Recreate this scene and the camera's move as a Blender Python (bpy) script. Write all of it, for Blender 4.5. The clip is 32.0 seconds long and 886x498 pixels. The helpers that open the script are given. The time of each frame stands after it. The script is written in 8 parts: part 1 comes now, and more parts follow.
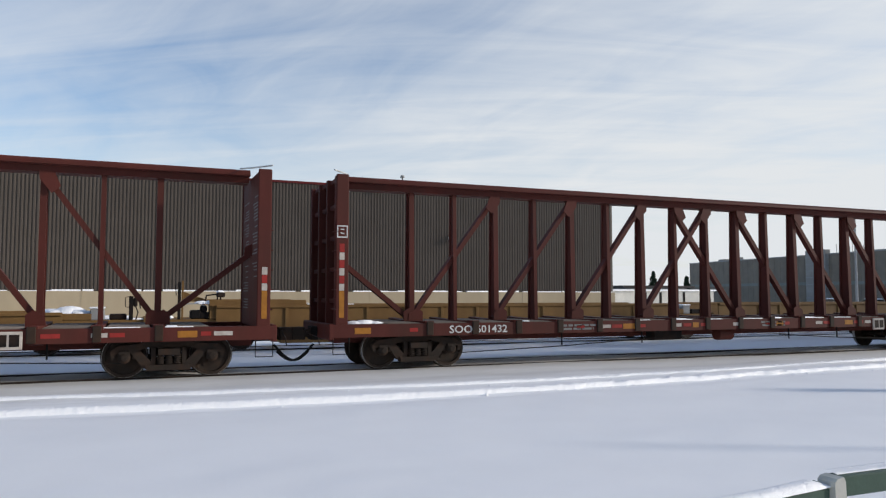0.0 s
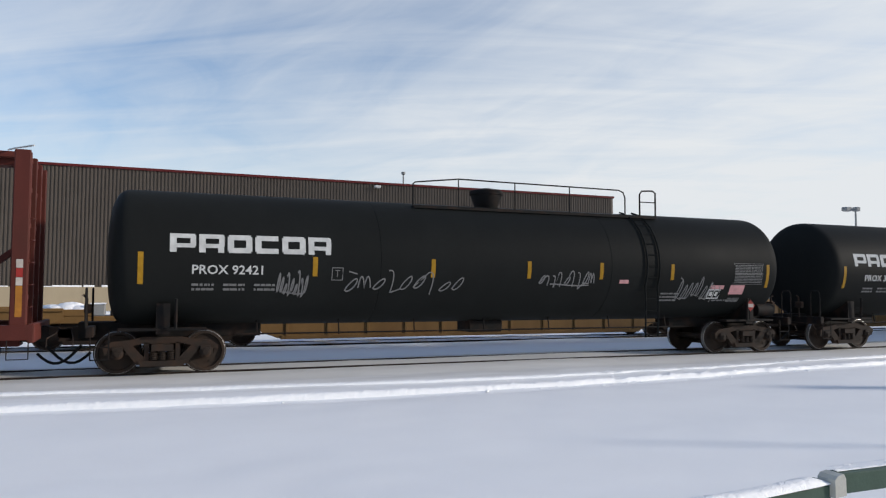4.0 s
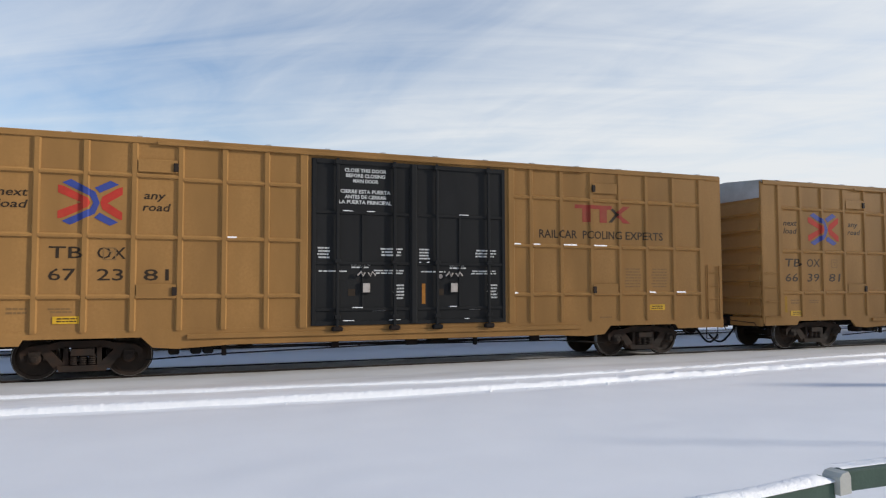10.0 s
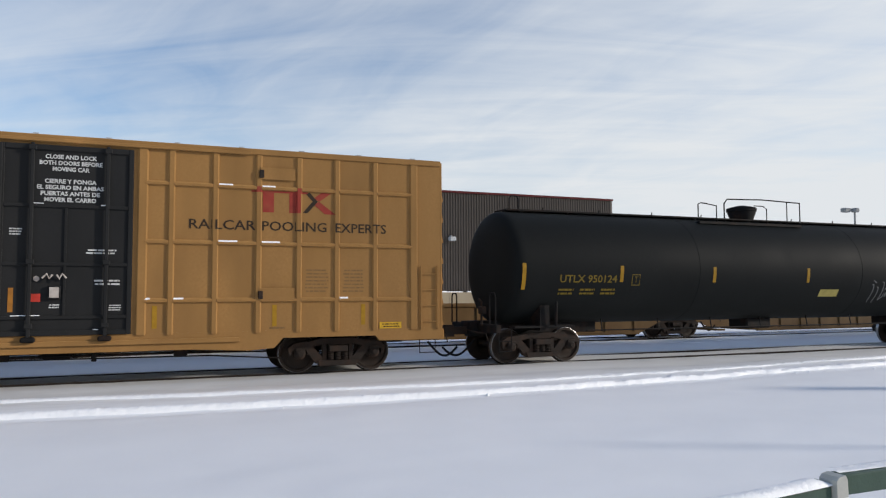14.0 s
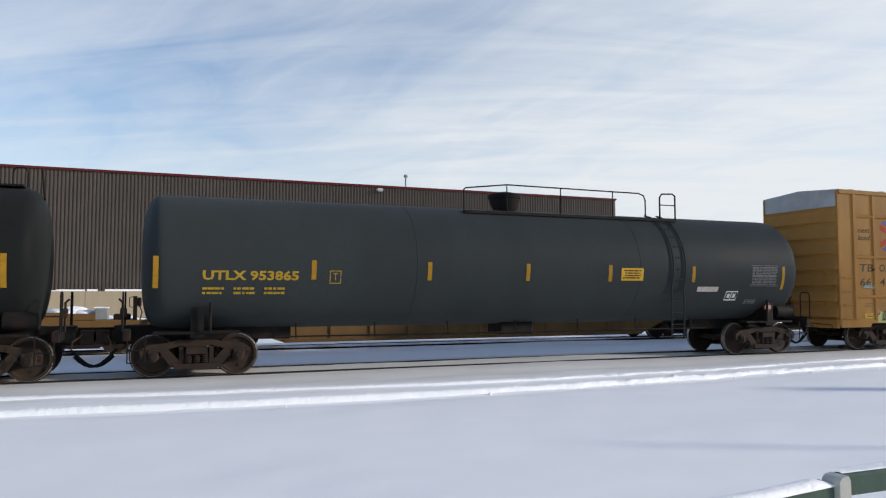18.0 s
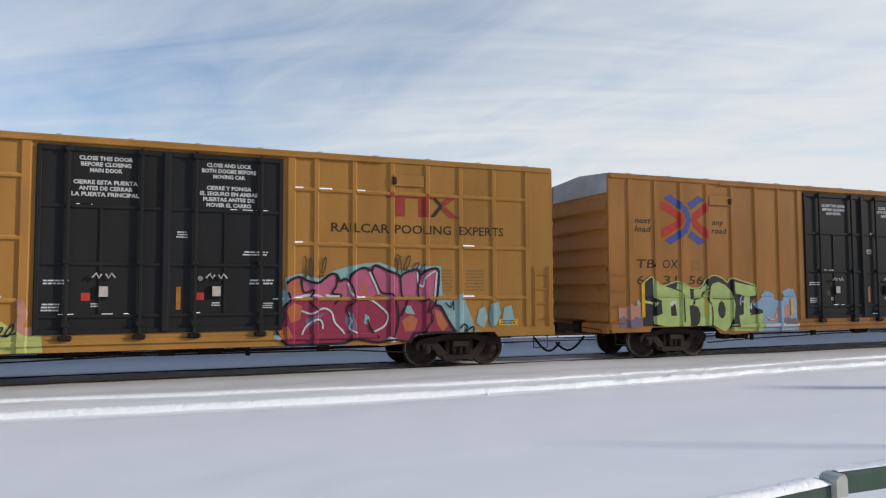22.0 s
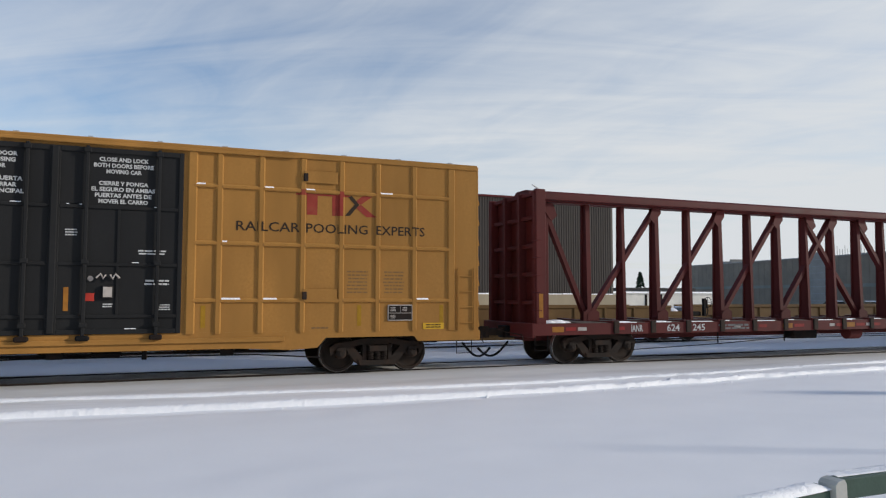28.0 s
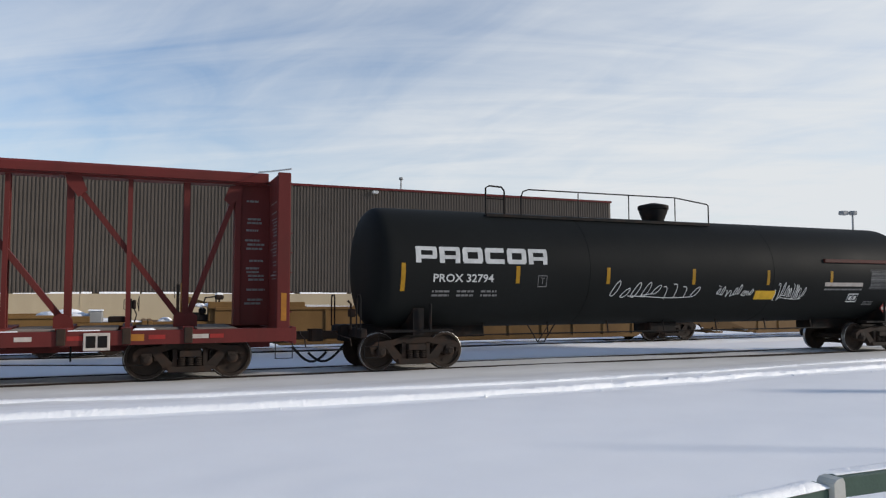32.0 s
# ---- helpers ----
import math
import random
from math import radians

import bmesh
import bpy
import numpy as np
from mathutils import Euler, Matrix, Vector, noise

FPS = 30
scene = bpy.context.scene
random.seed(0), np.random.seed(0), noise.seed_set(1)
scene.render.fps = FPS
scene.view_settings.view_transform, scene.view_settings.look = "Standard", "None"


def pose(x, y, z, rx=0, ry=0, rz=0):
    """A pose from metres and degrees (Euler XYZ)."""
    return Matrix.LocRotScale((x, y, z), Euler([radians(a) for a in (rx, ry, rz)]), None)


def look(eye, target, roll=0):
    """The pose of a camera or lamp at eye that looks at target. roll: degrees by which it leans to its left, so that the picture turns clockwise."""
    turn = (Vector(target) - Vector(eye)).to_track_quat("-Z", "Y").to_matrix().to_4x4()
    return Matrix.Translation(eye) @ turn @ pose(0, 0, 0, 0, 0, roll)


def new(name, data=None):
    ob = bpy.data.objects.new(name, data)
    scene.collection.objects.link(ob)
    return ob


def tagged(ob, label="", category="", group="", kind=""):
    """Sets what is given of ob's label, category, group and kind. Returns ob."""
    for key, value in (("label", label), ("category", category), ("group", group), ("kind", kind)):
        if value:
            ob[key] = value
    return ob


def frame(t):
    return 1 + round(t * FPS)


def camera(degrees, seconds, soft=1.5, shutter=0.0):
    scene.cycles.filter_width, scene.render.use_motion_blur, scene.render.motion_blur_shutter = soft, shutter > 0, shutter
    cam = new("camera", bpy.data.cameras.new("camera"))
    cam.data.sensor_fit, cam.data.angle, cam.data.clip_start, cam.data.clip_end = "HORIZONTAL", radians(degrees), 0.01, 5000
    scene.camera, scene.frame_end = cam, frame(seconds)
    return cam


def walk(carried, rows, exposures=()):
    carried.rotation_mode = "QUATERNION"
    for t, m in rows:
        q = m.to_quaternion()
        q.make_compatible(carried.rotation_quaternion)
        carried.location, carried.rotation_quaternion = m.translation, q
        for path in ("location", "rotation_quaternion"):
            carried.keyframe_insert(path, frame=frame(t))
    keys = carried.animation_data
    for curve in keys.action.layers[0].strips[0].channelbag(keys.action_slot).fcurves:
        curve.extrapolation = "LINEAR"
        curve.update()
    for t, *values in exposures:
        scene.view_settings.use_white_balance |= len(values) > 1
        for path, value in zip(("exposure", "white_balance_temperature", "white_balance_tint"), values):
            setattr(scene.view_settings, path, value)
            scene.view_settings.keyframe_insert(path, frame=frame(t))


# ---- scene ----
# ---------------------------------------------------------------- camera
EYE_Z = 1.815            # above the rail heads
HEADING, PITCH = -22.26, 3.42
SPEED = 7.3043           # of the train, metres a second, towards -x
TRACK_Y = 18.32          # middle of the near track
FAR_Y = 25.75            # middle of the far track

cam = camera(61.65, 32.0, soft=1.25)
# the small sway of the held camera: seconds, yaw, pitch, roll in degrees
SWAY = [(0, -0.09, 0.05, 0.08), (0.5, -0.15, 0.05, 0.10), (1, -0.20, 0.05, 0.11), (1.5, -0.23, 0.03, 0.07), (2, -0.20, -0.01, 0.11), (2.5, -0.18, -0.07, -0.01),
        (3, -0.11, -0.15, 0.24), (3.5, -0.07, -0.22, 0.25), (5.5, 0.07, -0.18, -0.02), (6, 0.11, -0.15, 0.17), (6.5, 0.27, -0.20, 0.35), (7, 0.25, -0.18, 0.18),
        (7.5, 0.22, -0.17, -0.06), (8, 0.14, -0.13, -0.13), (8.5, 0.20, -0.15, 0.14), (9, 0.17, -0.12, -0.28), (9.5, 0.17, -0.19, -0.15), (10, 0.16, -0.22, -0.21),
        (10.5, 0.17, -0.18, -0.28), (11, 0.17, -0.11, -0.05), (11.5, 0.09, -0.02, 0.05), (12, 0.07, -0.02, 0.16), (12.5, 0.01, 0.00, -0.11), (13, 0.06, 0.01, -0.13),
        (13.5, -0.03, 0.03, -0.15), (14, -0.06, 0.08, -0.23), (14.5, -0.03, 0.08, -0.26), (15, 0.00, 0.01, -0.24), (15.5, -0.01, 0.02, -0.25), (17.5, 0.14, -0.01, -0.01),
        (18, 0.17, -0.00, -0.03), (18.5, 0.25, -0.09, 0.13), (19, 0.23, -0.02, 0.11), (19.5, 0.01, -0.04, -0.37), (20, -0.06, -0.10, -0.12), (20.5, -0.05, -0.06, -0.34),
        (21, -0.02, -0.06, -0.09), (21.5, 0.06, -0.07, -0.09), (22, -0.07, 0.02, -0.23), (22.5, -0.17, 0.00, -0.04), (23, -0.12, 0.03, -0.15), (23.5, 0.07, 0.09, 0.05),
        (24, -0.03, 0.09, -0.00), (24.5, -0.15, 0.05, 0.10), (25, -0.11, 0.12, 0.06), (25.5, -0.20, 0.20, -0.18), (27.5, 0.08, 0.22, 0.28), (28, -0.05, 0.21, 0.12),
        (28.5, -0.13, 0.21, 0.15), (29, -0.11, 0.18, 0.34), (29.5, -0.11, 0.20, 0.29), (30, -0.12, 0.20, 0.40), (30.5, -0.10, 0.12, 0.07), (31, -0.10, 0.18, 0.07),
        (31.5, -0.11, 0.18, 0.07), (32, -0.19, 0.19, -0.05)]


def sway_pose(yaw, tilt, roll):
    return pose(0, 0, EYE_Z, 90 + PITCH + tilt, 0, HEADING + yaw) @ pose(0, 0, 0, 0, 0, roll)


walk(cam, [(t, sway_pose(a, b, c)) for t, a, b, c in SWAY], exposures=[(0.0, 0.0, 6480, 10), (3.5, 0.02, 6470, 10), (6.0, 0.11, 6450, 10), (8.0, 0.10, 6460, 10), (10.0, 0.06, 6480, 10), (12.0, 0.0, 6450, 10), (16.0, 0.03, 6450, 10), (18.0, 0.09, 6450, 10), (20.0, 0.02, 6470, 10), (24.0, 0.0, 6580, 10), (26.0, -0.04, 6500, 10), (28.0, -0.13, 6440, 10), (29.5, -0.13, 6430, 10), (31.0, -0.06, 6450, 10), (32.0, -0.02, 6460, 10)])

# ---------------------------------------------------------------- world and sun
SUN_ELEV, SUN_AZ = 18.0, -27.0       # degrees; the azimuth counts from +x towards +y
world = bpy.data.worlds.new("sky")
scene.world = world
world.use_nodes = True
wn, wl = world.node_tree.nodes, world.node_tree.links
wn.clear()


def wnode(kind, **values):
    n = wn.new(kind)
    for k, v in values.items():
        n.inputs[k].default_value = v
    return n


def sun_way():
    """Unit vector towards the sun."""
    e, a = radians(SUN_ELEV), radians(SUN_AZ)
    return Vector((math.cos(e) * math.cos(a), math.cos(e) * math.sin(a), math.sin(e)))


def build_world():
    sky = wn.new("ShaderNodeTexSky")
    sky.sky_type = "NISHITA"
    sky.sun_disc = False
    sky.sun_elevation = radians(SUN_ELEV)
    sky.sun_rotation = radians(90 - SUN_AZ)
    sky.air_density, sky.dust_density, sky.ozone_density = 1.0, 0.6, 1.5
    coord = wn.new("ShaderNodeTexCoord")
    sep = wn.new("ShaderNodeSeparateXYZ")
    wl.new(coord.outputs["Generated"], sep.inputs[0])

    def math_node(op, a, b=None, clamp=False):
        n = wn.new("ShaderNodeMath")
        n.operation, n.use_clamp = op, clamp
        for k, v in ((0, a), (1, b)):
            if v is None:
                continue
            if isinstance(v, (int, float)):
                n.inputs[k].default_value = v
            else:
                wl.new(v, n.inputs[k])
        return n.outputs[0]

    # the clouds lie on a high flat layer
    up = math_node("MAXIMUM", sep.outputs["Z"], 0.0)
    lift = math_node("ADD", up, 0.16)
    px = math_node("DIVIDE", sep.outputs["X"], lift)
    py = math_node("DIVIDE", sep.outputs["Y"], lift)
    flat = wn.new("ShaderNodeCombineXYZ")
    wl.new(px, flat.inputs[0]), wl.new(py, flat.inputs[1])

    def streaks(turn, along, across, scale, detail, shift, warp):
        r = wn.new("ShaderNodeMapping")
        r.inputs["Rotation"].default_value = (0, 0, radians(turn))
        wl.new(flat.outputs[0], r.inputs[0])
        m = wn.new("ShaderNodeMapping")
        m.inputs["Scale"].default_value = (along, across, 1)
        m.inputs["Location"].default_value = (shift, shift * 0.7, 0)
        wl.new(r.outputs[0], m.inputs[0])
        n = wnode("ShaderNodeTexNoise", Scale=scale, Detail=detail, Roughness=0.55, Distortion=warp)
        wl.new(m.outputs[0], n.inputs["Vector"])
        return n.outputs["Fac"]

    broad = streaks(CLOUD_TURN, 0.4, 1.0, 0.8, 5, CLOUD_SHIFT, 0.9)
    fine = streaks(CLOUD_TURN - 8, 0.45, 2.4, 1.7, 8, 3.7, 0.9)
    veil = streaks(CLOUD_TURN + 38, 0.8, 1.6, 2.2, 8, 9.1, 0.8)
    mix = math_node("ADD", math_node("MULTIPLY", broad, 0.34), math_node("ADD", math_node("MULTIPLY", fine, 0.36), math_node("MULTIPLY", veil, 0.30)))
    # two clearer gaps in the veil of cloud
    for az, el, wide, deep in ((82.0, 16.0, 40.0, 0.06), (97.0, 11.0, 50.0, 0.045)):
        a, e = radians(az), radians(el)
        dot = wn.new("ShaderNodeVectorMath")
        dot.operation = "DOT_PRODUCT"
        dot.inputs[1].default_value = (math.cos(e) * math.cos(a), math.cos(e) * math.sin(a), math.sin(e))
        wl.new(coord.outputs["Generated"], dot.inputs[0])
        gap = math_node("POWER", math_node("MAXIMUM", dot.outputs["Value"], 0.0), wide)
        mix = math_node("SUBTRACT", mix, math_node("MULTIPLY", gap, deep))
    # thicker towards the horizon and towards +x
    thick = math_node("MULTIPLY", math_node("SUBTRACT", 0.42, sep.outputs["Z"]), 0.5)
    side = math_node("MULTIPLY", math_node("SUBTRACT", sep.outputs["X"], 0.32), 0.17)
    total = math_node("ADD", mix, math_node("ADD", thick, side))
    ramp = wn.new("ShaderNodeValToRGB")
    ramp.color_ramp.elements[0].position, ramp.color_ramp.elements[1].position = 0.31, 0.74
    wl.new(total, ramp.inputs[0])
    tint = wn.new("ShaderNodeMixRGB")
    tint.inputs["Color2"].default_value = CLOUD_COLOR
    wl.new(ramp.outputs["Color"], tint.inputs["Fac"])
    gain = wn.new("ShaderNodeMixRGB")
    gain.blend_type = "MULTIPLY"
    gain.inputs["Fac"].default_value = 1
    gain.inputs["Color2"].default_value = SKY_GAIN
    wl.new(sky.outputs["Color"], gain.inputs["Color1"])
    wl.new(gain.outputs["Color"], tint.inputs["Color1"])
    back = wnode("ShaderNodeBackground", Strength=SKY_STRENGTH)
    wl.new(tint.outputs["Color"], back.inputs["Color"])
    out = wn.new("ShaderNodeOutputWorld")
    wl.new(back.outputs[0], out.inputs["Surface"])


CLOUD_TURN, CLOUD_SHIFT = -146.0, 0.4
SKY_STRENGTH = 0.132
CLOUD_COLOR = (5.75, 5.97, 6.15, 1)
SKY_GAIN = (1.17, 1.16, 1.24, 1)
build_world()
sun = new("sun", bpy.data.lights.new("sun", "SUN"))
sun.data.energy, sun.data.angle, sun.data.color = 3.3, radians(3.5), (1.0, 0.92, 0.82)
sun.matrix_world = look(sun_way() * 50, (0, 0, 0))

# ---------------------------------------------------------------- materials


def mat(name, color, rough=0.6, metal=0.0, var=0.18, scale=2.0, bump=0.08, dirt=None, dirt_amount=0.45, streak=1.0, rand=0.0, spec=0.12, dusty=0.85):
    """A painted, cast or natural surface: colour with broad and fine variation, dirt patches (streak under 1 draws them down), fine relief."""
    m = bpy.data.materials.new(name)
    m.use_nodes = True
    n, l = m.node_tree.nodes, m.node_tree.links
    bsdf = n["Principled BSDF"]
    coord = n.new("ShaderNodeTexCoord")
    mp = n.new("ShaderNodeMapping")
    mp.inputs["Scale"].default_value = (1, 1, streak)
    l.new(coord.outputs["Object"], mp.inputs[0])

    def noise_tex(s, d, source):
        t = n.new("ShaderNodeTexNoise")
        t.inputs["Scale"].default_value, t.inputs["Detail"].default_value = s, d
        l.new(source, t.inputs["Vector"])
        return t.outputs["Fac"]

    def mixed(kind, fac, a, b):
        x = n.new("ShaderNodeMixRGB")
        x.blend_type = kind
        for k, v in (("Fac", fac), ("Color1", a), ("Color2", b)):
            if hasattr(v, "is_output"):
                l.new(v, x.inputs[k])
            elif k == "Fac":
                x.inputs[k].default_value = v
            else:
                x.inputs[k].default_value = (*v, 1)
        return x.outputs[0]

    def ramp(fac, lo, hi):
        r = n.new("ShaderNodeMapRange")
        r.inputs["From Min"].default_value, r.inputs["From Max"].default_value = lo, hi
        l.new(fac, r.inputs["Value"])
        return r.outputs[0]

    broad = noise_tex(scale, 5, mp.outputs[0])
    fine = noise_tex(scale * 14, 4, coord.outputs["Object"])
    dark = tuple(c * (1 - var) for c in color)
    light = tuple(min(c * (1 + var), 0.95) for c in color)
    col = mixed("MIX", ramp(broad, 0.3, 0.7), dark, light)
    col = mixed("MIX", ramp(fine, 0.25, 0.95), col, tuple(c * (1 - var * 0.6) for c in color))
    if dirt:
        patch = noise_tex(scale * 0.7, 8, mp.outputs[0])
        fac = n.new("ShaderNodeMath")
        fac.operation = "MULTIPLY"
        l.new(ramp(patch, 0.45, 0.8), fac.inputs[0])
        fac.inputs[1].default_value = dirt_amount
        col = mixed("MIX", fac.outputs[0], col, dirt)
    if rand:
        info = n.new("ShaderNodeObjectInfo")
        hsv = n.new("ShaderNodeHueSaturation")
        l.new(col, hsv.inputs["Color"])
        r = n.new("ShaderNodeMapRange")
        r.inputs["To Min"].default_value, r.inputs["To Max"].default_value = 1 - rand, 1 + rand
        l.new(info.outputs["Random"], r.inputs["Value"])
        l.new(r.outputs[0], hsv.inputs["Value"])
        col = hsv.outputs["Color"]
    l.new(col, bsdf.inputs["Base Color"])
    rr = n.new("ShaderNodeMapRange")
    rr.inputs["To Min"].default_value, rr.inputs["To Max"].default_value = max(rough - 0.12, 0.05), min(rough + 0.12, 1)
    l.new(broad, rr.inputs["Value"])
    l.new(rr.outputs[0], bsdf.inputs["Roughness"])
    bsdf.inputs["Metallic"].default_value = metal
    bsdf.inputs["Specular IOR Level"].default_value = spec
    bsdf.inputs["Diffuse Roughness"].default_value = dusty
    if bump:
        b = n.new("ShaderNodeBump")
        b.inputs["Strength"].default_value, b.inputs["Distance"].default_value = bump, 0.02
        l.new(fine, b.inputs["Height"])
        l.new(b.outputs[0], bsdf.inputs["Normal"])
    return m


RUST = (0.10, 0.045, 0.022)
GRIME = (0.05, 0.042, 0.036)
M_BOX = mat("yellow_wagon_paint", (0.435, 0.222, 0.060), 0.42, spec=0.05, dusty=1.0, dirt=(0.25, 0.125, 0.040), dirt_amount=0.4, streak=0.35, scale=1.2, bump=0.05)
M_BOX_OLD = mat("old_orange_wagon_paint", (0.44, 0.202, 0.060), 0.44, spec=0.05, dusty=1.0, dirt=(0.25, 0.115, 0.042), dirt_amount=0.5, streak=0.35, scale=1.2, bump=0.05)
M_BOX_DULL = mat("dull_yellow_wagon_paint", (0.375, 0.205, 0.072), 0.42, spec=0.05, dusty=1.0, dirt=(0.20, 0.11, 0.045), dirt_amount=0.45, streak=0.35, scale=1.2, bump=0.05)
M_DOOR = mat("black_door_paint", (0.0282, 0.0282, 0.0282), 0.5, spec=0.04, dusty=1.0, dirt=(0.034, 0.033, 0.031), dirt_amount=0.4, scale=1.5, streak=0.4, bump=0.05)
M_TANK = mat("black_tank_paint", (0.0165, 0.0178, 0.0172), 0.6, spec=0.05, dusty=1.0, dirt=(0.013, 0.013, 0.012), scale=0.8, streak=0.3, bump=0.03)
M_TANK_GREEN = mat("dark_green_grey_tank_paint", (0.043, 0.050, 0.051), 0.6, spec=0.06, dusty=1.0, dirt=(0.045, 0.05, 0.05), scale=0.8, streak=0.3, bump=0.03)
M_MAROON = mat("red_oxide_paint", (0.128, 0.025, 0.022), 0.55, dirt=(0.07, 0.03, 0.024), scale=2.0, streak=0.4, bump=0.08, rand=0.08)
M_BROWN = mat("brown_oxide_paint", (0.098, 0.026, 0.020), 0.6, dirt=(0.06, 0.027, 0.02), scale=2.0, streak=0.4, bump=0.08, rand=0.08, dirt_amount=0.7)
M_CAST = mat("grimy_cast_steel", (0.032, 0.0235, 0.0185), 0.75, spec=0.15, dirt=RUST, scale=5, bump=0.25)
M_WHEEL = mat("brown_rolled_steel", (0.036, 0.026, 0.020), 0.65, spec=0.15, dirt=(0.09, 0.05, 0.03), scale=6, bump=0.15)
M_TREAD = mat("worn_bright_steel", (0.42, 0.40, 0.38), 0.32, metal=0.9, scale=8, bump=0.05)
M_BLACK = mat("black_underframe_paint", (0.009, 0.0085, 0.0085), 0.75, spec=0.16, dirt=RUST, dirt_amount=0.3, scale=4, bump=0.12)
M_RAIL = mat("rusty_rail_steel", (0.026, 0.018, 0.014), 0.7, dirt=(0.03, 0.02, 0.018), scale=6, bump=0.2)
M_RAILHEAD = mat("polished_rail_steel", (0.14, 0.13, 0.125), 0.4, metal=0.8, scale=10, bump=0.03)
M_WHITE = mat("white_lettering_paint", (0.62, 0.62, 0.60), 0.6, scale=6, dirt=(0.35, 0.33, 0.3), dirt_amount=0.3)
M_GREYPAINT = mat("faded_stencil_paint", (0.21, 0.205, 0.20), 0.6, scale=6)
M_REFLECT = mat("yellow_reflector", (0.40, 0.22, 0.02), 0.4, scale=8)
M_REFRED = mat("red_reflector", (0.33, 0.035, 0.03), 0.5, scale=8, dirt=(0.12, 0.04, 0.03))
M_REFWHITE = mat("white_reflector", (0.52, 0.47, 0.42), 0.5, scale=8, dirt=(0.25, 0.16, 0.12))
M_REFORANGE = mat("orange_reflector", (0.40, 0.17, 0.03), 0.5, scale=8, dirt=(0.2, 0.08, 0.03))
M_PALE = mat("pale_yellow_plate", (0.44, 0.36, 0.11), 0.5, scale=6)
M_LABEL = mat("yellow_label", (0.66, 0.40, 0.035), 0.5, scale=6)
M_INK = mat("dark_lettering_paint", (0.045, 0.031, 0.02), 0.6, scale=6)
M_LOGORED = mat("red_logo_paint", (0.50, 0.055, 0.04), 0.55, scale=4, spec=0.05, dirt=(0.36, 0.12, 0.05), dirt_amount=0.3)
M_MARKRED = mat("dull_red_mark_paint", (0.33, 0.05, 0.035), 0.6, scale=4, dirt=(0.28, 0.11, 0.05), dirt_amount=0.5)
M_LOGOBLUE = mat("blue_logo_paint", (0.055, 0.08, 0.30), 0.55, scale=4, dirt=(0.1, 0.1, 0.2), dirt_amount=0.3)
M_YLETTER = mat("yellow_lettering_paint", (0.46, 0.30, 0.03), 0.6, scale=6, dirt=(0.12, 0.09, 0.03))
M_YDIM = mat("faded_yellow_lettering", (0.22, 0.15, 0.02), 0.6, scale=6, dirt=(0.06, 0.05, 0.02))
M_RUBBER = mat("black_rubber", (0.012, 0.012, 0.012), 0.7, scale=6)
M_SNOW = None
M_ALU = mat("galvanised_panel", (0.46, 0.46, 0.455), 0.55, metal=0.2, scale=2, dirt=(0.26, 0.24, 0.21), dirt_amount=0.6)
M_WELL = mat("yellow_brown_well_paint", (0.235, 0.135, 0.050), 0.55, dirt=(0.16, 0.085, 0.035), dirt_amount=0.7, scale=1.6, streak=0.5)
M_CLAD = mat("brown_metal_cladding", (0.112, 0.093, 0.077), 0.55, metal=0.0, var=0.1, scale=0.6, bump=0.03)
M_CLAD_DARK = mat("dark_cladding", (0.06, 0.055, 0.052), 0.5, var=0.1, scale=0.6, bump=0.03)
M_CREAM = mat("cream_painted_masonry", (0.46, 0.38, 0.26), 0.8, var=0.1, scale=0.8, dirt=(0.36, 0.29, 0.2), streak=0.3)
M_REDTRIM = mat("red_roof_trim", (0.13, 0.022, 0.022), 0.5, scale=2)
M_GREENGREY = mat("grey_green_cladding", (0.25, 0.215, 0.17), 0.6, scale=0.5)
M_TOWER = mat("pale_blue_grey_cladding", (0.33, 0.32, 0.295), 0.6, scale=0.5)
M_TEALBAND = mat("teal_cladding_band", (0.25, 0.265, 0.235), 0.6, scale=0.5)
M_CARBLUE = mat("blue_car_paint", (0.10, 0.14, 0.24), 0.35, spec=0.5, scale=1)
M_CARWHITE = mat("white_car_paint", (0.62, 0.62, 0.61), 0.35, spec=0.5, scale=1)
M_GLASS = mat("dark_car_glass", (0.02, 0.022, 0.024), 0.1, spec=0.5, scale=1, bump=0)
M_SHED = mat("cream_white_boards", (0.80, 0.77, 0.69), 0.7, scale=0.6)
M_FENCE = mat("green_fence_paint", (0.085, 0.13, 0.095), 0.5, dirt=(0.05, 0.07, 0.05), scale=5)
M_FENCECAP = mat("weathered_cream_steel", (0.66, 0.63, 0.55), 0.5, dirt=(0.4, 0.34, 0.26), scale=7)
M_LAMP = mat("lamp_housing_grey", (0.35, 0.35, 0.34), 0.5, scale=3)
M_PINE = mat("dark_conifer_needles", (0.022, 0.04, 0.022), 0.8, var=0.4, scale=2)
M_BARK = mat("bark", (0.06, 0.045, 0.035), 0.9, scale=6, bump=0.3)
M_PINKPAPER = mat("pink_placard", (0.62, 0.33, 0.33), 0.6, scale=6)
M_WOOD = mat("grey_deck_wood", (0.17, 0.14, 0.115), 0.8, scale=5, streak=1, rand=0.15)


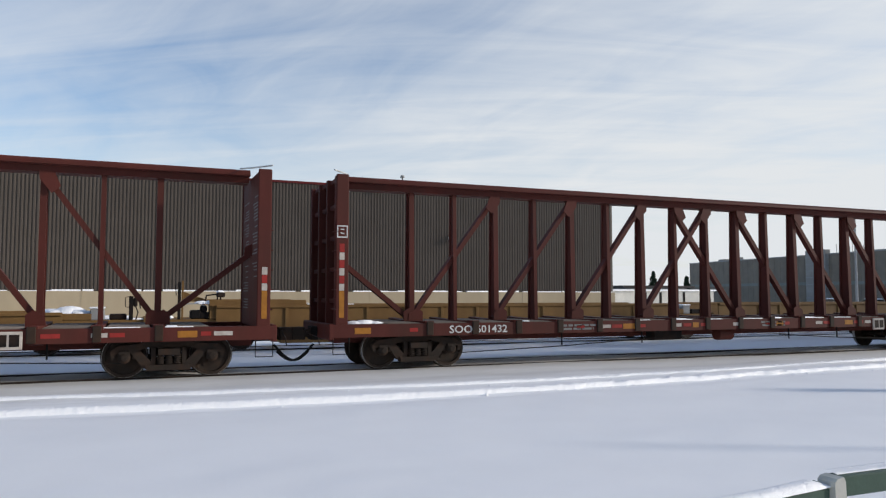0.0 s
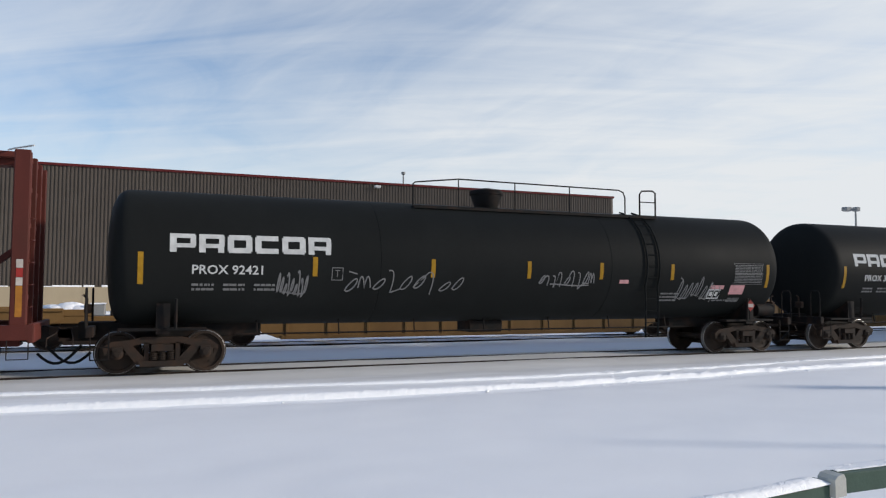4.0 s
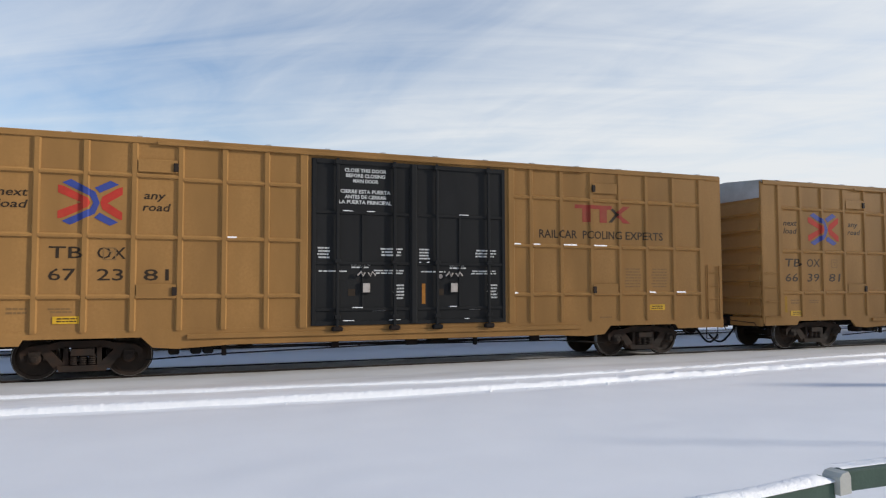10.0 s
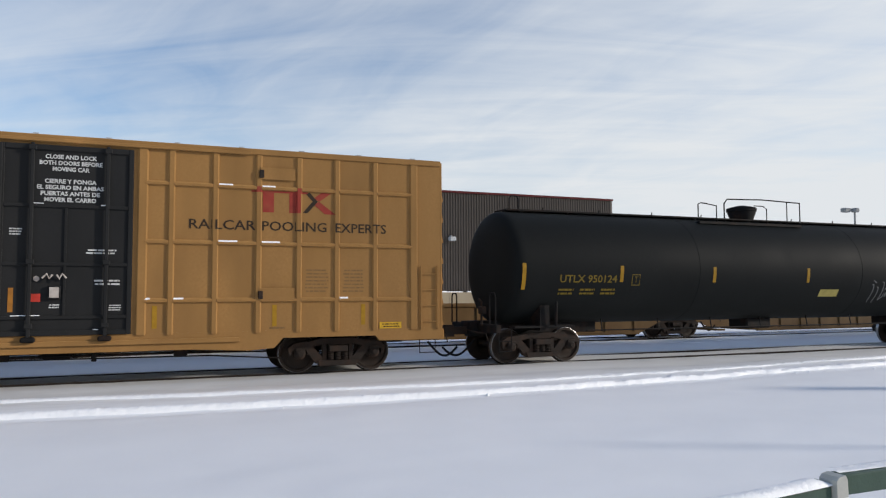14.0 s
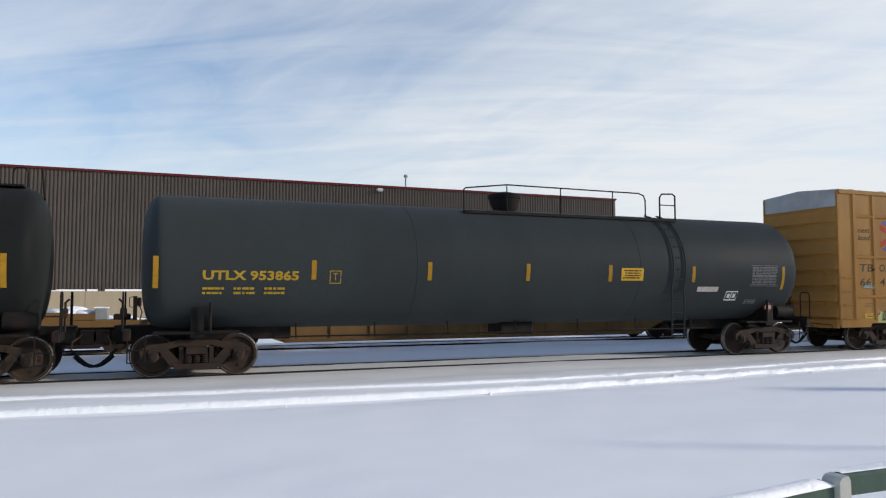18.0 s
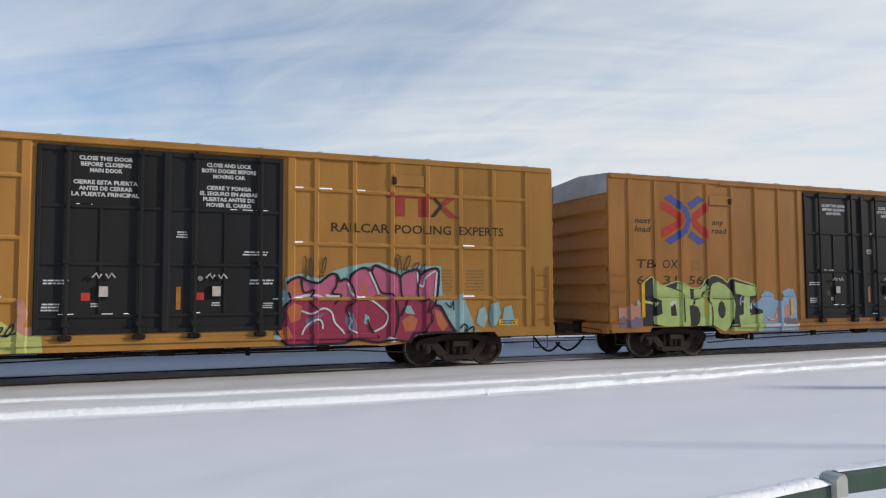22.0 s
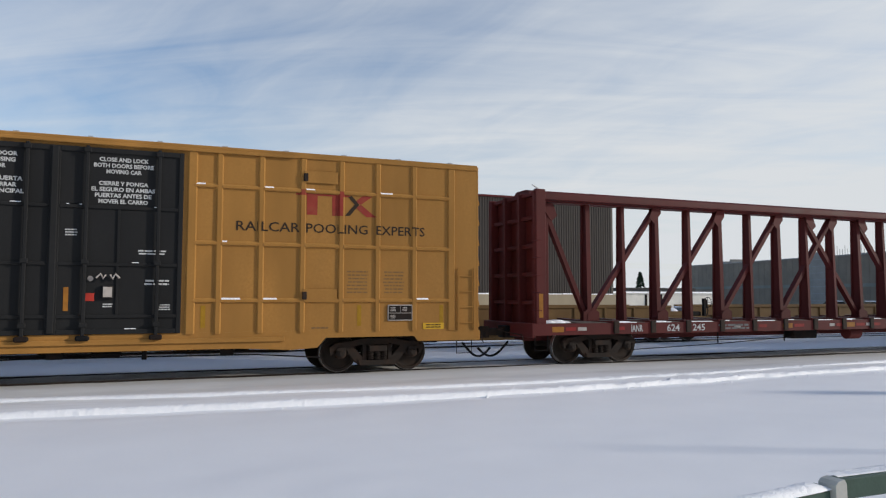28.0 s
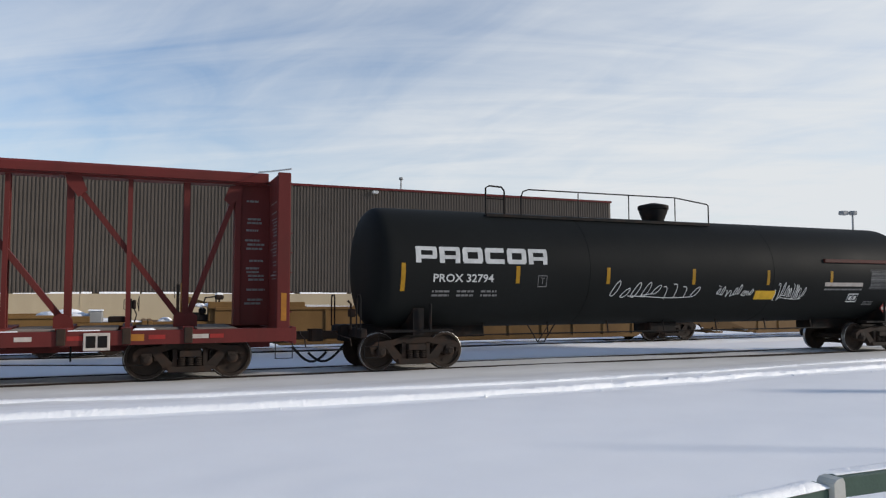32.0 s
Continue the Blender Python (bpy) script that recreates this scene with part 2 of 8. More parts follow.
def snow_material(name, lumps, strength, low, high, grit=None):
    m = bpy.data.materials.new(name)
    m.use_nodes = True
    n, l = m.node_tree.nodes, m.node_tree.links
    bsdf = n["Principled BSDF"]
    bsdf.inputs["Roughness"].default_value = 0.85
    bsdf.inputs["Specular IOR Level"].default_value = 0.25
    coord = n.new("ShaderNodeTexCoord")
    heights = []
    for s, d in ((lumps, 5), (lumps * 12, 4)):
        t = n.new("ShaderNodeTexNoise")
        t.inputs["Scale"].default_value, t.inputs["Detail"].default_value = s, d
        l.new(coord.outputs["Object"], t.inputs["Vector"])
        heights.append(t.outputs["Fac"])
    mix = n.new("ShaderNodeMixRGB")
    mix.inputs["Color1"].default_value = (*low, 1)
    mix.inputs["Color2"].default_value = (*high, 1)
    l.new(heights[0], mix.inputs["Fac"])
    colour = mix.outputs[0]
    if grit:
        # cinders and grease trodden into the snow along a track: (middle y, half width, colour)
        sep = n.new("ShaderNodeSeparateXYZ")
        l.new(coord.outputs["Object"], sep.inputs[0])

        def calc(op, a, b):
            q = n.new("ShaderNodeMath")
            q.operation, q.use_clamp = op, False
            for k, v in ((0, a), (1, b)):
                if isinstance(v, (int, float)):
                    q.inputs[k].default_value = v
                else:
                    l.new(v, q.inputs[k])
            return q.outputs[0]
        wide = n.new("ShaderNodeMapping")
        wide.inputs["Scale"].default_value = (0.35, 1.6, 1)
        l.new(coord.outputs["Object"], wide.inputs[0])
        t = n.new("ShaderNodeTexNoise")
        t.inputs["Scale"].default_value, t.inputs["Detail"].default_value = 1.3, 7
        l.new(wide.outputs[0], t.inputs["Vector"])
        away = calc("ABSOLUTE", calc("SUBTRACT", sep.outputs["Y"], grit[0]), 0)
        edge = n.new("ShaderNodeMapRange")
        edge.inputs["From Min"].default_value, edge.inputs["From Max"].default_value = grit[1], grit[1] * 0.35
        l.new(calc("ADD", away, calc("MULTIPLY", calc("SUBTRACT", t.outputs["Fac"], 0.5), 2.2)), edge.inputs["Value"])
        soil = n.new("ShaderNodeMixRGB")
        soil.inputs["Color2"].default_value = (*grit[2], 1)
        l.new(colour, soil.inputs["Color1"])
        l.new(calc("MULTIPLY", edge.outputs[0], 0.85), soil.inputs["Fac"])
        colour = soil.outputs[0]
    l.new(colour, bsdf.inputs["Base Color"])
    add = n.new("ShaderNodeMath")
    add.operation = "MULTIPLY_ADD"
    l.new(heights[1], add.inputs[0])
    add.inputs[1].default_value = 0.25
    l.new(heights[0], add.inputs[2])
    b = n.new("ShaderNodeBump")
    b.inputs["Strength"].default_value, b.inputs["Distance"].default_value = strength, 0.06
    l.new(add.outputs[0], b.inputs["Height"])
    l.new(b.outputs[0], bsdf.inputs["Normal"])
    return m


M_SNOW = snow_material("wind_packed_snow", 0.9, 0.10, (0.85, 0.85, 0.85), (0.92, 0.92, 0.915), (TRACK_Y - 0.6, 3.1, (0.55, 0.54, 0.52)))
M_SNOW_LUMP = snow_material("loose_snow", 6.0, 0.6, (0.92, 0.925, 0.93), (0.97, 0.97, 0.97))

M_SNOW_BANK = snow_material("fresh_turned_snow", 9.0, 0.5, (0.86, 0.865, 0.87), (0.93, 0.93, 0.93))

# ---------------------------------------------------------------- mesh helpers


class Shape:
    """Collects faces of one mesh."""

    def __init__(self):
        self.v, self.f, self.mi = [], [], []
        self.slot = 0

    def add(self, verts, faces):
        k = len(self.v)
        self.v += [tuple(p) for p in verts]
        self.f += [tuple(i + k for i in f) for f in faces]
        self.mi += [self.slot] * len(faces)
        return self

    def box(self, x0, x1, y0, y1, z0, z1, c=0.0):
        """A block; c chamfers its edges."""
        x0, x1, y0, y1, z0, z1 = min(x0, x1), max(x0, x1), min(y0, y1), max(y0, y1), min(z0, z1), max(z0, z1)
        if not c:
            return self.add([(x, y, z) for x in (x0, x1) for y in (y0, y1) for z in (z0, z1)],
                            [(0, 1, 3, 2), (4, 6, 7, 5), (0, 4, 5, 1), (2, 3, 7, 6), (0, 2, 6, 4), (1, 5, 7, 3)])
        vs, idx = [], {}
        for i, x in enumerate((x0, x1)):
            for j, y in enumerate((y0, y1)):
                for k, z in enumerate((z0, z1)):
                    sx, sy, sz = (1 - 2 * i) * c, (1 - 2 * j) * c, (1 - 2 * k) * c
                    for a, p in enumerate(((x, y + sy, z + sz), (x + sx, y, z + sz), (x + sx, y + sy, z))):
                        idx[i, j, k, a] = len(vs)
                        vs.append(p)
        g = lambda *q: idx[q]
        fs = []
        for i in (0, 1):
            q = [g(i, 0, 0, 0), g(i, 0, 1, 0), g(i, 1, 1, 0), g(i, 1, 0, 0)]
            fs.append(q if i == 0 else q[::-1])
            q = [g(0, i, 0, 1), g(1, i, 0, 1), g(1, i, 1, 1), g(0, i, 1, 1)]
            fs.append(q if i == 0 else q[::-1])
            q = [g(0, 0, i, 2), g(0, 1, i, 2), g(1, 1, i, 2), g(1, 0, i, 2)]
            fs.append(q if i == 0 else q[::-1])
        for j in (0, 1):
            for k in (0, 1):
                q = [g(0, j, k, 1), g(1, j, k, 1), g(1, j, k, 2), g(0, j, k, 2)]
                fs.append(q if (j + k) % 2 else q[::-1])
        for i in (0, 1):
            for k in (0, 1):
                q = [g(i, 0, k, 0), g(i, 1, k, 0), g(i, 1, k, 2), g(i, 0, k, 2)]
                fs.append(q if (i + k) % 2 == 0 else q[::-1])
        for i in (0, 1):
            for j in (0, 1):
                q = [g(i, j, 0, 0), g(i, j, 1, 0), g(i, j, 1, 1), g(i, j, 0, 1)]
                fs.append(q if (i + j) % 2 else q[::-1])
        for i in (0, 1):
            for j in (0, 1):
                for k in (0, 1):
                    q = [g(i, j, k, 0), g(i, j, k, 1), g(i, j, k, 2)]
                    fs.append(q if (i + j + k) % 2 == 0 else q[::-1])
        return self.add(vs, fs)

    def tube(self, pts, r, n=8, caps=True):
        """A round bar along points; r may be a list."""
        pts = [Vector(p) for p in pts]
        rs = r if isinstance(r, (list, tuple)) else [r] * len(pts)
        vs, up = [], None
        for i, p in enumerate(pts):
            d = (pts[min(i + 1, len(pts) - 1)] - pts[max(i - 1, 0)]).normalized()
            if up is None:
                up = Vector((0, 0, 1)) if abs(d.z) < 0.9 else Vector((1, 0, 0))
            a = d.cross(up).normalized()
            b = a.cross(d)
            up = b
            for k in range(n):
                t = 2 * math.pi * k / n
                vs.append(p + (a * math.cos(t) + b * math.sin(t)) * rs[i])
        fs = [(i * n + k, i * n + (k + 1) % n, (i + 1) * n + (k + 1) % n, (i + 1) * n + k) for i in range(len(pts) - 1) for k in range(n)]
        if caps:
            fs += [tuple(range(n))[::-1], tuple(range((len(pts) - 1) * n, len(pts) * n))]
        return self.add(vs, fs)

    def prism(self, poly, a, b, plane="xz"):
        """A polygon given in a plane, with thickness from a to b across it."""
        k = len(poly)
        if plane == "xz":
            vs = [(p, a, q) for p, q in poly] + [(p, b, q) for p, q in poly]
        elif plane == "yz":
            vs = [(a, p, q) for p, q in poly] + [(b, p, q) for p, q in poly]
        else:
            vs = [(p, q, a) for p, q in poly] + [(p, q, b) for p, q in poly]
        fs = [tuple(range(k)), tuple(range(k, 2 * k))[::-1]] + [(i, k + i, k + (i + 1) % k, (i + 1) % k) for i in range(k)]
        return self.add(vs, fs)

    def revolve(self, profile, n=32, axis="x", centre=(0, 0, 0)):
        """A turned shape: profile of (along, radius)."""
        vs = []
        cx, cy, cz = centre
        for s, r in profile:
            for k in range(n):
                t = 2 * math.pi * k / n
                c, d = r * math.cos(t), r * math.sin(t)
                vs.append((cx + s, cy + c, cz + d) if axis == "x" else (cx + c, cy + s, cz + d) if axis == "y" else (cx + c, cy + d, cz + s))
        m = len(profile)
        fs = [(i * n + k, i * n + (k + 1) % n, (i + 1) * n + (k + 1) % n, (i + 1) * n + k) for i in range(m - 1) for k in range(n)]
        fs += [tuple(range(n))[::-1], tuple(range((m - 1) * n, m * n))]
        return self.add(vs, fs)

    def mesh(self, name, mats, smooth=None):
        me = bpy.data.meshes.new(name)
        me.from_pydata(self.v, [], self.f)
        for m in mats if isinstance(mats, (list, tuple)) else [mats]:
            me.materials.append(m)
        if self.mi and max(self.mi):
            me.polygons.foreach_set("material_index", self.mi)
        bm = bmesh.new()
        bm.from_mesh(me)
        bmesh.ops.recalc_face_normals(bm, faces=bm.faces)
        bm.to_mesh(me)
        bm.free()
        if smooth:
            me.shade_smooth()
            me.set_sharp_from_angle(angle=radians(smooth))
        return me


def part(name, shape, material, parent, label="", m=None, smooth=None):
    """One mesh object under a thing or a part. shape: a Shape or a mesh to share."""
    me = shape if isinstance(shape, bpy.types.Mesh) else shape.mesh(name, material, smooth)
    ob = new(name, me)
    if parent:
        ob.parent = parent
    if m is not None:
        ob.matrix_basis = m
    if label:
        ob["label"] = label
    if name in ("stencilling", "spring_nest", "label_print"):
        tagged(ob, label, kind="stuff")
    return ob


def thing(name, label, category, group="", m=None, kind=""):
    ob = new(name)
    ob.empty_display_size = 0.3
    if m is not None:
        ob.matrix_basis = m
    return tagged(ob, label, category, group, kind)


def solid(name, shape, material, label="", category="", group="", kind="", m=None, smooth=None):
    """A thing or a piece of the setting that is one mesh."""
    ob = part(name, shape, material, None, "", m, smooth)
    return tagged(ob, label, category, group, kind)


def text_mesh(text, height, width=None, slant=0.0, weight=0.0, skin=None, at=(0, 0)):
    """Flat lettering in the x-z plane that starts at `at` (x, base z); skin(x, z) gives the y of the surface."""
    cu = bpy.data.curves.new("lettering", "FONT")
    cu.body, cu.size, cu.shear, cu.offset = text, height * 1.37, slant, weight
    cu.resolution_u = 2
    ob = bpy.data.objects.new("lettering", cu)
    scene.collection.objects.link(ob)
    me = bpy.data.meshes.new_from_object(ob.evaluated_get(bpy.context.evaluated_depsgraph_get()))
    bpy.data.objects.remove(ob)
    xs = [v.co.x for v in me.vertices]
    lo, hi = min(xs), max(xs)
    k = width / (hi - lo) if width else 1.0
    for v in me.vertices:
        x, z = at[0] + (v.co.x - lo) * k, at[1] + v.co.y
        v.co = (x, skin(x, z) if skin else 0, z)
    me.materials.clear()
    return me


def lettering(name, text, height, material, parent, at, width=None, slant=0.0, weight=0.0, skin=None, label=""):
    me = text_mesh(text, height, width, slant, weight, skin, at)
    me.materials.append(material)
    return part(name, me, None, parent, label)


def patch(shape, x0, x1, z0, z1, skin, t=0.004, nz=1):
    """A thin plate on a surface, bent with it."""
    for i in range(nz):
        a, b = z0 + (z1 - z0) * i / nz, z0 + (z1 - z0) * (i + 1) / nz
        ya, yb = skin(0, a), skin(0, b)
        shape.add([(x0, ya, a), (x1, ya, a), (x1, yb, b), (x0, yb, b)], [(0, 1, 2, 3)])
    return shape


def strokes(shape, lines, w, skin):
    """Painted strokes of width w in the x-z plane, laid on a surface as mitred ribbons; later parts of a line lie over earlier ones."""
    for pts in lines:
        pts = [p for i, p in enumerate(pts) if i == 0 or math.hypot(p[0] - pts[i - 1][0], p[1] - pts[i - 1][1]) > 1e-4]
        n = len(pts)
        if n < 2:
            continue
        ring = n > 3 and math.hypot(pts[0][0] - pts[-1][0], pts[0][1] - pts[-1][1]) < 1e-4
        vs = []
        for i, (x, z) in enumerate(pts):
            a = pts[i - 1] if i else (pts[-2] if ring else pts[0])
            b = pts[i + 1] if i < n - 1 else (pts[1] if ring else pts[-1])
            ux, uz = x - a[0], z - a[1]
            vx, vz = b[0] - x, b[1] - z
            lu, lv = math.hypot(ux, uz), math.hypot(vx, vz)
            if lu < 1e-9:
                ux, uz, lu = vx, vz, lv
            if lv < 1e-9:
                vx, vz, lv = ux, uz, lu
            nx, nz = -(uz / lu + vz / lv), ux / lu + vx / lv
            k = math.hypot(nx, nz)
            if k < 0.2:
                nx, nz, k = -uz / lu, ux / lu, 1.0
            # longer at corners, within limits
            m = min(2.0 / k, 1.8) / k * w / 2
            lift = 0.002 * i / n
            vs.append((x + nx * m, skin(x, z) - lift, z + nz * m))
            vs.append((x - nx * m, skin(x, z) - lift, z - nz * m))
        shape.add(vs, [(2 * i, 2 * i + 1, 2 * i + 3, 2 * i + 2) for i in range(n - 1)])
    return shape


def bars(shape, x0, x1, z0, z1, rows, skin, rnd, gap=0.45, words=True):
    """Rows of small writing, as plain bars."""
    step = (z1 - z0) / rows
    for r in range(rows):
        za = z1 - step * (r + 1) + step * gap / 2
        zb = za + step * (1 - gap)
        x = x0 + (rnd.random() * 0.1 * (x1 - x0) if words else 0)
        end = x1 - (rnd.random() * 0.12 * (x1 - x0) if words else 0)
        while x < end - 0.01:
            w = min((0.10 + 0.22 * rnd.random()) * (x1 - x0) if words else end - x, end - x)
            patch(shape, x, x + w, za, zb, skin)
            x += w + 0.035 * (x1 - x0)
    return shape

# ---------------------------------------------------------------- ground and tracks


RUTS = (((-60, 15.6), (-2, 13.76), (2.4, 13.45), (6.9, 13.33), (13.3, 13.8), (18.3, 14.15), (26, 15.0), (60, 18.0)),
        ((-60, 19.0), (-2.3, 15.72), (2.7, 15.08), (7.0, 14.68), (14.2, 14.94), (20.6, 15.75), (27, 16.4), (60, 20.0)))


def rut_y(line, x):
    """The y of a rut at x, eased between its corner places."""
    for (a, p), (b, q) in zip(line, line[1:]):
        if x <= b:
            return p + (q - p) * (x - a) / (b - a)
    return line[-1][1]


def windrow(line, seed, wide, high):
    """Bank of loose snow thrown up beside a wheel rut: even and full at first, broken into clods further along."""
    s = Shape()
    n, k = 900, 11
    x0, x1 = -9.0, 31.0
    for i in range(n + 1):
        x = x0 + (x1 - x0) * i / n
        loose = min(max((x - 5.0) / 6.0, 0), 1)
        y = sum(rut_y(line, x + e) for e in (-1.6, -0.8, 0, 0.8, 1.6)) / 5 + (0.02 + 0.05 * loose) * noise.noise((x * 0.9, seed, 0))
        w = wide * (1.0 + 0.12 * noise.noise((x * 0.7, seed, 4)) + 0.45 * loose * noise.noise((x * 2.1, seed, 6)))
        h = high * (1.0 + 0.10 * noise.noise((x * 0.8, seed, 2)) + (0.08 + 0.16 * loose) * noise.noise((x * 5.0, seed, 9)))
        for j in range(k):
            u = j / (k - 1) * 2 - 1
            z = h * max(0, 1 - abs(u) ** 3.6)
            z *= 1 - loose * 0.45 * min(max(noise.noise((x * 3.1 + u, seed, 14 + u)) * 2.2 - 0.1, 0), 1)
            z += ((0.010 + 0.008 * loose) * noise.noise((x * 11, u * 2.5 + seed, 3)) + (0.009 + 0.006 * loose) * noise.noise((x * 26, u * 4 + seed, 8))) * (1 - u * u)
            s.v.append((x, y + u * w, -0.125 + max(z, -0.02) - (0.05 if abs(u) == 1 else 0)))
    for i in range(n):
        for j in range(k - 1):
            s.f.append((i * k + j, (i + 1) * k + j, (i + 1) * k + j + 1, i * k + j + 1))
            s.mi.append(0)
    return solid("snow_bank", s, M_SNOW_BANK, "low bank of loose white snow beside a wheel rut", "snow bank", "banks along the ruts", smooth=75)


def snow_clods():
    """Loose crumbs of snow thrown out beside the ruts."""
    rnd = random.Random(17)
    s = Shape()
    for line in RUTS:
        for _ in range(330):
            x = rnd.uniform(2, 27) if rnd.random() < 0.2 else rnd.uniform(7, 24)
            y = rut_y(line, x) + rnd.gauss(0, 0.26)
            r = rnd.uniform(0.010, 0.026) if rnd.random() < 0.94 else rnd.uniform(0.026, 0.04)
            snow_lump(s, x, y, -0.14, r * 1.3, r * rnd.uniform(0.7, 1.1), rnd, 6)
    return solid("snow_crumbs", s, M_SNOW_BANK, "loose crumbs of snow along the ruts", "snow", kind="stuff", smooth=60)


def snow_ground():
    """One sheet of snow to the horizon, finer near the camera and the tracks, with two ploughed ruts and low drifts."""
    def axis(fine, coarse):
        return sorted(set([round(v, 3) for v in fine] + [round(v, 3) for v in coarse]))
    xs = axis(np.arange(-14, 44, 0.35), [-3000, -1200, -500, -250, -120, -70, -45, -32, -24, -18, 48, 54, 62, 72, 85, 105, 140, 200, 320, 600, 1300, 3000])
    ys = axis(np.arange(1, 6, 0.45), np.concatenate([np.arange(6.0, 9.0, 0.09), np.arange(9.2, 12, 0.25), np.arange(12, 29, 0.14), [-3000, -1000, -300, -100, -40, -15, -6, -2, 29.6, 30.5, 32, 34, 37, 41, 46, 52, 60, 75, 100, 150, 260, 500, 1100, 3000]]))
    verts = []
    for y in ys:
        for x in xs:
            z = -0.12
            if -40 < x < 60 and -6 < y < 40:
                z += 0.025 * noise.noise((x * 0.25, y * 0.5, 0)) + 0.012 * noise.noise((x * 1.1, y * 1.6, 3))
                z += 0.05 * noise.noise((x * 0.12, y * 0.3, 7)) * min(max(x - 6, 0) / 6, 1)
                for line in RUTS:
                    d = y - rut_y(line, x)
                    z -= 0.035 * math.exp(-((d + 0.34) / 0.2) ** 2) + 0.02 * math.exp(-((d - 0.34) / 0.2) ** 2)
                for c in (TRACK_Y, FAR_Y):
                    e = abs(y - c)
                    if e < 2.0:
                        z += 0.085 * min(1, (2.0 - e) / 0.6)
                        if e < 0.70:
                            z += 0.012
            verts.append((x, y, z))
    w = len(xs)
    faces = [(j * w + i, j * w + i + 1, (j + 1) * w + i + 1, (j + 1) * w + i) for j in range(len(ys) - 1) for i in range(w - 1)]
    s = Shape()
    s.add(verts, faces)
    return solid("ground", s, M_SNOW, "wind-packed snow with two ploughed ruts beside the tracks", "ground", kind="structure", smooth=60)


def track(y, name, label):
    t = thing(name, label, "railway track", kind="structure")
    prof = [(-0.07, -0.17), (0.07, -0.17), (0.07, -0.155), (0.012, -0.135), (0.012, -0.045), (0.036, -0.032), (0.036, -0.008), (0.028, -0.002), (-0.028, -0.002), (-0.036, -0.008), (-0.036, -0.032), (-0.012, -0.045), (-0.012, -0.135), (-0.07, -0.155)]
    for g in (-0.7535, 0.7535):
        s = Shape()
        s.prism([(p + y + g, q) for p, q in prof], -140, 320, "yz")
        rail = part("rail", s, M_RAIL, t)
        s = Shape()
        s.box(-140, 320, y + g - 0.027, y + g + 0.027, -0.0015, 0.002)
        part("running_surface", s, M_RAILHEAD, rail, "polished rail head")
    return t


# ---------------------------------------------------------------- buildings and distance
WALL_Y = 50.0


def warehouse():
    w = thing("warehouse", "long warehouse with dark ribbed metal cladding over a cream base wall", "building")
    x0, x1, top, base = -48.1, 35.3, 9.30, 1.98
    s = Shape()
    pitch, deep = 0.214, 0.06
    pts = []
    x = x0
    while x < x1 - 0.2:
        for dx, dy in ((0, 0), (0.085, 0), (0.10, -deep), (0.199, -deep)):
            pts.append((x + dx, WALL_Y + dy))
        x += pitch
    pts.append((x1, WALL_Y))
    k = len(pts)
    s.add([(p, q, base) for p, q in pts] + [(p, q, top) for p, q in pts], [(i, i + 1, k + i + 1, k + i) for i in range(k - 1)])
    tagged(part("wall", s, M_CLAD, w, "dark brown ribbed metal cladding"), kind="stuff")
    s = Shape()
    s.box(x0, x1, WALL_Y + 0.05, WALL_Y + 40, base - 0.3, top - 0.05)
    part("shell", s, M_CLAD_DARK, w)
    s = Shape()
    s.box(x0 - 0.05, x1 + 0.03, WALL_Y - 0.16, WALL_Y + 0.1, top - 0.02, top + 0.13, 0.01)
    part("roof_trim", s, M_REDTRIM, w, "dark red metal roof edge")
    s = Shape()
    s.box(x0, x1, WALL_Y + 0.1, WALL_Y + 40, top, top + 0.05)
    part("roof", s, M_CLAD_DARK, w)
    s = Shape()
    s.box(x0, x1 - 0.02, WALL_Y - 0.35, WALL_Y + 0.04, -0.5, base - 0.02, 0.02)
    base_wall = part("base_wall", s, M_CREAM, w, "cream painted masonry base wall")
    for i in range(14):
        s = Shape()
        bx = x0 + 3 + i * 6.0
        s.box(bx, bx + 0.05, WALL_Y - 0.37, WALL_Y - 0.34, -0.4, base - 0.12)
        part("joint_strip", s, M_CREAM, base_wall)
    rnd = random.Random(8)
    s = Shape()
    x = x0
    while x < x1:
        l = rnd.uniform(0.3, 2.2)
        h = rnd.uniform(0.02, 0.1)
        s.box(x, min(x + l, x1 - 0.05), WALL_Y - 0.34, WALL_Y - 0.09, base - 0.02, base + h, 0.01)
        x += l + rnd.choice((0, 0, 0.1, 0.4))
    tagged(part("snow_on_ledge", s, M_SNOW_LUMP, w, "snow lying on the ledge"), kind="stuff")
    return w


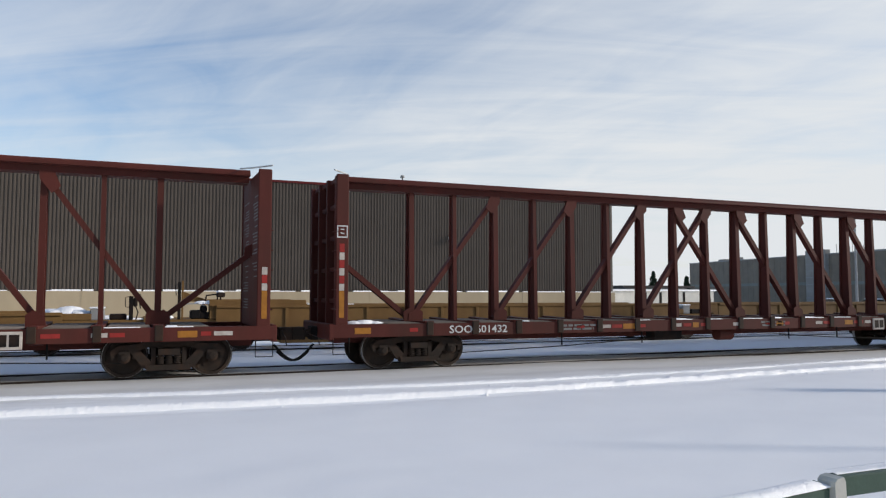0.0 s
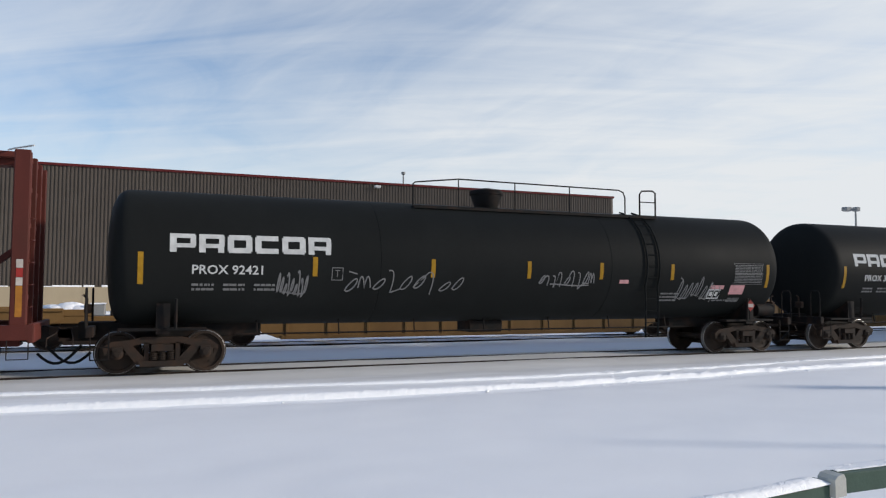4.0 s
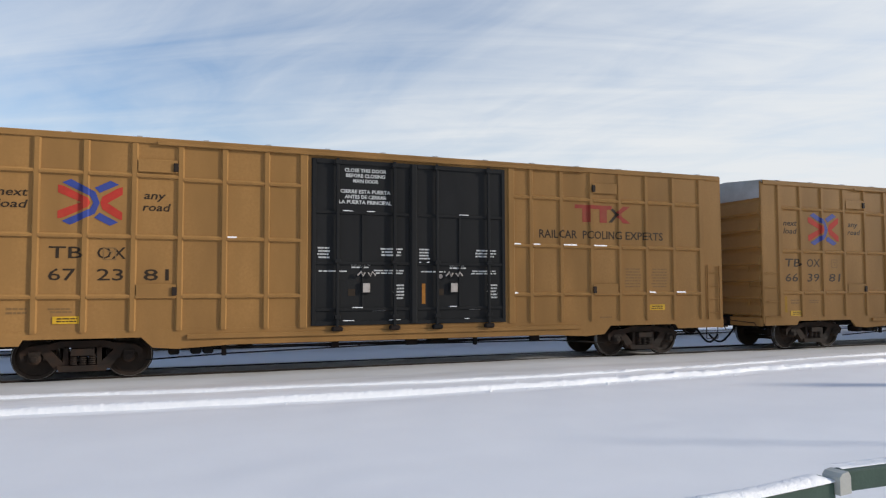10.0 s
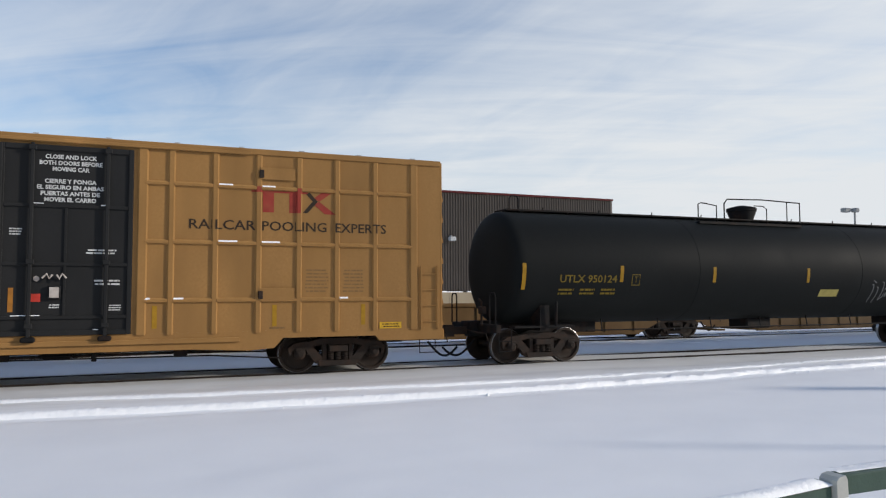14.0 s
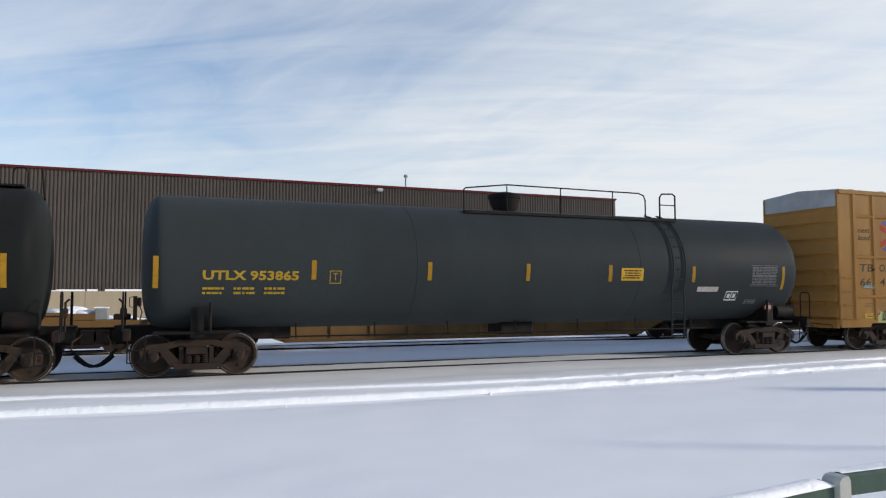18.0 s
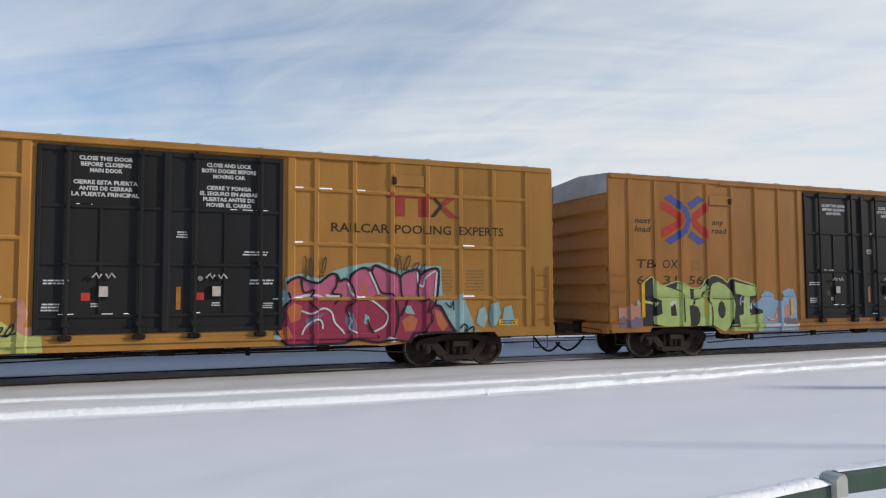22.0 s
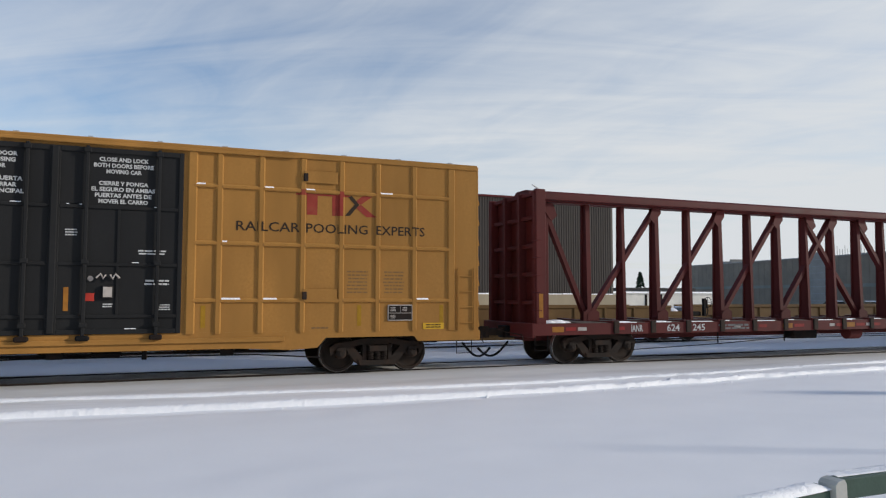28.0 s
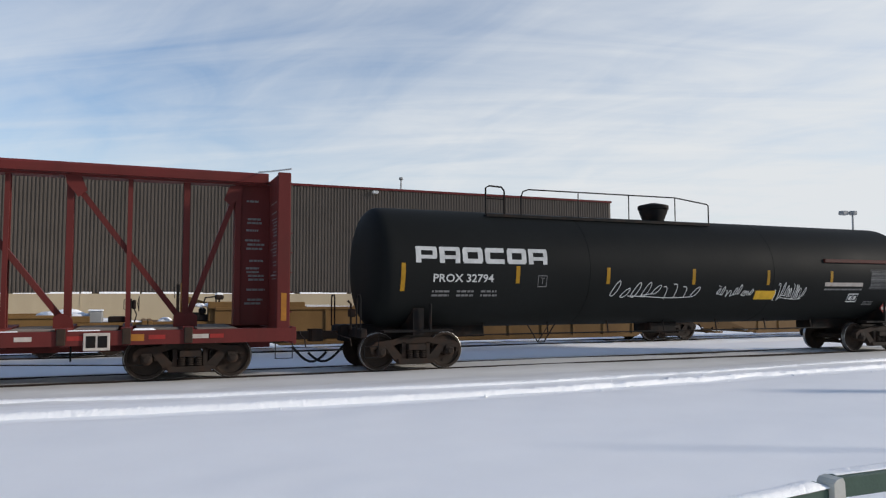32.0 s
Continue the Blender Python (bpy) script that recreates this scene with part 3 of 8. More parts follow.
def wall_fixtures():
    # flood lamp on the wall
    f = thing("flood_lamp", "small white flood lamp on a bracket on the cladding", "lamp")
    s = Shape()
    s.box(20.85, 21.33, WALL_Y - 0.62, WALL_Y - 0.22, 5.70, 6.0, 0.05)
    part("housing", s, M_WHITE, f)
    s = Shape()
    s.box(21.0, 21.16, WALL_Y - 0.3, WALL_Y - 0.06, 5.93, 6.13, 0.02)
    part("bracket", s, M_LAMP, f)
    f = thing("wall_lamp", "small lamp below the roof edge", "lamp")
    s = Shape()
    s.box(15.2, 15.6, WALL_Y - 0.42, WALL_Y - 0.08, 9.0, 9.18, 0.03)
    part("housing", s, M_WHITE, f)
    f = thing("roof_mast", "thin vent pipe with a cap standing above the roof edge", "vent pipe")
    s = Shape()
    s.tube([(17.75, WALL_Y + 1.0, 9.2), (17.75, WALL_Y + 1.0, 10.35)], 0.055, 8)
    part("pipe", s, M_LAMP, f)
    s = Shape()
    s.tube([(17.75, WALL_Y + 1.0, 10.3), (17.75, WALL_Y + 1.0, 10.47)], [0.16, 0.13], 10)
    part("cap", s, M_LAMP, f)


def far_building():
    """Grey-green works building well behind the yard, with plant on its roof."""
    w = thing("works_building", "long grey-green works building with roof plant, far off", "building")
    # long face seen slantwise; it comes nearer towards +x
    a, b = Vector((108.0, 125.4, 0)), Vector((97.0, 56.0, 0))
    d = (b - a).normalized()
    n = Vector((d.y, -d.x, 0))      # towards the yard
    top = 8.25
    s = Shape()
    c = [a, b, b - n * 30, a - n * 30]
    s.add([(p.x, p.y, -0.5) for p in c] + [(p.x, p.y, top) for p in c], [(0, 1, 5, 4), (1, 2, 6, 5), (2, 3, 7, 6), (3, 0, 4, 7), (4, 5, 6, 7)])
    part("wall", s, M_GREENGREY, w)
    s = Shape()
    for i in range(1, 46):
        p = a + d * (i * 1.5)
        q = p + n * 0.05
        s.add([(p.x, p.y, 0.9), (q.x, q.y, 0.9), (q.x, q.y, top - 0.1), (p.x, p.y, top - 0.1), (p.x + d.x * .1, p.y + d.y * .1, 0.9), (p.x + d.x * .1, p.y + d.y * .1, top - .1)],
              [(0, 1, 2, 3), (1, 4, 5, 2)])
    tagged(part("cladding_rib", s, M_GREENGREY, w), kind="stuff")
    for t0, l, z0, z1, out, m_, nm in ((35.6, 4.4, -0.4, 9.0, 0.7, M_TOWER, "stair_tower"), (0.3, 69.6, 3.35, 3.85, 0.09, M_TEALBAND, "cladding_band"), (0.0, 70.2, top - 0.05, top + 0.12, 0.12, M_LAMP, "roof_edge")):
        p, q = a + d * t0, a + d * (t0 + l)
        s = Shape()
        s.add([(v.x, v.y, z) for z in (z0, z1) for v in (p + n * out, q + n * out, q - n * 0.3, p - n * 0.3)], [(0, 1, 5, 4), (1, 2, 6, 5), (2, 3, 7, 6), (3, 0, 4, 7), (4, 5, 6, 7), (3, 2, 1, 0)])
        piece = part(nm, s, m_, w)
        if nm == "stair_tower":
            for k in range(7):
                z = 1.2 + k * 1.1
                s = Shape()
                e = n * (out + 0.03)
                s.add([(v.x, v.y, z + g) for g in (0, 0.12) for v in (p + e, q + e, q + n * out, p + n * out)], [(0, 1, 5, 4), (1, 2, 6, 5), (2, 3, 7, 6), (3, 0, 4, 7), (4, 5, 6, 7), (3, 2, 1, 0)])
                part("tower_band", s, M_LAMP, piece)
    for t0, l, h in ((4.3, 2.4, 0.75), (8.0, 0.4, 1.1), (41.0, 6.0, 0.5)):
        p, q = a + d * t0 - n * 4, a + d * (t0 + l) - n * 4
        e = n * 3
        s = Shape()
        s.add([(v.x, v.y, z) for z in (top, top + h) for v in (p, q, q - e, p - e)], [(0, 1, 5, 4), (1, 2, 6, 5), (2, 3, 7, 6), (3, 0, 4, 7), (4, 5, 6, 7)])
        part("roof_plant", s, M_LAMP, w)
    for i in range(12):
        p = a + d * (40.6 + i * 0.55) - n * 1.0
        s = Shape()
        s.tube([(p.x, p.y, top), (p.x, p.y, top + 1.1 + 0.5 * (i % 3 == 0))], 0.04, 5)
        part("rail_post", s, M_LAMP, w)
    # low white shed
    g = thing("white_shed", "low white shed with a snowy roof, far off", "shed")
    s = Shape()
    s.box(52.0, 72.0, 79.0, 86, -0.3, 2.25)
    part("wall", s, M_SHED, g, "white painted boards")
    for x in (60.6, 63.0, 66.8):
        s = Shape()
        s.box(x, x + 0.35, 78.94, 79.02, -0.3, 2.1)
        part("door_gap", s, M_BLACK, g)
    s = Shape()
    s.prism([(51.8, 2.25), (72.3, 2.25), (72.0, 2.45), (52.0, 2.45)], 78.6, 86.4)
    part("roof", s, M_SNOW_LUMP, g, "snow-covered roof")


def dark_roofed_shed():
    g = thing("flat_roofed_shed", "low pale shed under a dark flat roof, far off", "shed")
    s = Shape()
    s.box(65.2, 76.4, 89.4, 95, -0.3, 2.75)
    part("wall", s, M_LAMP, g)
    s = Shape()
    s.box(64.4, 77.2, 88.6, 96, 2.72, 3.08, 0.02)
    part("roof", s, M_CLAD_DARK, g, "dark overhanging roof")


def parked_car(x, y, turn, paint, label):
    c = thing("parked_car", label, "car", "cars parked before the works", pose(x, y, -0.22, 0, 0, turn))
    s = Shape()
    s.prism([(-2.1, 0.3), (-2.15, 0.75), (-1.95, 0.9), (-1.2, 0.98), (1.1, 0.98), (1.95, 0.86), (2.12, 0.6), (2.1, 0.3)], -0.86, 0.86)
    part("body", s, paint, c)
    s = Shape()
    s.prism([(-1.7, 0.95), (-1.25, 1.4), (0.35, 1.42), (1.0, 0.95)], -0.72, 0.72)
    part("cabin", s, M_GLASS, c, "dark glazed cabin")
    s = Shape()
    s.prism([(-1.32, 1.38), (-1.2, 1.5), (0.3, 1.52), (0.45, 1.4)], -0.74, 0.74)
    part("snow_on_roof", s, M_SNOW_LUMP, c, "snow lying on the roof")
    for wx in (-1.3, 1.3):
        for wy in (-0.82, 0.82):
            s = Shape()
            s.revolve([(-0.1, 0.2), (-0.1, 0.32), (0.1, 0.32), (0.1, 0.2)], 14, "y", (wx, wy, 0.32))
            part("wheel", s, M_RUBBER, c)
    return c


def shadow_post():
    """Slim post outside the view; its long shadow lies across the snow."""
    p = thing("marker_post", "slim grey steel post standing in the snow", "post", m=pose(14.0, 3.93, -0.2))
    s = Shape()
    s.tube([(0, 0, 0), (0, 0, 3.2)], 0.05, 10)
    part("pole", s, M_LAMP, p)
    s = Shape()
    s.tube([(0, 0, 3.18), (0, 0, 3.24)], [0.075, 0.05], 10)
    part("cap", s, M_LAMP, p)


def signal_cabinet():
    """Assumed cabinet, added outside the view to lay its shadow's tip on the snow."""
    c = thing("signal_cabinet", "tall grey steel cabinet assumed out of view for its shadow", "cabinet", m=pose(20.9, 7.1, -0.2, 0, 0, -27))
    s = Shape()
    s.box(-0.3, 0.3, -0.27, 0.27, 0.0, 3.05, 0.03)
    part("body", s, M_LAMP, c)
    s = Shape()
    s.box(-0.35, 0.35, -0.32, 0.32, 3.05, 3.12, 0.02)
    part("roof", s, M_ALU, c)
    s = Shape()
    s.box(-0.32, -0.3, -0.22, 0.22, 0.3, 2.8, 0.006)
    door = part("door", s, M_LAMP, c)
    s = Shape()
    s.box(-0.36, -0.32, 0.14, 0.18, 1.45, 1.65, 0.008)
    part("handle", s, M_BLACK, door)


def conifer(x, y, h, seed):
    rnd = random.Random(seed)
    t = thing("conifer", "dark snow-dusted spruce, far behind the yard", "tree", "spruces behind the shed", pose(x, y, -0.2))
    s = Shape()
    s.tube([(0, 0, 0), (0, 0, h * 0.55), (0, 0, h)], [0.16, 0.09, 0.02], 6)
    part("trunk", s, M_BARK, t)
    s = Shape()
    for i in range(420):
        z = h * (0.12 + 0.88 * rnd.random() ** 0.85)
        r = (h - z) / h * h * 0.26 * rnd.uniform(0.35, 1.15) + 0.05
        a = rnd.random() * 6.283
        cx, cy = r * math.cos(a), r * math.sin(a)
        l = rnd.uniform(0.18, 0.42)
        dx, dy = math.cos(a) * l, math.sin(a) * l
        px, py = -dy * 0.4, dx * 0.4
        s.add([(cx - dx, cy - dy, z + .1), (cx + px, cy + py, z - .03), (cx + dx, cy + dy, z - 0.22), (cx - px, cy - py, z - .03), (cx, cy, z + 0.12)],
              [(0, 1, 4), (1, 2, 4), (2, 3, 4), (3, 0, 4), (0, 3, 2, 1)])
    tagged(part("crown", s, M_PINE, t), kind="stuff")
    return t


def light_pole():
    p = thing("light_pole", "tall slim pole with two box-shaped yard lamps on top", "street lamp", m=pose(62.75, 50.0, -0.15))
    s = Shape()
    s.tube([(0, 0, 0), (0, 0, 9.85)], [0.13, 0.08], 10)
    part("pole", s, M_LAMP, p)
    arm = Shape()
    arm.tube([(-0.78, 0.32, 9.75), (0, 0, 9.8)], 0.04, 6)
    part("arm", arm, M_LAMP, p)
    for x, y, w in ((-0.78, 0.32, 0.40), (0.05, -0.02, 0.27)):
        s = Shape()
        s.box(x - w, x + w, y - 0.3, y + 0.3, 9.58, 9.98, 0.08)
        part("lamp_head", s, M_LAMP, p)
    return p


def rail_fence():
    """Low steel barrier close to the camera, with snow lying on it."""
    f = thing("barrier", "low green steel barrier with a pale joint plate, snow-topped", "fence")
    y = 2.46
    s = Shape()
    s.box(2.916, 6.5, y - 0.03, y + 0.05, 0.915, 1.005, 0.006)
    part("rail", s, M_FENCE, f, "green painted steel rail")
    s = Shape()
    s.box(-2.3, -0.004, -0.03, 0.05, 0.875, 0.96, 0.008)
    part("rail", s, M_FENCE, f, "green painted steel rail", m=pose(2.87, y + 0.02, 0, 0, 0, 7.5))
    s = Shape()
    s.prism([(2.868, 0.905), (2.936, 0.910), (2.934, 0.985), (2.922, 1.006), (2.884, 1.000), (2.868, 0.984)], y - 0.038, y + 0.055)
    part("joint_plate", s, M_FENCECAP, f, "pale worn joint plate")
    for x in (2.9, 4.9, 6.3):
        s = Shape()
        s.box(x - 0.05, x + 0.05, y + 0.052, y + 0.15, -0.2, 0.95, 0.008)
        part("post", s, M_FENCE, f)
    # soft snow on the rail
    rnd = random.Random(3)
    s = Shape()
    for a, b, top, hi in ((0.6, 2.866, 0.96, 0.042), (2.93, 6.5, 1.005, 0.005)):
        n = int((b - a) / 0.05)
        for i in range(n + 1):
            x = a + (b - a) * i / n
            h = hi * (0.8 + 0.25 * noise.noise((x * 2.2, 1.7, 0)))
            if hi > 0.03:
                h *= min(1, (2.866 - x) / 0.12 + 0.25)
            for q, t in ((-0.036, -0.05), (-0.035, 0.5), (-0.015, 0.95), (0.03, 1.0), (0.055, 0.5), (0.058, -0.01)):
                turn = (2.87 - x) * 0.1317 if hi > 0.03 else -0.02
                s.v.append((x, y + 0.02 - turn + q, top + h * t + 0.002))
        k0 = len(s.v) - 6 * (n + 1)
        for i in range(n):
            for j in range(5):
                s.f.append((k0 + i * 6 + j, k0 + (i + 1) * 6 + j, k0 + (i + 1) * 6 + j + 1, k0 + i * 6 + j + 1))
                s.mi.append(0)
    solid("snow_on_barrier", s, M_SNOW_BANK, "soft snow lying along the top of the barrier", "snow", smooth=60)
    return f


# ---------------------------------------------------------------- rolling stock: running gear
WHEEL_R = 0.457
CARS = []          # (thing, x of its middle at the clip's start)
WHEELSETS = []
CACHE = {}


def shared(key, maker):
    if key not in CACHE:
        CACHE[key] = maker()
    return CACHE[key]


def wheelset_mesh():
    s = Shape()
    for side in (-1, 1):
        # tread, flange, plate and hub, turned about the axle
        prof = [(0.69, 0.19), (0.685, 0.36), (0.683, WHEEL_R + 0.026), (0.70, WHEEL_R + 0.028), (0.715, WHEEL_R + 0.004)]
        prof2 = [(0.715, WHEEL_R + 0.004), (0.82, WHEEL_R - 0.004), (0.822, WHEEL_R - 0.01)]
        prof3 = [(0.822, WHEEL_R - 0.01), (0.822, 0.385), (0.775, 0.365), (0.755, 0.28), (0.80, 0.15), (0.84, 0.14), (0.84, 0.05)]
        for slot, pr in ((0, prof), (1, prof2), (0, prof3)):
            s.slot = slot
            n, k = 28, len(s.v)
            for a, r in pr:
                for i in range(n):
                    t = 2 * math.pi * i / n
                    s.v.append((r * math.cos(t), side * a, r * math.sin(t)))
            for j in range(len(pr) - 1):
                for i in range(n):
                    s.f.append((k + j * n + i, k + j * n + (i + 1) % n, k + (j + 1) * n + (i + 1) % n, k + (j + 1) * n + i))
                    s.mi.append(slot)
        s.slot = 0
        # cast lugs on the plate so that the turning shows
        for i in range(3):
            t = 2 * math.pi * i / 3
            c, d = math.cos(t), math.sin(t)
            s.tube([(0.25 * c, side * 0.765, 0.25 * d), (0.25 * c, side * 0.785, 0.25 * d)], 0.035, 6)
    s.tube([(0, -1.08, 0), (0, 1.08, 0)], 0.08, 10)
    return s.mesh("wheelset", [M_WHEEL, M_TREAD], 35)


def side_frame_mesh():
    s = Shape()
    a, b = -0.085, 0.085
    s.prism([(-1.16, 0.60), (-1.02, 0.70), (-0.62, 0.745), (-0.40, 0.80), (0.40, 0.80), (0.62, 0.745), (1.02, 0.70), (1.16, 0.60), (1.16, 0.50), (1.0, 0.545), (0.72, 0.575), (0.42, 0.655), (-0.42, 0.655), (-0.72, 0.575), (-1.0, 0.545), (-1.16, 0.50)], a, b)
    for k in (-1, 1):
        s.prism([(k * 0.80, 0.60), (k * 0.60, 0.62), (k * 0.30, 0.30), (k * 0.42, 0.19), (k * 0.52, 0.22)], a * 0.9, b * 0.9)
        s.prism([(k * 1.16, 0.56), (k * 1.07, 0.56), (k * 1.07, 0.42), (k * 1.14, 0.42)], a * 0.8, b * 0.8)
        s.prism([(k * 0.72, 0.58), (k * 0.64, 0.58), (k * 0.68, 0.42), (k * 0.73, 0.42)], a * 0.8, b * 0.8)
        s.prism([(k * 0.27, 0.68), (k * 0.36, 0.68), (k * 0.36, 0.26), (k * 0.27, 0.26)], a, b)
    s.prism([(-0.48, 0.29), (0.48, 0.29), (0.44, 0.17), (-0.44, 0.17)], a * 1.5, b * 1.5)
    return s.mesh("side_frame", M_CAST)


def springs_mesh():
    s = Shape()
    for x in (-0.17, 0.0, 0.17):
        for y in (-0.09, 0.06):
            k = 5
            for i in range(k):
                z = 0.31 + i * 0.042
                s.revolve([(z, 0.035), (z + 0.006, 0.075), (z + 0.026, 0.075), (z + 0.032, 0.035)], 10, "z", (x, y, 0))
    return s.mesh("spring_nest", M_CAST, 40)


def bearing_mesh():
    s = Shape()
    s.revolve([(-0.09, 0.125), (0.02, 0.125), (0.05, 0.10), (0.06, 0.06), (0.09, 0.055)], 16, "y")
    s.box(-0.11, 0.11, -0.07, 0.05, 0.05, 0.14, 0.01)
    for i in range(3):
        t = 2 * math.pi * i / 3 + 0.5
        s.tube([(0.07 * math.cos(t), 0.04, 0.07 * math.sin(t)), (0.07 * math.cos(t), 0.075, 0.07 * math.sin(t))], 0.018, 6)
    return s.mesh("axle_bearing", M_CAST, 40)


def bolster_mesh():
    s = Shape()
    s.prism([(-1.22, 0.50), (1.22, 0.50), (1.22, 0.63), (0.7, 0.70), (0.35, 0.74), (-0.35, 0.74), (-0.7, 0.70), (-1.22, 0.63)], -0.22, 0.22, "yz")
    s.box(-0.7, 0.7, -0.55, 0.55, 0.22, 0.27)
    return s.mesh("bogie", M_CAST)


def bogie(parent, x, moving=True):
    """Three-piece freight bogie, its middle at x under the wagon."""
    b = part("bogie", shared("bolster", bolster_mesh), None, parent, m=pose(x, 0, 0))
    for side in (-1, 1):
        part("side_frame", shared("side_frame", side_frame_mesh), None, b, m=pose(0, side * 1.03, 0))
        part("spring_nest", shared("springs", springs_mesh), None, b, m=pose(0, side * 1.03, 0, 0, 0, 0 if side < 0 else 180))
        for ax in (-0.89, 0.89):
            part("axle_bearing", shared("bearing", bearing_mesh), None, b, m=pose(ax, side * 1.10, WHEEL_R, 0, 0, 0 if side > 0 else 180))
    for ax in (-0.89, 0.89):
        w = part("wheelset", shared("wheelset", wheelset_mesh), None, b, m=pose(ax, 0, WHEEL_R))
        if moving:
            WHEELSETS.append((w, ax))
    return b


def coupler(parent, x, way, drop=0.85):
    """Draft sill end, knuckle coupler, air hose and uncoupling bar at one end (way: -1 or 1)."""
    s = Shape()
    s.box(x - way * 0.5, x + way * 0.15, -0.22, 0.22, drop - 0.16, drop + 0.17, 0.02)
    part("draft_sill", s, M_BLACK, parent)
    s = Shape()
    s.box(x + way * 0.1, x + way * 0.62, -0.09, 0.09, drop - 0.1, drop + 0.1, 0.02)
    s.prism([(x + way * 0.6, -0.16), (x + way * 0.6, 0.14), (x + way * 0.82, 0.19), (x + way * 0.93, 0.1), (x + way * 0.85, 0.03), (x + way * 0.93, -0.06), (x + way * 0.88, -0.18)], drop - 0.15, drop + 0.15, "xy")
    part("coupler", s, M_CAST, parent)
    s = Shape()
    pts = []
    for i in range(9):
        u = i / 8
        pts.append((x + way * (0.12 + 0.86 * u), -0.34 + 0.1 * u, drop - 0.16 - 0.47 * math.sin(math.pi * (0.08 + 0.72 * u)) ** 1.2))
    s.tube(pts, 0.031, 7)
    part("air_hose", s, M_RUBBER, parent)
    s = Shape()
    s.tube([(x + way * 0.35, -0.1, drop + 0.1), (x + way * 0.30, -0.5, drop + 0.02), (x + way * 0.22, -1.3, drop - 0.03), (x + way * 0.22, -1.42, drop - 0.2)], 0.014, 5)
    part("uncoupling_bar", s, M_CAST, parent)


def ladder_mesh(w, z0, z1, rungs, mat_, key):
    def make():
        s = Shape()
        for x in (0, w):
            s.box(x - 0.018, x + 0.018, -0.045, -0.005, z0, z1)
        for i in range(rungs):
            z = z0 + (z1 - z0) * (i + 0.5) / rungs
            s.tube([(0, -0.03, z), (w, -0.03, z)], 0.012, 5)
        return s.mesh("ladder", mat_)
    return shared(key, make)

# ---------------------------------------------------------------- box wagons
BOX_L, BOX_HW = 18.95, 1.50
LEFT_RIBS = (0.65, 1.49, 2.39, 3.31, 4.23, 5.14, 6.05, 6.88)
RIGHT_RIBS = (12.18, 12.75, 13.65, 14.58, 15.48, 16.36, 17.28, 18.25)
DOOR_X0, DOOR_X1, DOOR_Z0, DOOR_Z1 = 7.06, 12.0, 1.02, 4.87


def box_skin(x, z):
    return -BOX_HW - 0.006


def rib_skin(x, z):
    return -BOX_HW - 0.056


def box_rib_mesh(z0, z1, w, paint):
    s = Shape()
    d = 0.05
    s.prism([(-w / 2 - 0.02, 0), (-w / 2 + 0.012, -d), (w / 2 - 0.012, -d), (w / 2 + 0.02, 0)], z0, z1, "xy")
    return s.mesh("rib", paint)


def box_cross_rib_mesh(l, paint):
    s = Shape()
    s.prism([(0, -0.06), (-0.058, -0.042), (-0.062, -0.01), (-0.05, 0.012), (0, 0.045)], 0, l, "yz")
    return s.mesh("cross_rib", paint)


def snow_sliver_mesh(l):
    s = Shape()
    s.prism([(0, 0.044), (-0.051, 0.011), (-0.05, 0.017), (-0.03, 0.03), (-0.006, 0.049)], 0, l, "yz")
    return s.mesh("snow_line", M_SNOW_LUMP)


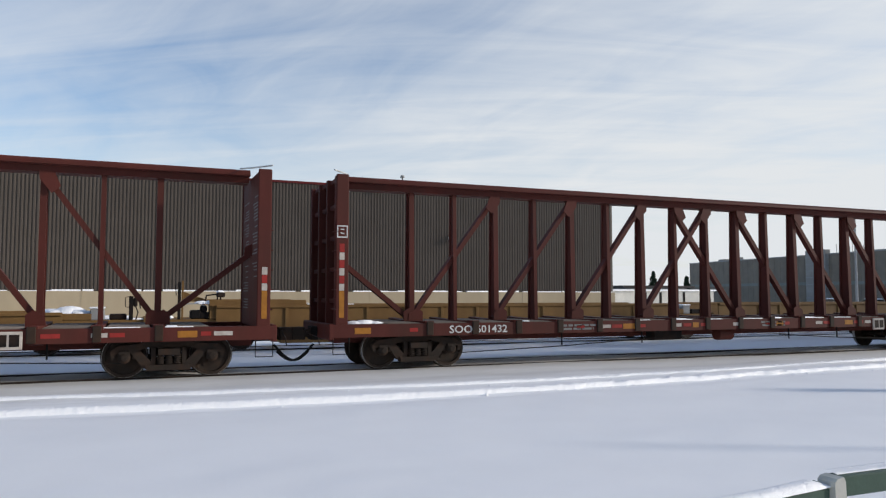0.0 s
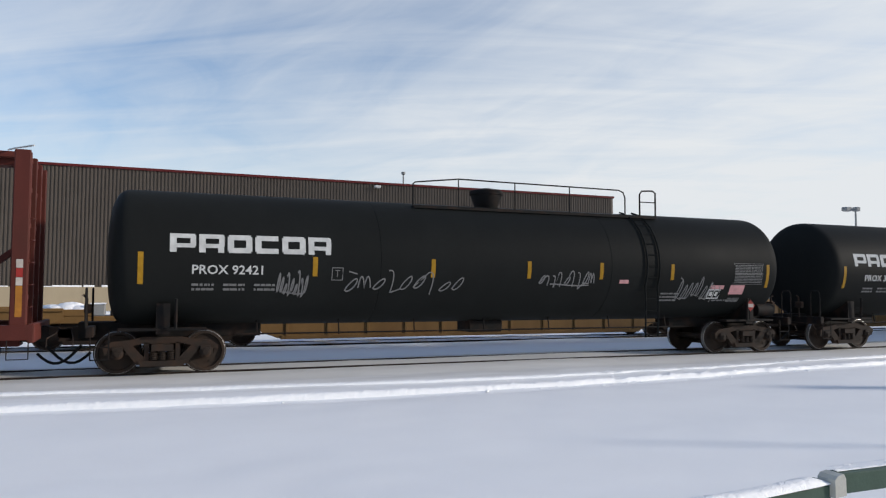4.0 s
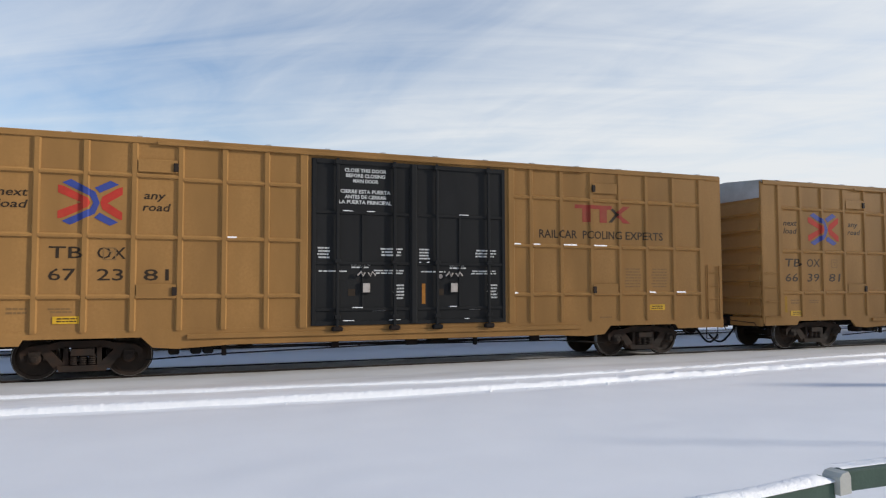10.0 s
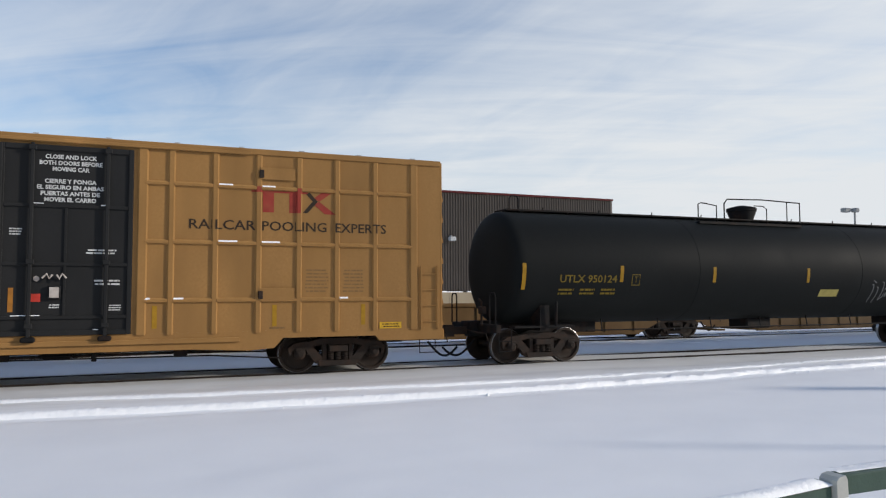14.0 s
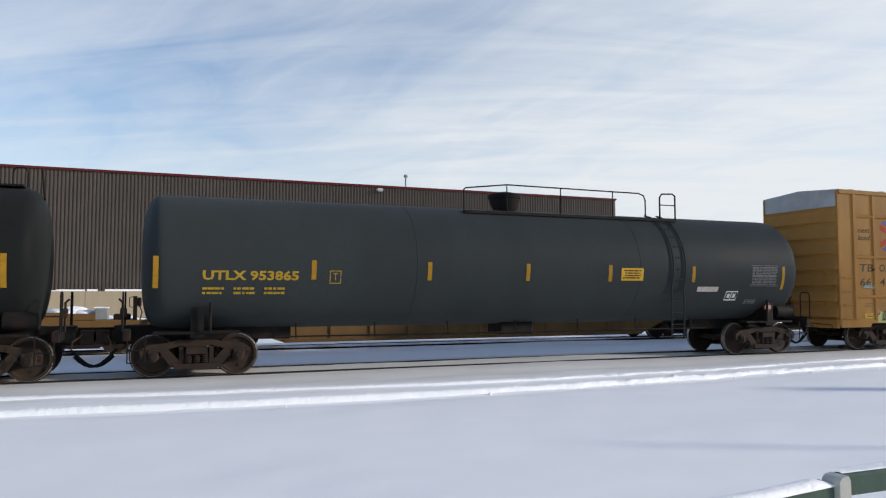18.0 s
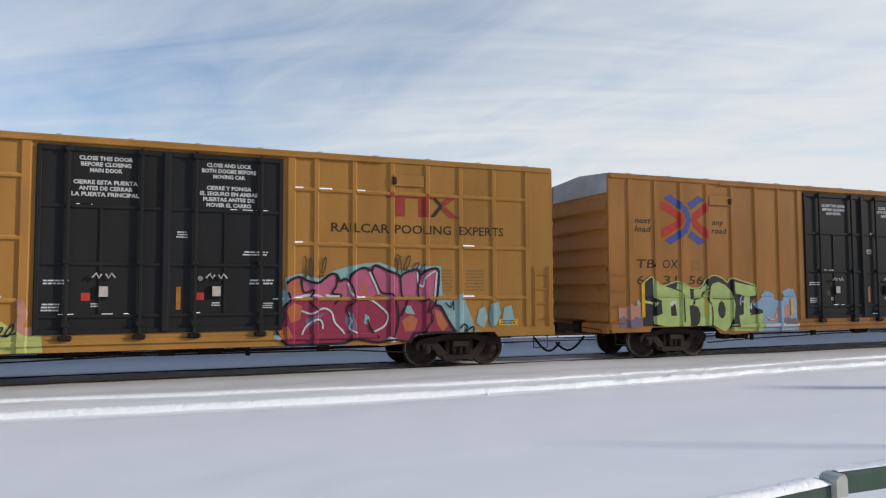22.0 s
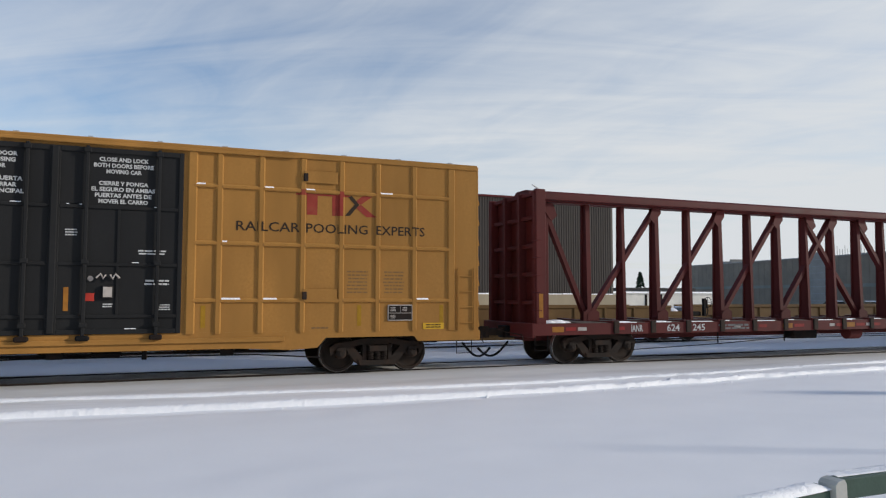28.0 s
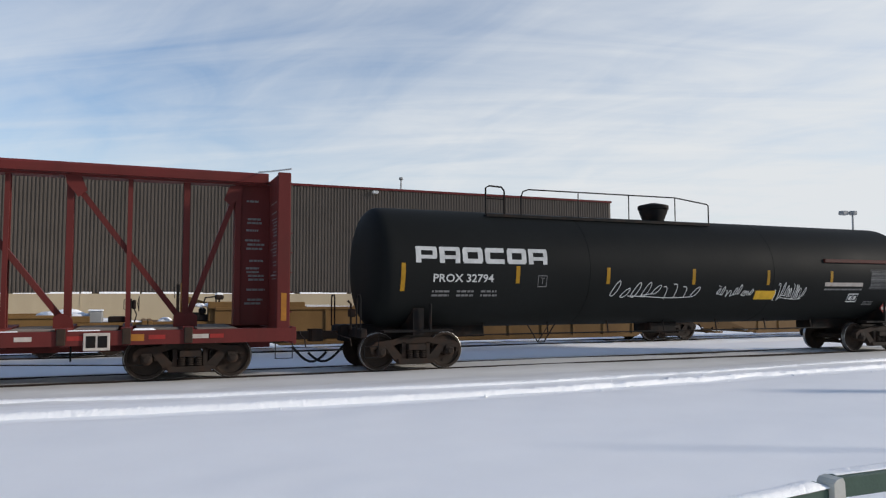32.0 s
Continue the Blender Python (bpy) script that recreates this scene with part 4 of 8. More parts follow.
def plug_door(parent, x, width, flip, rnd, notice, seed_tags, busy):
    """One half of the double plug door, its low edge at x."""
    d = Shape()
    y = -BOX_HW
    d.box(x, x + width, y - 0.02, y + 0.05, DOOR_Z0, DOOR_Z1)
    body = part("door", d, M_DOOR, parent, "black plug door with locking bars")
    z0, z1 = DOOR_Z0, DOOR_Z1
    frame = Shape()
    frame.box(x + 0.01, x + 0.10, y - 0.06, y - 0.02, z0, z1, 0.01)
    frame.box(x + width - 0.10, x + width - 0.01, y - 0.06, y - 0.02, z0, z1, 0.01)
    frame.box(x + 0.1, x + width - 0.1, y - 0.06, y - 0.02, z1 - 0.11, z1, 0.01)
    frame.box(x + 0.1, x + width - 0.1, y - 0.06, y - 0.02, z0, z0 + 0.1, 0.01)
    part("door_frame", frame, M_DOOR, body)
    for zz in (1.35, 2.42, 3.60):
        s = Shape()
        s.box(x + 0.1, x + width - 0.1, y - 0.058, y - 0.02, zz, zz + 0.07, 0.008)
        part("door_rib", s, M_DOOR, body)
    s = Shape()
    s.box(x + width * 0.48, x + width * 0.48 + 0.05, y - 0.05, y - 0.02, 1.42, 3.6, 0.005)
    part("door_rib", s, M_DOOR, body)
    for k in (0.24, 0.80):
        s = Shape()
        bx = x + width * k
        s.box(bx - 0.035, bx + 0.035, y - 0.13, y - 0.07, z0 - 0.08, z1 + 0.02, 0.012)
        part("locking_bar", s, M_DOOR, body)
        for zz in (z0 + 0.15, 2.45, z1 - 0.12):
            s = Shape()
            s.box(bx - 0.07, bx + 0.07, y - 0.15, y - 0.055, zz, zz + 0.09, 0.01)
            part("bar_keeper", s, M_DOOR, body)
        s = Shape()
        s.box(bx - 0.13, bx + 0.13, y - 0.17, y - 0.03, z0 - 0.13, z0 - 0.02, 0.03)
        part("door_roller", s, M_BLACK, body)
    gx = x + width * (0.42 if flip else 0.52)
    s = Shape()
    s.box(gx - 0.11, gx + 0.11, y - 0.10, y - 0.02, 1.75, 2.02, 0.015)
    part("gear_box", s, M_DOOR, body)
    s = Shape()
    for k in (-1, 1):
        s.tube([(gx + k * 0.04, y - 0.10, 2.24), (gx + k * 0.09, y - 0.12, 2.16), (gx + k * 0.14, y - 0.12, 2.26), (gx + k * 0.22, y - 0.11, 2.17)], 0.02, 5)
    part("crank", s, M_REFWHITE, body, "worn pale crank handle")
    sk = lambda a, b: y - 0.026
    sf = lambda a, b: y - 0.104
    s = Shape()
    patch(s, gx - 0.085, gx + 0.085, 1.78, 1.99, sf)
    part("label_plate", s, M_REFWHITE, body)
    s = Shape()
    patch(s, gx - 0.42, gx - 0.25, 1.70, 1.86, sk)
    part("label_plate", s, M_LOGORED if seed_tags else M_INK, body)
    if notice:
        step = 0.125
        for i, line in enumerate(notice):
            if line:
                w = min(0.068 * len(line), 1.28)
                lettering("notice", line, 0.085, M_WHITE, body, (x + width * 0.52 - w / 2, 4.60 - i * step), w, weight=0.004, skin=sk)
    s = Shape()
    much = ((0.055, 0.175, 2.55, 2.84, 4), (0.66, 0.90, 2.62, 2.84, 3), (0.06, 0.35, 2.24, 2.30, 1), (0.37, 0.57, 2.33, 2.46, 2), (0.60, 0.92, 2.20, 2.32, 2), (0.79, 0.91, 1.60, 1.98, 5), (0.58, 0.73, 1.33, 1.43, 2))
    few_left = ((0.06, 0.26, 2.02, 2.14, 2), (0.06, 0.20, 1.48, 1.66, 3), (0.42, 0.50, 1.56, 1.66, 2))
    few_right = ((0.08, 0.18, 3.02, 3.18, 3), (0.64, 0.88, 2.66, 2.78, 2), (0.70, 0.92, 2.02, 2.16, 2), (0.38, 0.46, 1.56, 1.66, 2), (0.82, 0.92, 1.50, 1.64, 3))
    for u0, u1, za, zb, rows in much if busy else few_right if flip else few_left:
        x0_, x1_ = x + u0 * width, x + u1 * width
        bars(s, x0_, x1_, za, zb, rows, sk, rnd, 0.5)
    tagged(part("stencilling", s, M_WHITE, body, "small white stencilling"), kind="stuff")
    s = Shape()
    for i in range(5):
        zz = rnd.choice((1.42, 2.49, 3.67, 1.12))
        xa = x + 0.12 + rnd.random() * (width - 0.7)
        s.box(xa, xa + rnd.uniform(0.1, 0.3), y - 0.055, y - 0.024, zz, zz + 0.014)
    tagged(part("snow_line", s, M_SNOW_LUMP, body, "thin snow on the door ribs"), kind="stuff")
    if flip:
        s = Shape()
        s.revolve([(0, 0.001), (0, 0.055), (0.004, 0.055), (0.004, 0.03)], 14, "y", (gx - 0.33, y - 0.03, 2.16))
        part("round_label", s, M_REFWHITE, body)
    if not flip:
        s = Shape()
        s.box(x + width - 0.07, x + width + 0.07, y - 0.10, y - 0.062, z0 + 0.02, z1 - 0.02, 0.02)
        part("meeting_strip", s, M_DOOR, body)
    else:
        s = Shape()
        patch(s, x + 0.22, x + 0.31, 1.50, 1.98, sk)
        part("reflector", s, M_REFORANGE, body)
    return body


def clip_x(pts, x0, x1):
    """The part of a polygon of (x, z) between x0 and x1."""
    for bound, keep in ((x0, 1), (x1, -1)):
        out = []
        for (xa, za), (xb, zb) in zip(pts, pts[1:] + pts[:1]):
            ia, ib = (xa - bound) * keep >= 0, (xb - bound) * keep >= 0
            if ia:
                out.append((xa, za))
            if ia != ib:
                t = (bound - xa) / (xb - xa)
                out.append((bound, za + (zb - za) * t))
        pts = out
        if len(pts) < 3:
            return []
    return pts


def side_paint(shape, ribs):
    """Paint given on the flat panel goes on over the faces of the ribs, too. ribs: (x, half width)."""
    faces = [[shape.v[i] for i in f] for f in shape.f]
    for f in faces:
        xs = [p[0] for p in f]
        for x, w in ribs:
            if min(xs) < x + w and max(xs) > x - w:
                q = clip_x([(p[0], p[2]) for p in f], x - w, x + w)
                if q:
                    shape.add([(a, f[0][1] - 0.0515, b) for a, b in q], [tuple(range(len(q)))])
                for k in (-1, 1):
                    lo, hi = sorted((x + k * w, x + k * (w + 0.032)))
                    q = clip_x([(p[0], p[2]) for p in f], lo, hi)
                    if q:
                        shape.add([(a, f[0][1] - 0.003 - 0.0485 * (1 - (abs(a - x) - w) / 0.032), b) for a, b in q], [tuple(range(len(q)))])
    return shape


def rib_places(h):
    return [(u - h, 0.073 if u in (0.65, 6.88, 12.18, 18.25) else 0.043) for u in LEFT_RIBS + RIGHT_RIBS]


def chevron_logo(parent, x0, x1, z0, z1):
    """Two pairs of red and blue bands that meet in the middle."""
    w, h = x1 - x0, z1 - z0
    ribs = rib_places(BOX_L / 2)

    def band(pts, m, lift):
        s = Shape()
        s.add([(x0 + u * w, box_skin(0, 0) - lift, z0 + v * h) for u, v in pts], [tuple(range(len(pts)))])
        part("logo_band", side_paint(s, ribs), m, parent)
    for a in (0, 1):
        f = (lambda v: v) if a == 0 else (lambda v: 1 - v)
        band([(0.01, f(0.70)), (0.01, f(0.87)), (0.10, f(0.84)), (0.46, f(0.60)), (0.50, f(0.5)), (0.36, f(0.5))], M_LOGORED, 0.0)
        band([(0.99, f(0.70)), (0.99, f(0.87)), (0.92, f(0.84)), (0.68, f(0.64)), (0.65, f(0.5)), (0.76, f(0.5))], M_LOGORED, 0.0)
        band([(0.07, f(0.92)), (0.20, f(1.0)), (0.57, f(0.74)), (0.64, f(0.5)), (0.54, f(0.5)), (0.49, f(0.64))], M_LOGOBLUE, 0.0015)
        band([(0.93, f(0.92)), (0.80, f(1.0)), (0.56, f(0.83)), (0.64, f(0.72))], M_LOGOBLUE, 0.0015)


def bar_logo(parent, x0, x1, z0, z1):
    """Red roof-like mark: two stems under one beam and a cross of bands."""
    w, h = x1 - x0, z1 - z0
    ribs = rib_places(BOX_L / 2)

    def mark(quads, m, lift):
        s = Shape()
        for pts in quads:
            s.add([(x0 + u * w, box_skin(0, 0) - lift, z0 + v * h) for u, v in pts], [tuple(range(len(pts)))])
        part("logo_mark", side_paint(s, ribs), m, parent)
    mark([[(0, 1), (0.66, 1), (0.66, 0.78), (0, 0.78)], [(0.13, 0.78), (0.26, 0.78), (0.26, 0), (0.13, 0)], [(0.44, 0.78), (0.57, 0.78), (0.57, 0), (0.44, 0)],
          [(0.87, 1), (1.0, 1), (0.80, 0.5), (0.73, 0.62)], [(0.80, 0.5), (0.73, 0.38), (0.87, 0), (1.0, 0)]], M_MARKRED, 0.0)
    mark([[(0.64, 0.78), (0.68, 0.86), (0.78, 0.5), (0.72, 0.5)], [(0.72, 0.5), (0.78, 0.5), (0.66, 0.02), (0.60, 0.02)]], M_INK, 0.0015)


def rib_text(name, text, height, material, parent, at, width, slant, weight, skin):
    """Lettering painted on the side and on over its ribs."""
    me = text_mesh(text, height, width, slant, weight, skin, at)
    s = Shape()
    s.add([v.co for v in me.vertices], [tuple(p.vertices) for p in me.polygons])
    return part(name, side_paint(s, rib_places(BOX_L / 2)), material, parent)


def boxcar(x_left, marks, labels=((1.0, 1.02), (17.40, 1.02)), strips=(0.78, 12.4, 14.9, 16.95), lean=0.1, slogan=((13.11, 1.41), (14.66, 1.46), (16.32, 1.24)), slogan_z=3.26, low_flaps=True, papers=False, framed_label=False, smooth_side=False, notice="long", white_end=True, slogan_caps=True, rnd_seed=1, paint=None, logo=(1.80, 3.10, 3.16, 4.16), mark=(14.42, 16.33, 3.67, 4.24), rows=(2.50, 2.05), cols=(0.84, 1.72, 2.62)):
    paint = paint or M_BOX
    pk = paint.name
    rnd = random.Random(rnd_seed)
    x_mid = x_left + BOX_L / 2
    h = BOX_L / 2
    c = thing("box_wagon", "", "freight wagon", "wagons of the passing train")
    CARS.append((c, x_mid))
    L = lambda u: u - h            # from the left end to the wagon's own x
    # body
    s = Shape()
    s.box(-h, h, -BOX_HW, BOX_HW, 0.98, 4.99)
    body = part("body", s, paint, c, "mustard yellow painted steel")
    s = Shape()
    for y0, y1 in ((-BOX_HW - 0.045, -BOX_HW), (BOX_HW, BOX_HW + 0.045)):
        s.box(-h, h, y0, y1, 4.95, 5.08, 0.012)
    part("top_chord", s, paint, body)
    s = Shape()
    s.prism([(-BOX_HW - 0.04, 5.05), (-BOX_HW, 5.09), (0, 5.20), (BOX_HW, 5.09), (BOX_HW + 0.04, 5.05), (BOX_HW, 4.99), (-BOX_HW, 4.99)], -h + 0.01, h - 0.01, "yz")
    roof = part("roof", s, M_ALU, c, "galvanised ribbed roof")
    rib = shared("roof_rib", lambda: Shape().prism([(-BOX_HW + 0.02, 5.09), (0, 5.21), (BOX_HW - 0.02, 5.09), (BOX_HW - 0.02, 5.115), (0, 5.24), (-BOX_HW + 0.02, 5.115)], -0.05, 0.05, "yz").mesh("roof_rib", M_ALU))
    for i in range(14):
        part("roof_rib", rib, None, roof, m=pose(-h + 0.7 + i * (BOX_L - 1.4) / 13, 0, 0))
    # side sills: shallow over the bogies, deeper between them
    for sy in (-1, 1):
        s = Shape()
        a, b = sy * (BOX_HW + 0.012), sy * (BOX_HW - 0.03)
        s.prism([(L(0), 1.02), (L(0), 0.74), (L(1.25), 0.74), (L(1.32), 0.86), (L(3.5), 0.86), (L(3.72), 0.64), (L(4.2), 0.60), (L(5.4), 0.66), (L(13.2), 0.66), (L(14.4), 0.60), (L(14.95), 0.64), (L(15.15), 0.86), (L(17.3), 0.86), (L(17.4), 0.74), (L(BOX_L), 0.74), (L(BOX_L), 1.02)], a, b)
        part("side_sill", s, paint, c)
    s = Shape()
    s.box(L(4.4), L(14.2), -BOX_HW - 0.07, -BOX_HW - 0.012, 0.80, 0.90, 0.01)
    part("door_track", s, paint, c)
    s = Shape()
    s.box(L(3.75), L(DOOR_X1 + 2.4), -BOX_HW - 0.09, -BOX_HW - 0.045, 4.93, 5.0, 0.01)
    part("door_track", s, paint, c)
    s = Shape()
    s.box(-h + 0.6, h - 0.6, -0.35, 0.35, 0.62, 0.98)
    s.box(-h + 0.3, h - 0.3, -1.3, 1.3, 0.9, 0.97)
    part("centre_sill", s, M_BLACK, c)
    # ribs
    z0, z1 = 0.99, 4.94
    ribs = shared(pk + "box_rib", lambda: box_rib_mesh(z0, z1, 0.11, paint))
    wide = shared(pk + "box_rib_wide", lambda: box_rib_mesh(z0, z1, 0.17, paint))
    for u in LEFT_RIBS + RIGHT_RIBS:
        part("rib", wide if u in (0.65, 6.88, 12.18, 18.25) else ribs, None, body, m=pose(L(u), -BOX_HW, 0))
        part("rib", ribs, None, body, m=pose(L(u), BOX_HW, 0, 0, 0, 180))
    if not smooth_side:
        for row in (LEFT_RIBS, RIGHT_RIBS):
            for i in range(len(row) - 1):
                l = row[i + 1] - row[i] - 0.10
                if l < 0.3:
                    continue
                high = 4.27 if row[0] < 5 and i < 4 else 4.22
                for zz in (high, 2.97, 1.72):
                    me = shared((pk, "cross", round(l, 2)), lambda: box_cross_rib_mesh(l, paint))
                    part("cross_rib", me, None, body, m=pose(L(row[i] + 0.05), -BOX_HW, zz))
                    if rnd.random() < (0.5 if row[0] > 5 and i < 4 else 0.15) and (row[0] > 5 or i > 3):
                        k = rnd.uniform(0.18, 0.5) * l
                        part("snow_line", shared(("snowl", round(k, 1)), lambda: snow_sliver_mesh(round(k, 1))), None, body, "thin snow on the rib", m=pose(L(row[i] + 0.07), -BOX_HW, zz))
    # end walls with horizontal corrugations
    endrib = shared(pk + "end_rib", lambda: Shape().prism([(0, -0.19), (-0.11, -0.16), (-0.115, -0.11), (-0.05, 0.12), (0, 0.22)], -BOX_HW + 0.08, BOX_HW - 0.08).mesh("end_rib", paint))
    for way in (-1, 1):
        s = Shape()
        s.box(way * (h - 0.002), way * (h + 0.05), -BOX_HW, -BOX_HW + 0.07, 0.8, 5.05, 0.01)
        part("corner_post", s, paint, body)
        s = Shape()
        s.box(way * (h - 0.002), way * (h + 0.05), BOX_HW - 0.07, BOX_HW, 0.8, 5.05, 0.01)
        part("corner_post", s, paint, body)
        for i in range(7):
            part("end_rib", endrib, None, body, m=pose(way * h, 0, 1.22 + i * 0.505, 0, 0, 0 if way < 0 else 180))
        s = Shape()
        s.box(way * (h + 0.001), way * (h + 0.03), -BOX_HW + 0.07, BOX_HW - 0.07, 4.56, 5.05)
        part("end_panel", s, M_ALU if white_end else paint, body, "pale panel at the top of the end wall")
        s = Shape()
        s.box(way * h, way * (h + 0.12), -1.45, 1.45, 0.72, 0.98, 0.02)
        part("end_sill", s, paint, c)
        coupler(c, way * h, way)
        # ladder and grab irons on the side by the end
        if way > 0:
            part("ladder", ladder_mesh(0.42, 0.98, 2.5, 4, paint, pk + "box_ladder"), None, c, m=pose(way * (h - 0.30) - 0.21, -BOX_HW - 0.02, 0))
        else:
            grab = shared(pk + "grab", lambda: Shape().tube([(0, 0, 0), (0, -0.065, 0), (0.44, -0.065, 0), (0.44, 0, 0)], 0.011, 5).mesh("grab_iron", paint))
            for zz in (1.02, 1.45, 1.88, 2.31):
                part("grab_iron", grab, None, c, m=pose(L(0.08), -BOX_HW, zz))
        s = Shape()
        xs = way * (h - 0.33)
        s.tube([(xs - 0.2, -BOX_HW + 0.03, 0.78), (xs - 0.2, -BOX_HW + 0.03, 0.42), (xs + 0.2, -BOX_HW + 0.03, 0.42), (xs + 0.2, -BOX_HW + 0.03, 0.78)], 0.014, 5)
        part("step_iron", s, M_CAST, c)
        part("ladder", ladder_mesh(0.42, 0.98, 2.5, 4, paint, pk + "box_ladder"), None, c, m=pose(way * (h + 0.06), -1.35, 0, 0, 0, 90 * 1))
    # brake gear on the right end, under gear
    s = Shape()
    s.revolve([(-0.25, 0.05), (-0.2, 0.16), (0.3, 0.16), (0.36, 0.05)], 14, "x", (L(10.5), -0.5, 0.62))
    part("brake_cylinder", s, M_BLACK, c)
    s = Shape()
    s.tube([(L(3.6), -1.1, 0.36), (L(5.2), -1.15, 0.44), (L(9.0), -1.2, 0.53), (L(13.6), -1.2, 0.50), (L(15.2), -1.1, 0.38)], 0.017, 5)
    part("brake_rod", s, M_BLACK, c)
    s = Shape()
    s.tube([(L(4.2), -1.0, 0.58), (L(14.4), -1.0, 0.57)], 0.02, 6)
    part("brake_pipe", s, M_BLACK, c)
    for u, w_, zb in ((5.2, 0.05, 0.40), (7.7, 0.09, 0.50), (9.6, 0.16, 0.50), (11.3, 0.05, 0.45), (13.0, 0.14, 0.50)):
        s = Shape()
        s.box(L(u) - w_, L(u) + w_, -1.22, -1.14, zb, 0.70, 0.012)
        part("hanger", s, M_BLACK, c)
    for u in (4.05, 4.5, 4.75):
        s = Shape()
        s.box(L(u), L(u) + 0.22, -1.3, -0.9, 0.46, 0.66, 0.03)
        part("brake_valve", s, M_BLACK, c)
    if papers:
        for u, zz, wp, yp in ((6.27, 2.50, 0.24, -BOX_HW - 0.006), (6.81, 2.54, 0.14, -BOX_HW - 0.055)):
            s = Shape()
            s.box(L(u), L(u + wp), yp - 0.002, yp, zz, zz + 0.15)
            part("paper_label", s, M_REFWHITE, body, "weathered white paper label")
    bogie(c, L(2.38)), bogie(c, L(BOX_L - 2.45))
    if framed_label:
        s = Shape()
        s.box(L(16.62), L(17.24), -BOX_HW - 0.05, -BOX_HW - 0.004, 1.23, 1.61, 0.01)
        holder = part("label_frame", s, M_REFWHITE, body, "white framed black label")
        for a0, a1, za, zb in ((16.645, 16.925, 1.42, 1.585), (16.94, 17.215, 1.42, 1.585), (16.645, 17.215, 1.255, 1.405)):
            s = Shape()
            s.box(L(a0), L(a1), -BOX_HW - 0.056, -BOX_HW - 0.049, za, zb)
            plate = part("label_plate", s, M_BLACK, holder)
            s = Shape()
            bars(s, L(a0 + 0.03), L(a0 + 0.17), za + 0.03, zb - 0.03, 3, lambda a, b: -BOX_HW - 0.06, rnd)
            part("label_print", s, M_REFWHITE, plate)
    # hinged inspection flaps on the side
    for u, zz in ((3.38, 4.30), (3.38, 1.66), (14.60, 4.36), (14.60, 1.66)):
        if zz < 2 and not low_flaps:
            continue
        s = Shape()
        s.box(L(u), L(u + 0.78), -BOX_HW - 0.062, -BOX_HW - 0.046, zz + 0.04, zz + 0.31, 0.006)
        flap = part("side_flap", s, paint, body)
        k = u + 0.70 if u < 9 else u - 0.02
        s = Shape()
        s.box(L(k), L(k + 0.10), -BOX_HW - 0.10, -BOX_HW - 0.05, zz + 0.07, zz + 0.25, 0.012)
        part("flap_latch", s, M_CAST, flap)
    # doors
    mid = (DOOR_X0 + DOOR_X1) / 2
    long_a = ("CLOSE THIS DOOR", "BEFORE CLOSING", "MAIN DOOR", "", "CIERRE ESTA PUERTA", "ANTES DE CERRAR", "LA PUERTA PRINCIPAL")
    long_b = ("CLOSE AND LOCK", "BOTH DOORS BEFORE", "MOVING CAR", "", "CIERRE Y PONGA", "EL SEGURO EN AMBAS", "PUERTAS ANTES DE", "MOVER EL CARRO")
    if notice == "short":
        long_a, long_b = ("", "CLOSE THIS DOOR", "BEFORE CLOSING", "MAIN DOOR"), ("", "CLOSE AND LOCK", "BOTH DOORS BEFORE", "MOVING CAR")
    elif notice == "left":
        long_b = ()
    plug_door(c, L(DOOR_X0), mid - DOOR_X0, False, rnd, long_a, rnd_seed % 2 == 0, notice == "left")
    plug_door(c, L(mid), DOOR_X1 - mid, True, rnd, long_b, rnd_seed % 2 == 0, notice == "left")
    # lettering
    sk = box_skin
    rib_text("reporting_mark", marks[0], 0.25, M_INK, body, (L(cols[0]), rows[0]), 0.62, lean, 0.002, sk)
    rib_text("reporting_mark", marks[1], 0.25, M_INK, body, (L(cols[1]), rows[0]), 0.54, lean, 0.002, sk)
    for t, u in zip(marks[2:], cols):
        rib_text("reporting_mark", t, 0.25, M_INK, body, (L(u), rows[1]), 0.5, lean, 0.002, sk)
    for t, u, zz, w in (("next", 0.80, 3.74, 0.55), ("load", 0.80, 3.50, 0.55), ("any", 3.50, 3.77, 0.44), ("road", 3.48, 3.52, 0.56)):
        rib_text("slogan", t, 0.17, M_INK, body, (L(u), zz), w, 0.2, 0.003, sk)
    chevron_logo(body, L(logo[0]), L(logo[1]), logo[2], logo[3])
    bar_logo(body, L(mark[0]), L(mark[1]), mark[2], mark[3])
    for word, (u, w) in zip(("Railcar", "Pooling", "Experts"), slogan):
        rib_text("slogan", word.upper() if slogan_caps else word, 0.22, M_INK, body, (L(u), slogan_z), w, 0, 0.003 if slogan_caps else 0.008, sk)
    s = Shape()
    fl = box_skin
    bars(s, L(1.0), L(1.4), 1.36, 1.52, 2, fl, rnd)
    bars(s, L(1.75), L(2.2), 1.38, 1.5, 2, fl, rnd)
    for u in (15.62, 16.5):
        bars(s, L(u), L(u + 0.55), 1.86, 2.42, 7, fl, rnd, 0.6)
    bars(s, L(14.8), L(15.2), 1.05, 1.12, 1, fl, rnd)
    tagged(part("stencilling", s, mat_faded(), body, "small dark stencilling"), kind="stuff")
    for u, zz in labels:
        s = Shape()
        patch(s, L(u), L(u + 0.54), zz, zz + 0.15, lambda a, b: -BOX_HW - 0.016)
        plate = part("label_plate", s, M_LABEL, body, "yellow label")
        s = Shape()
        bars(s, L(u + 0.05), L(u + 0.49), zz + 0.02, zz + 0.13, 2, lambda a, b: -BOX_HW - 0.019, rnd, 0.55)
        part("label_print", s, M_INK, plate)
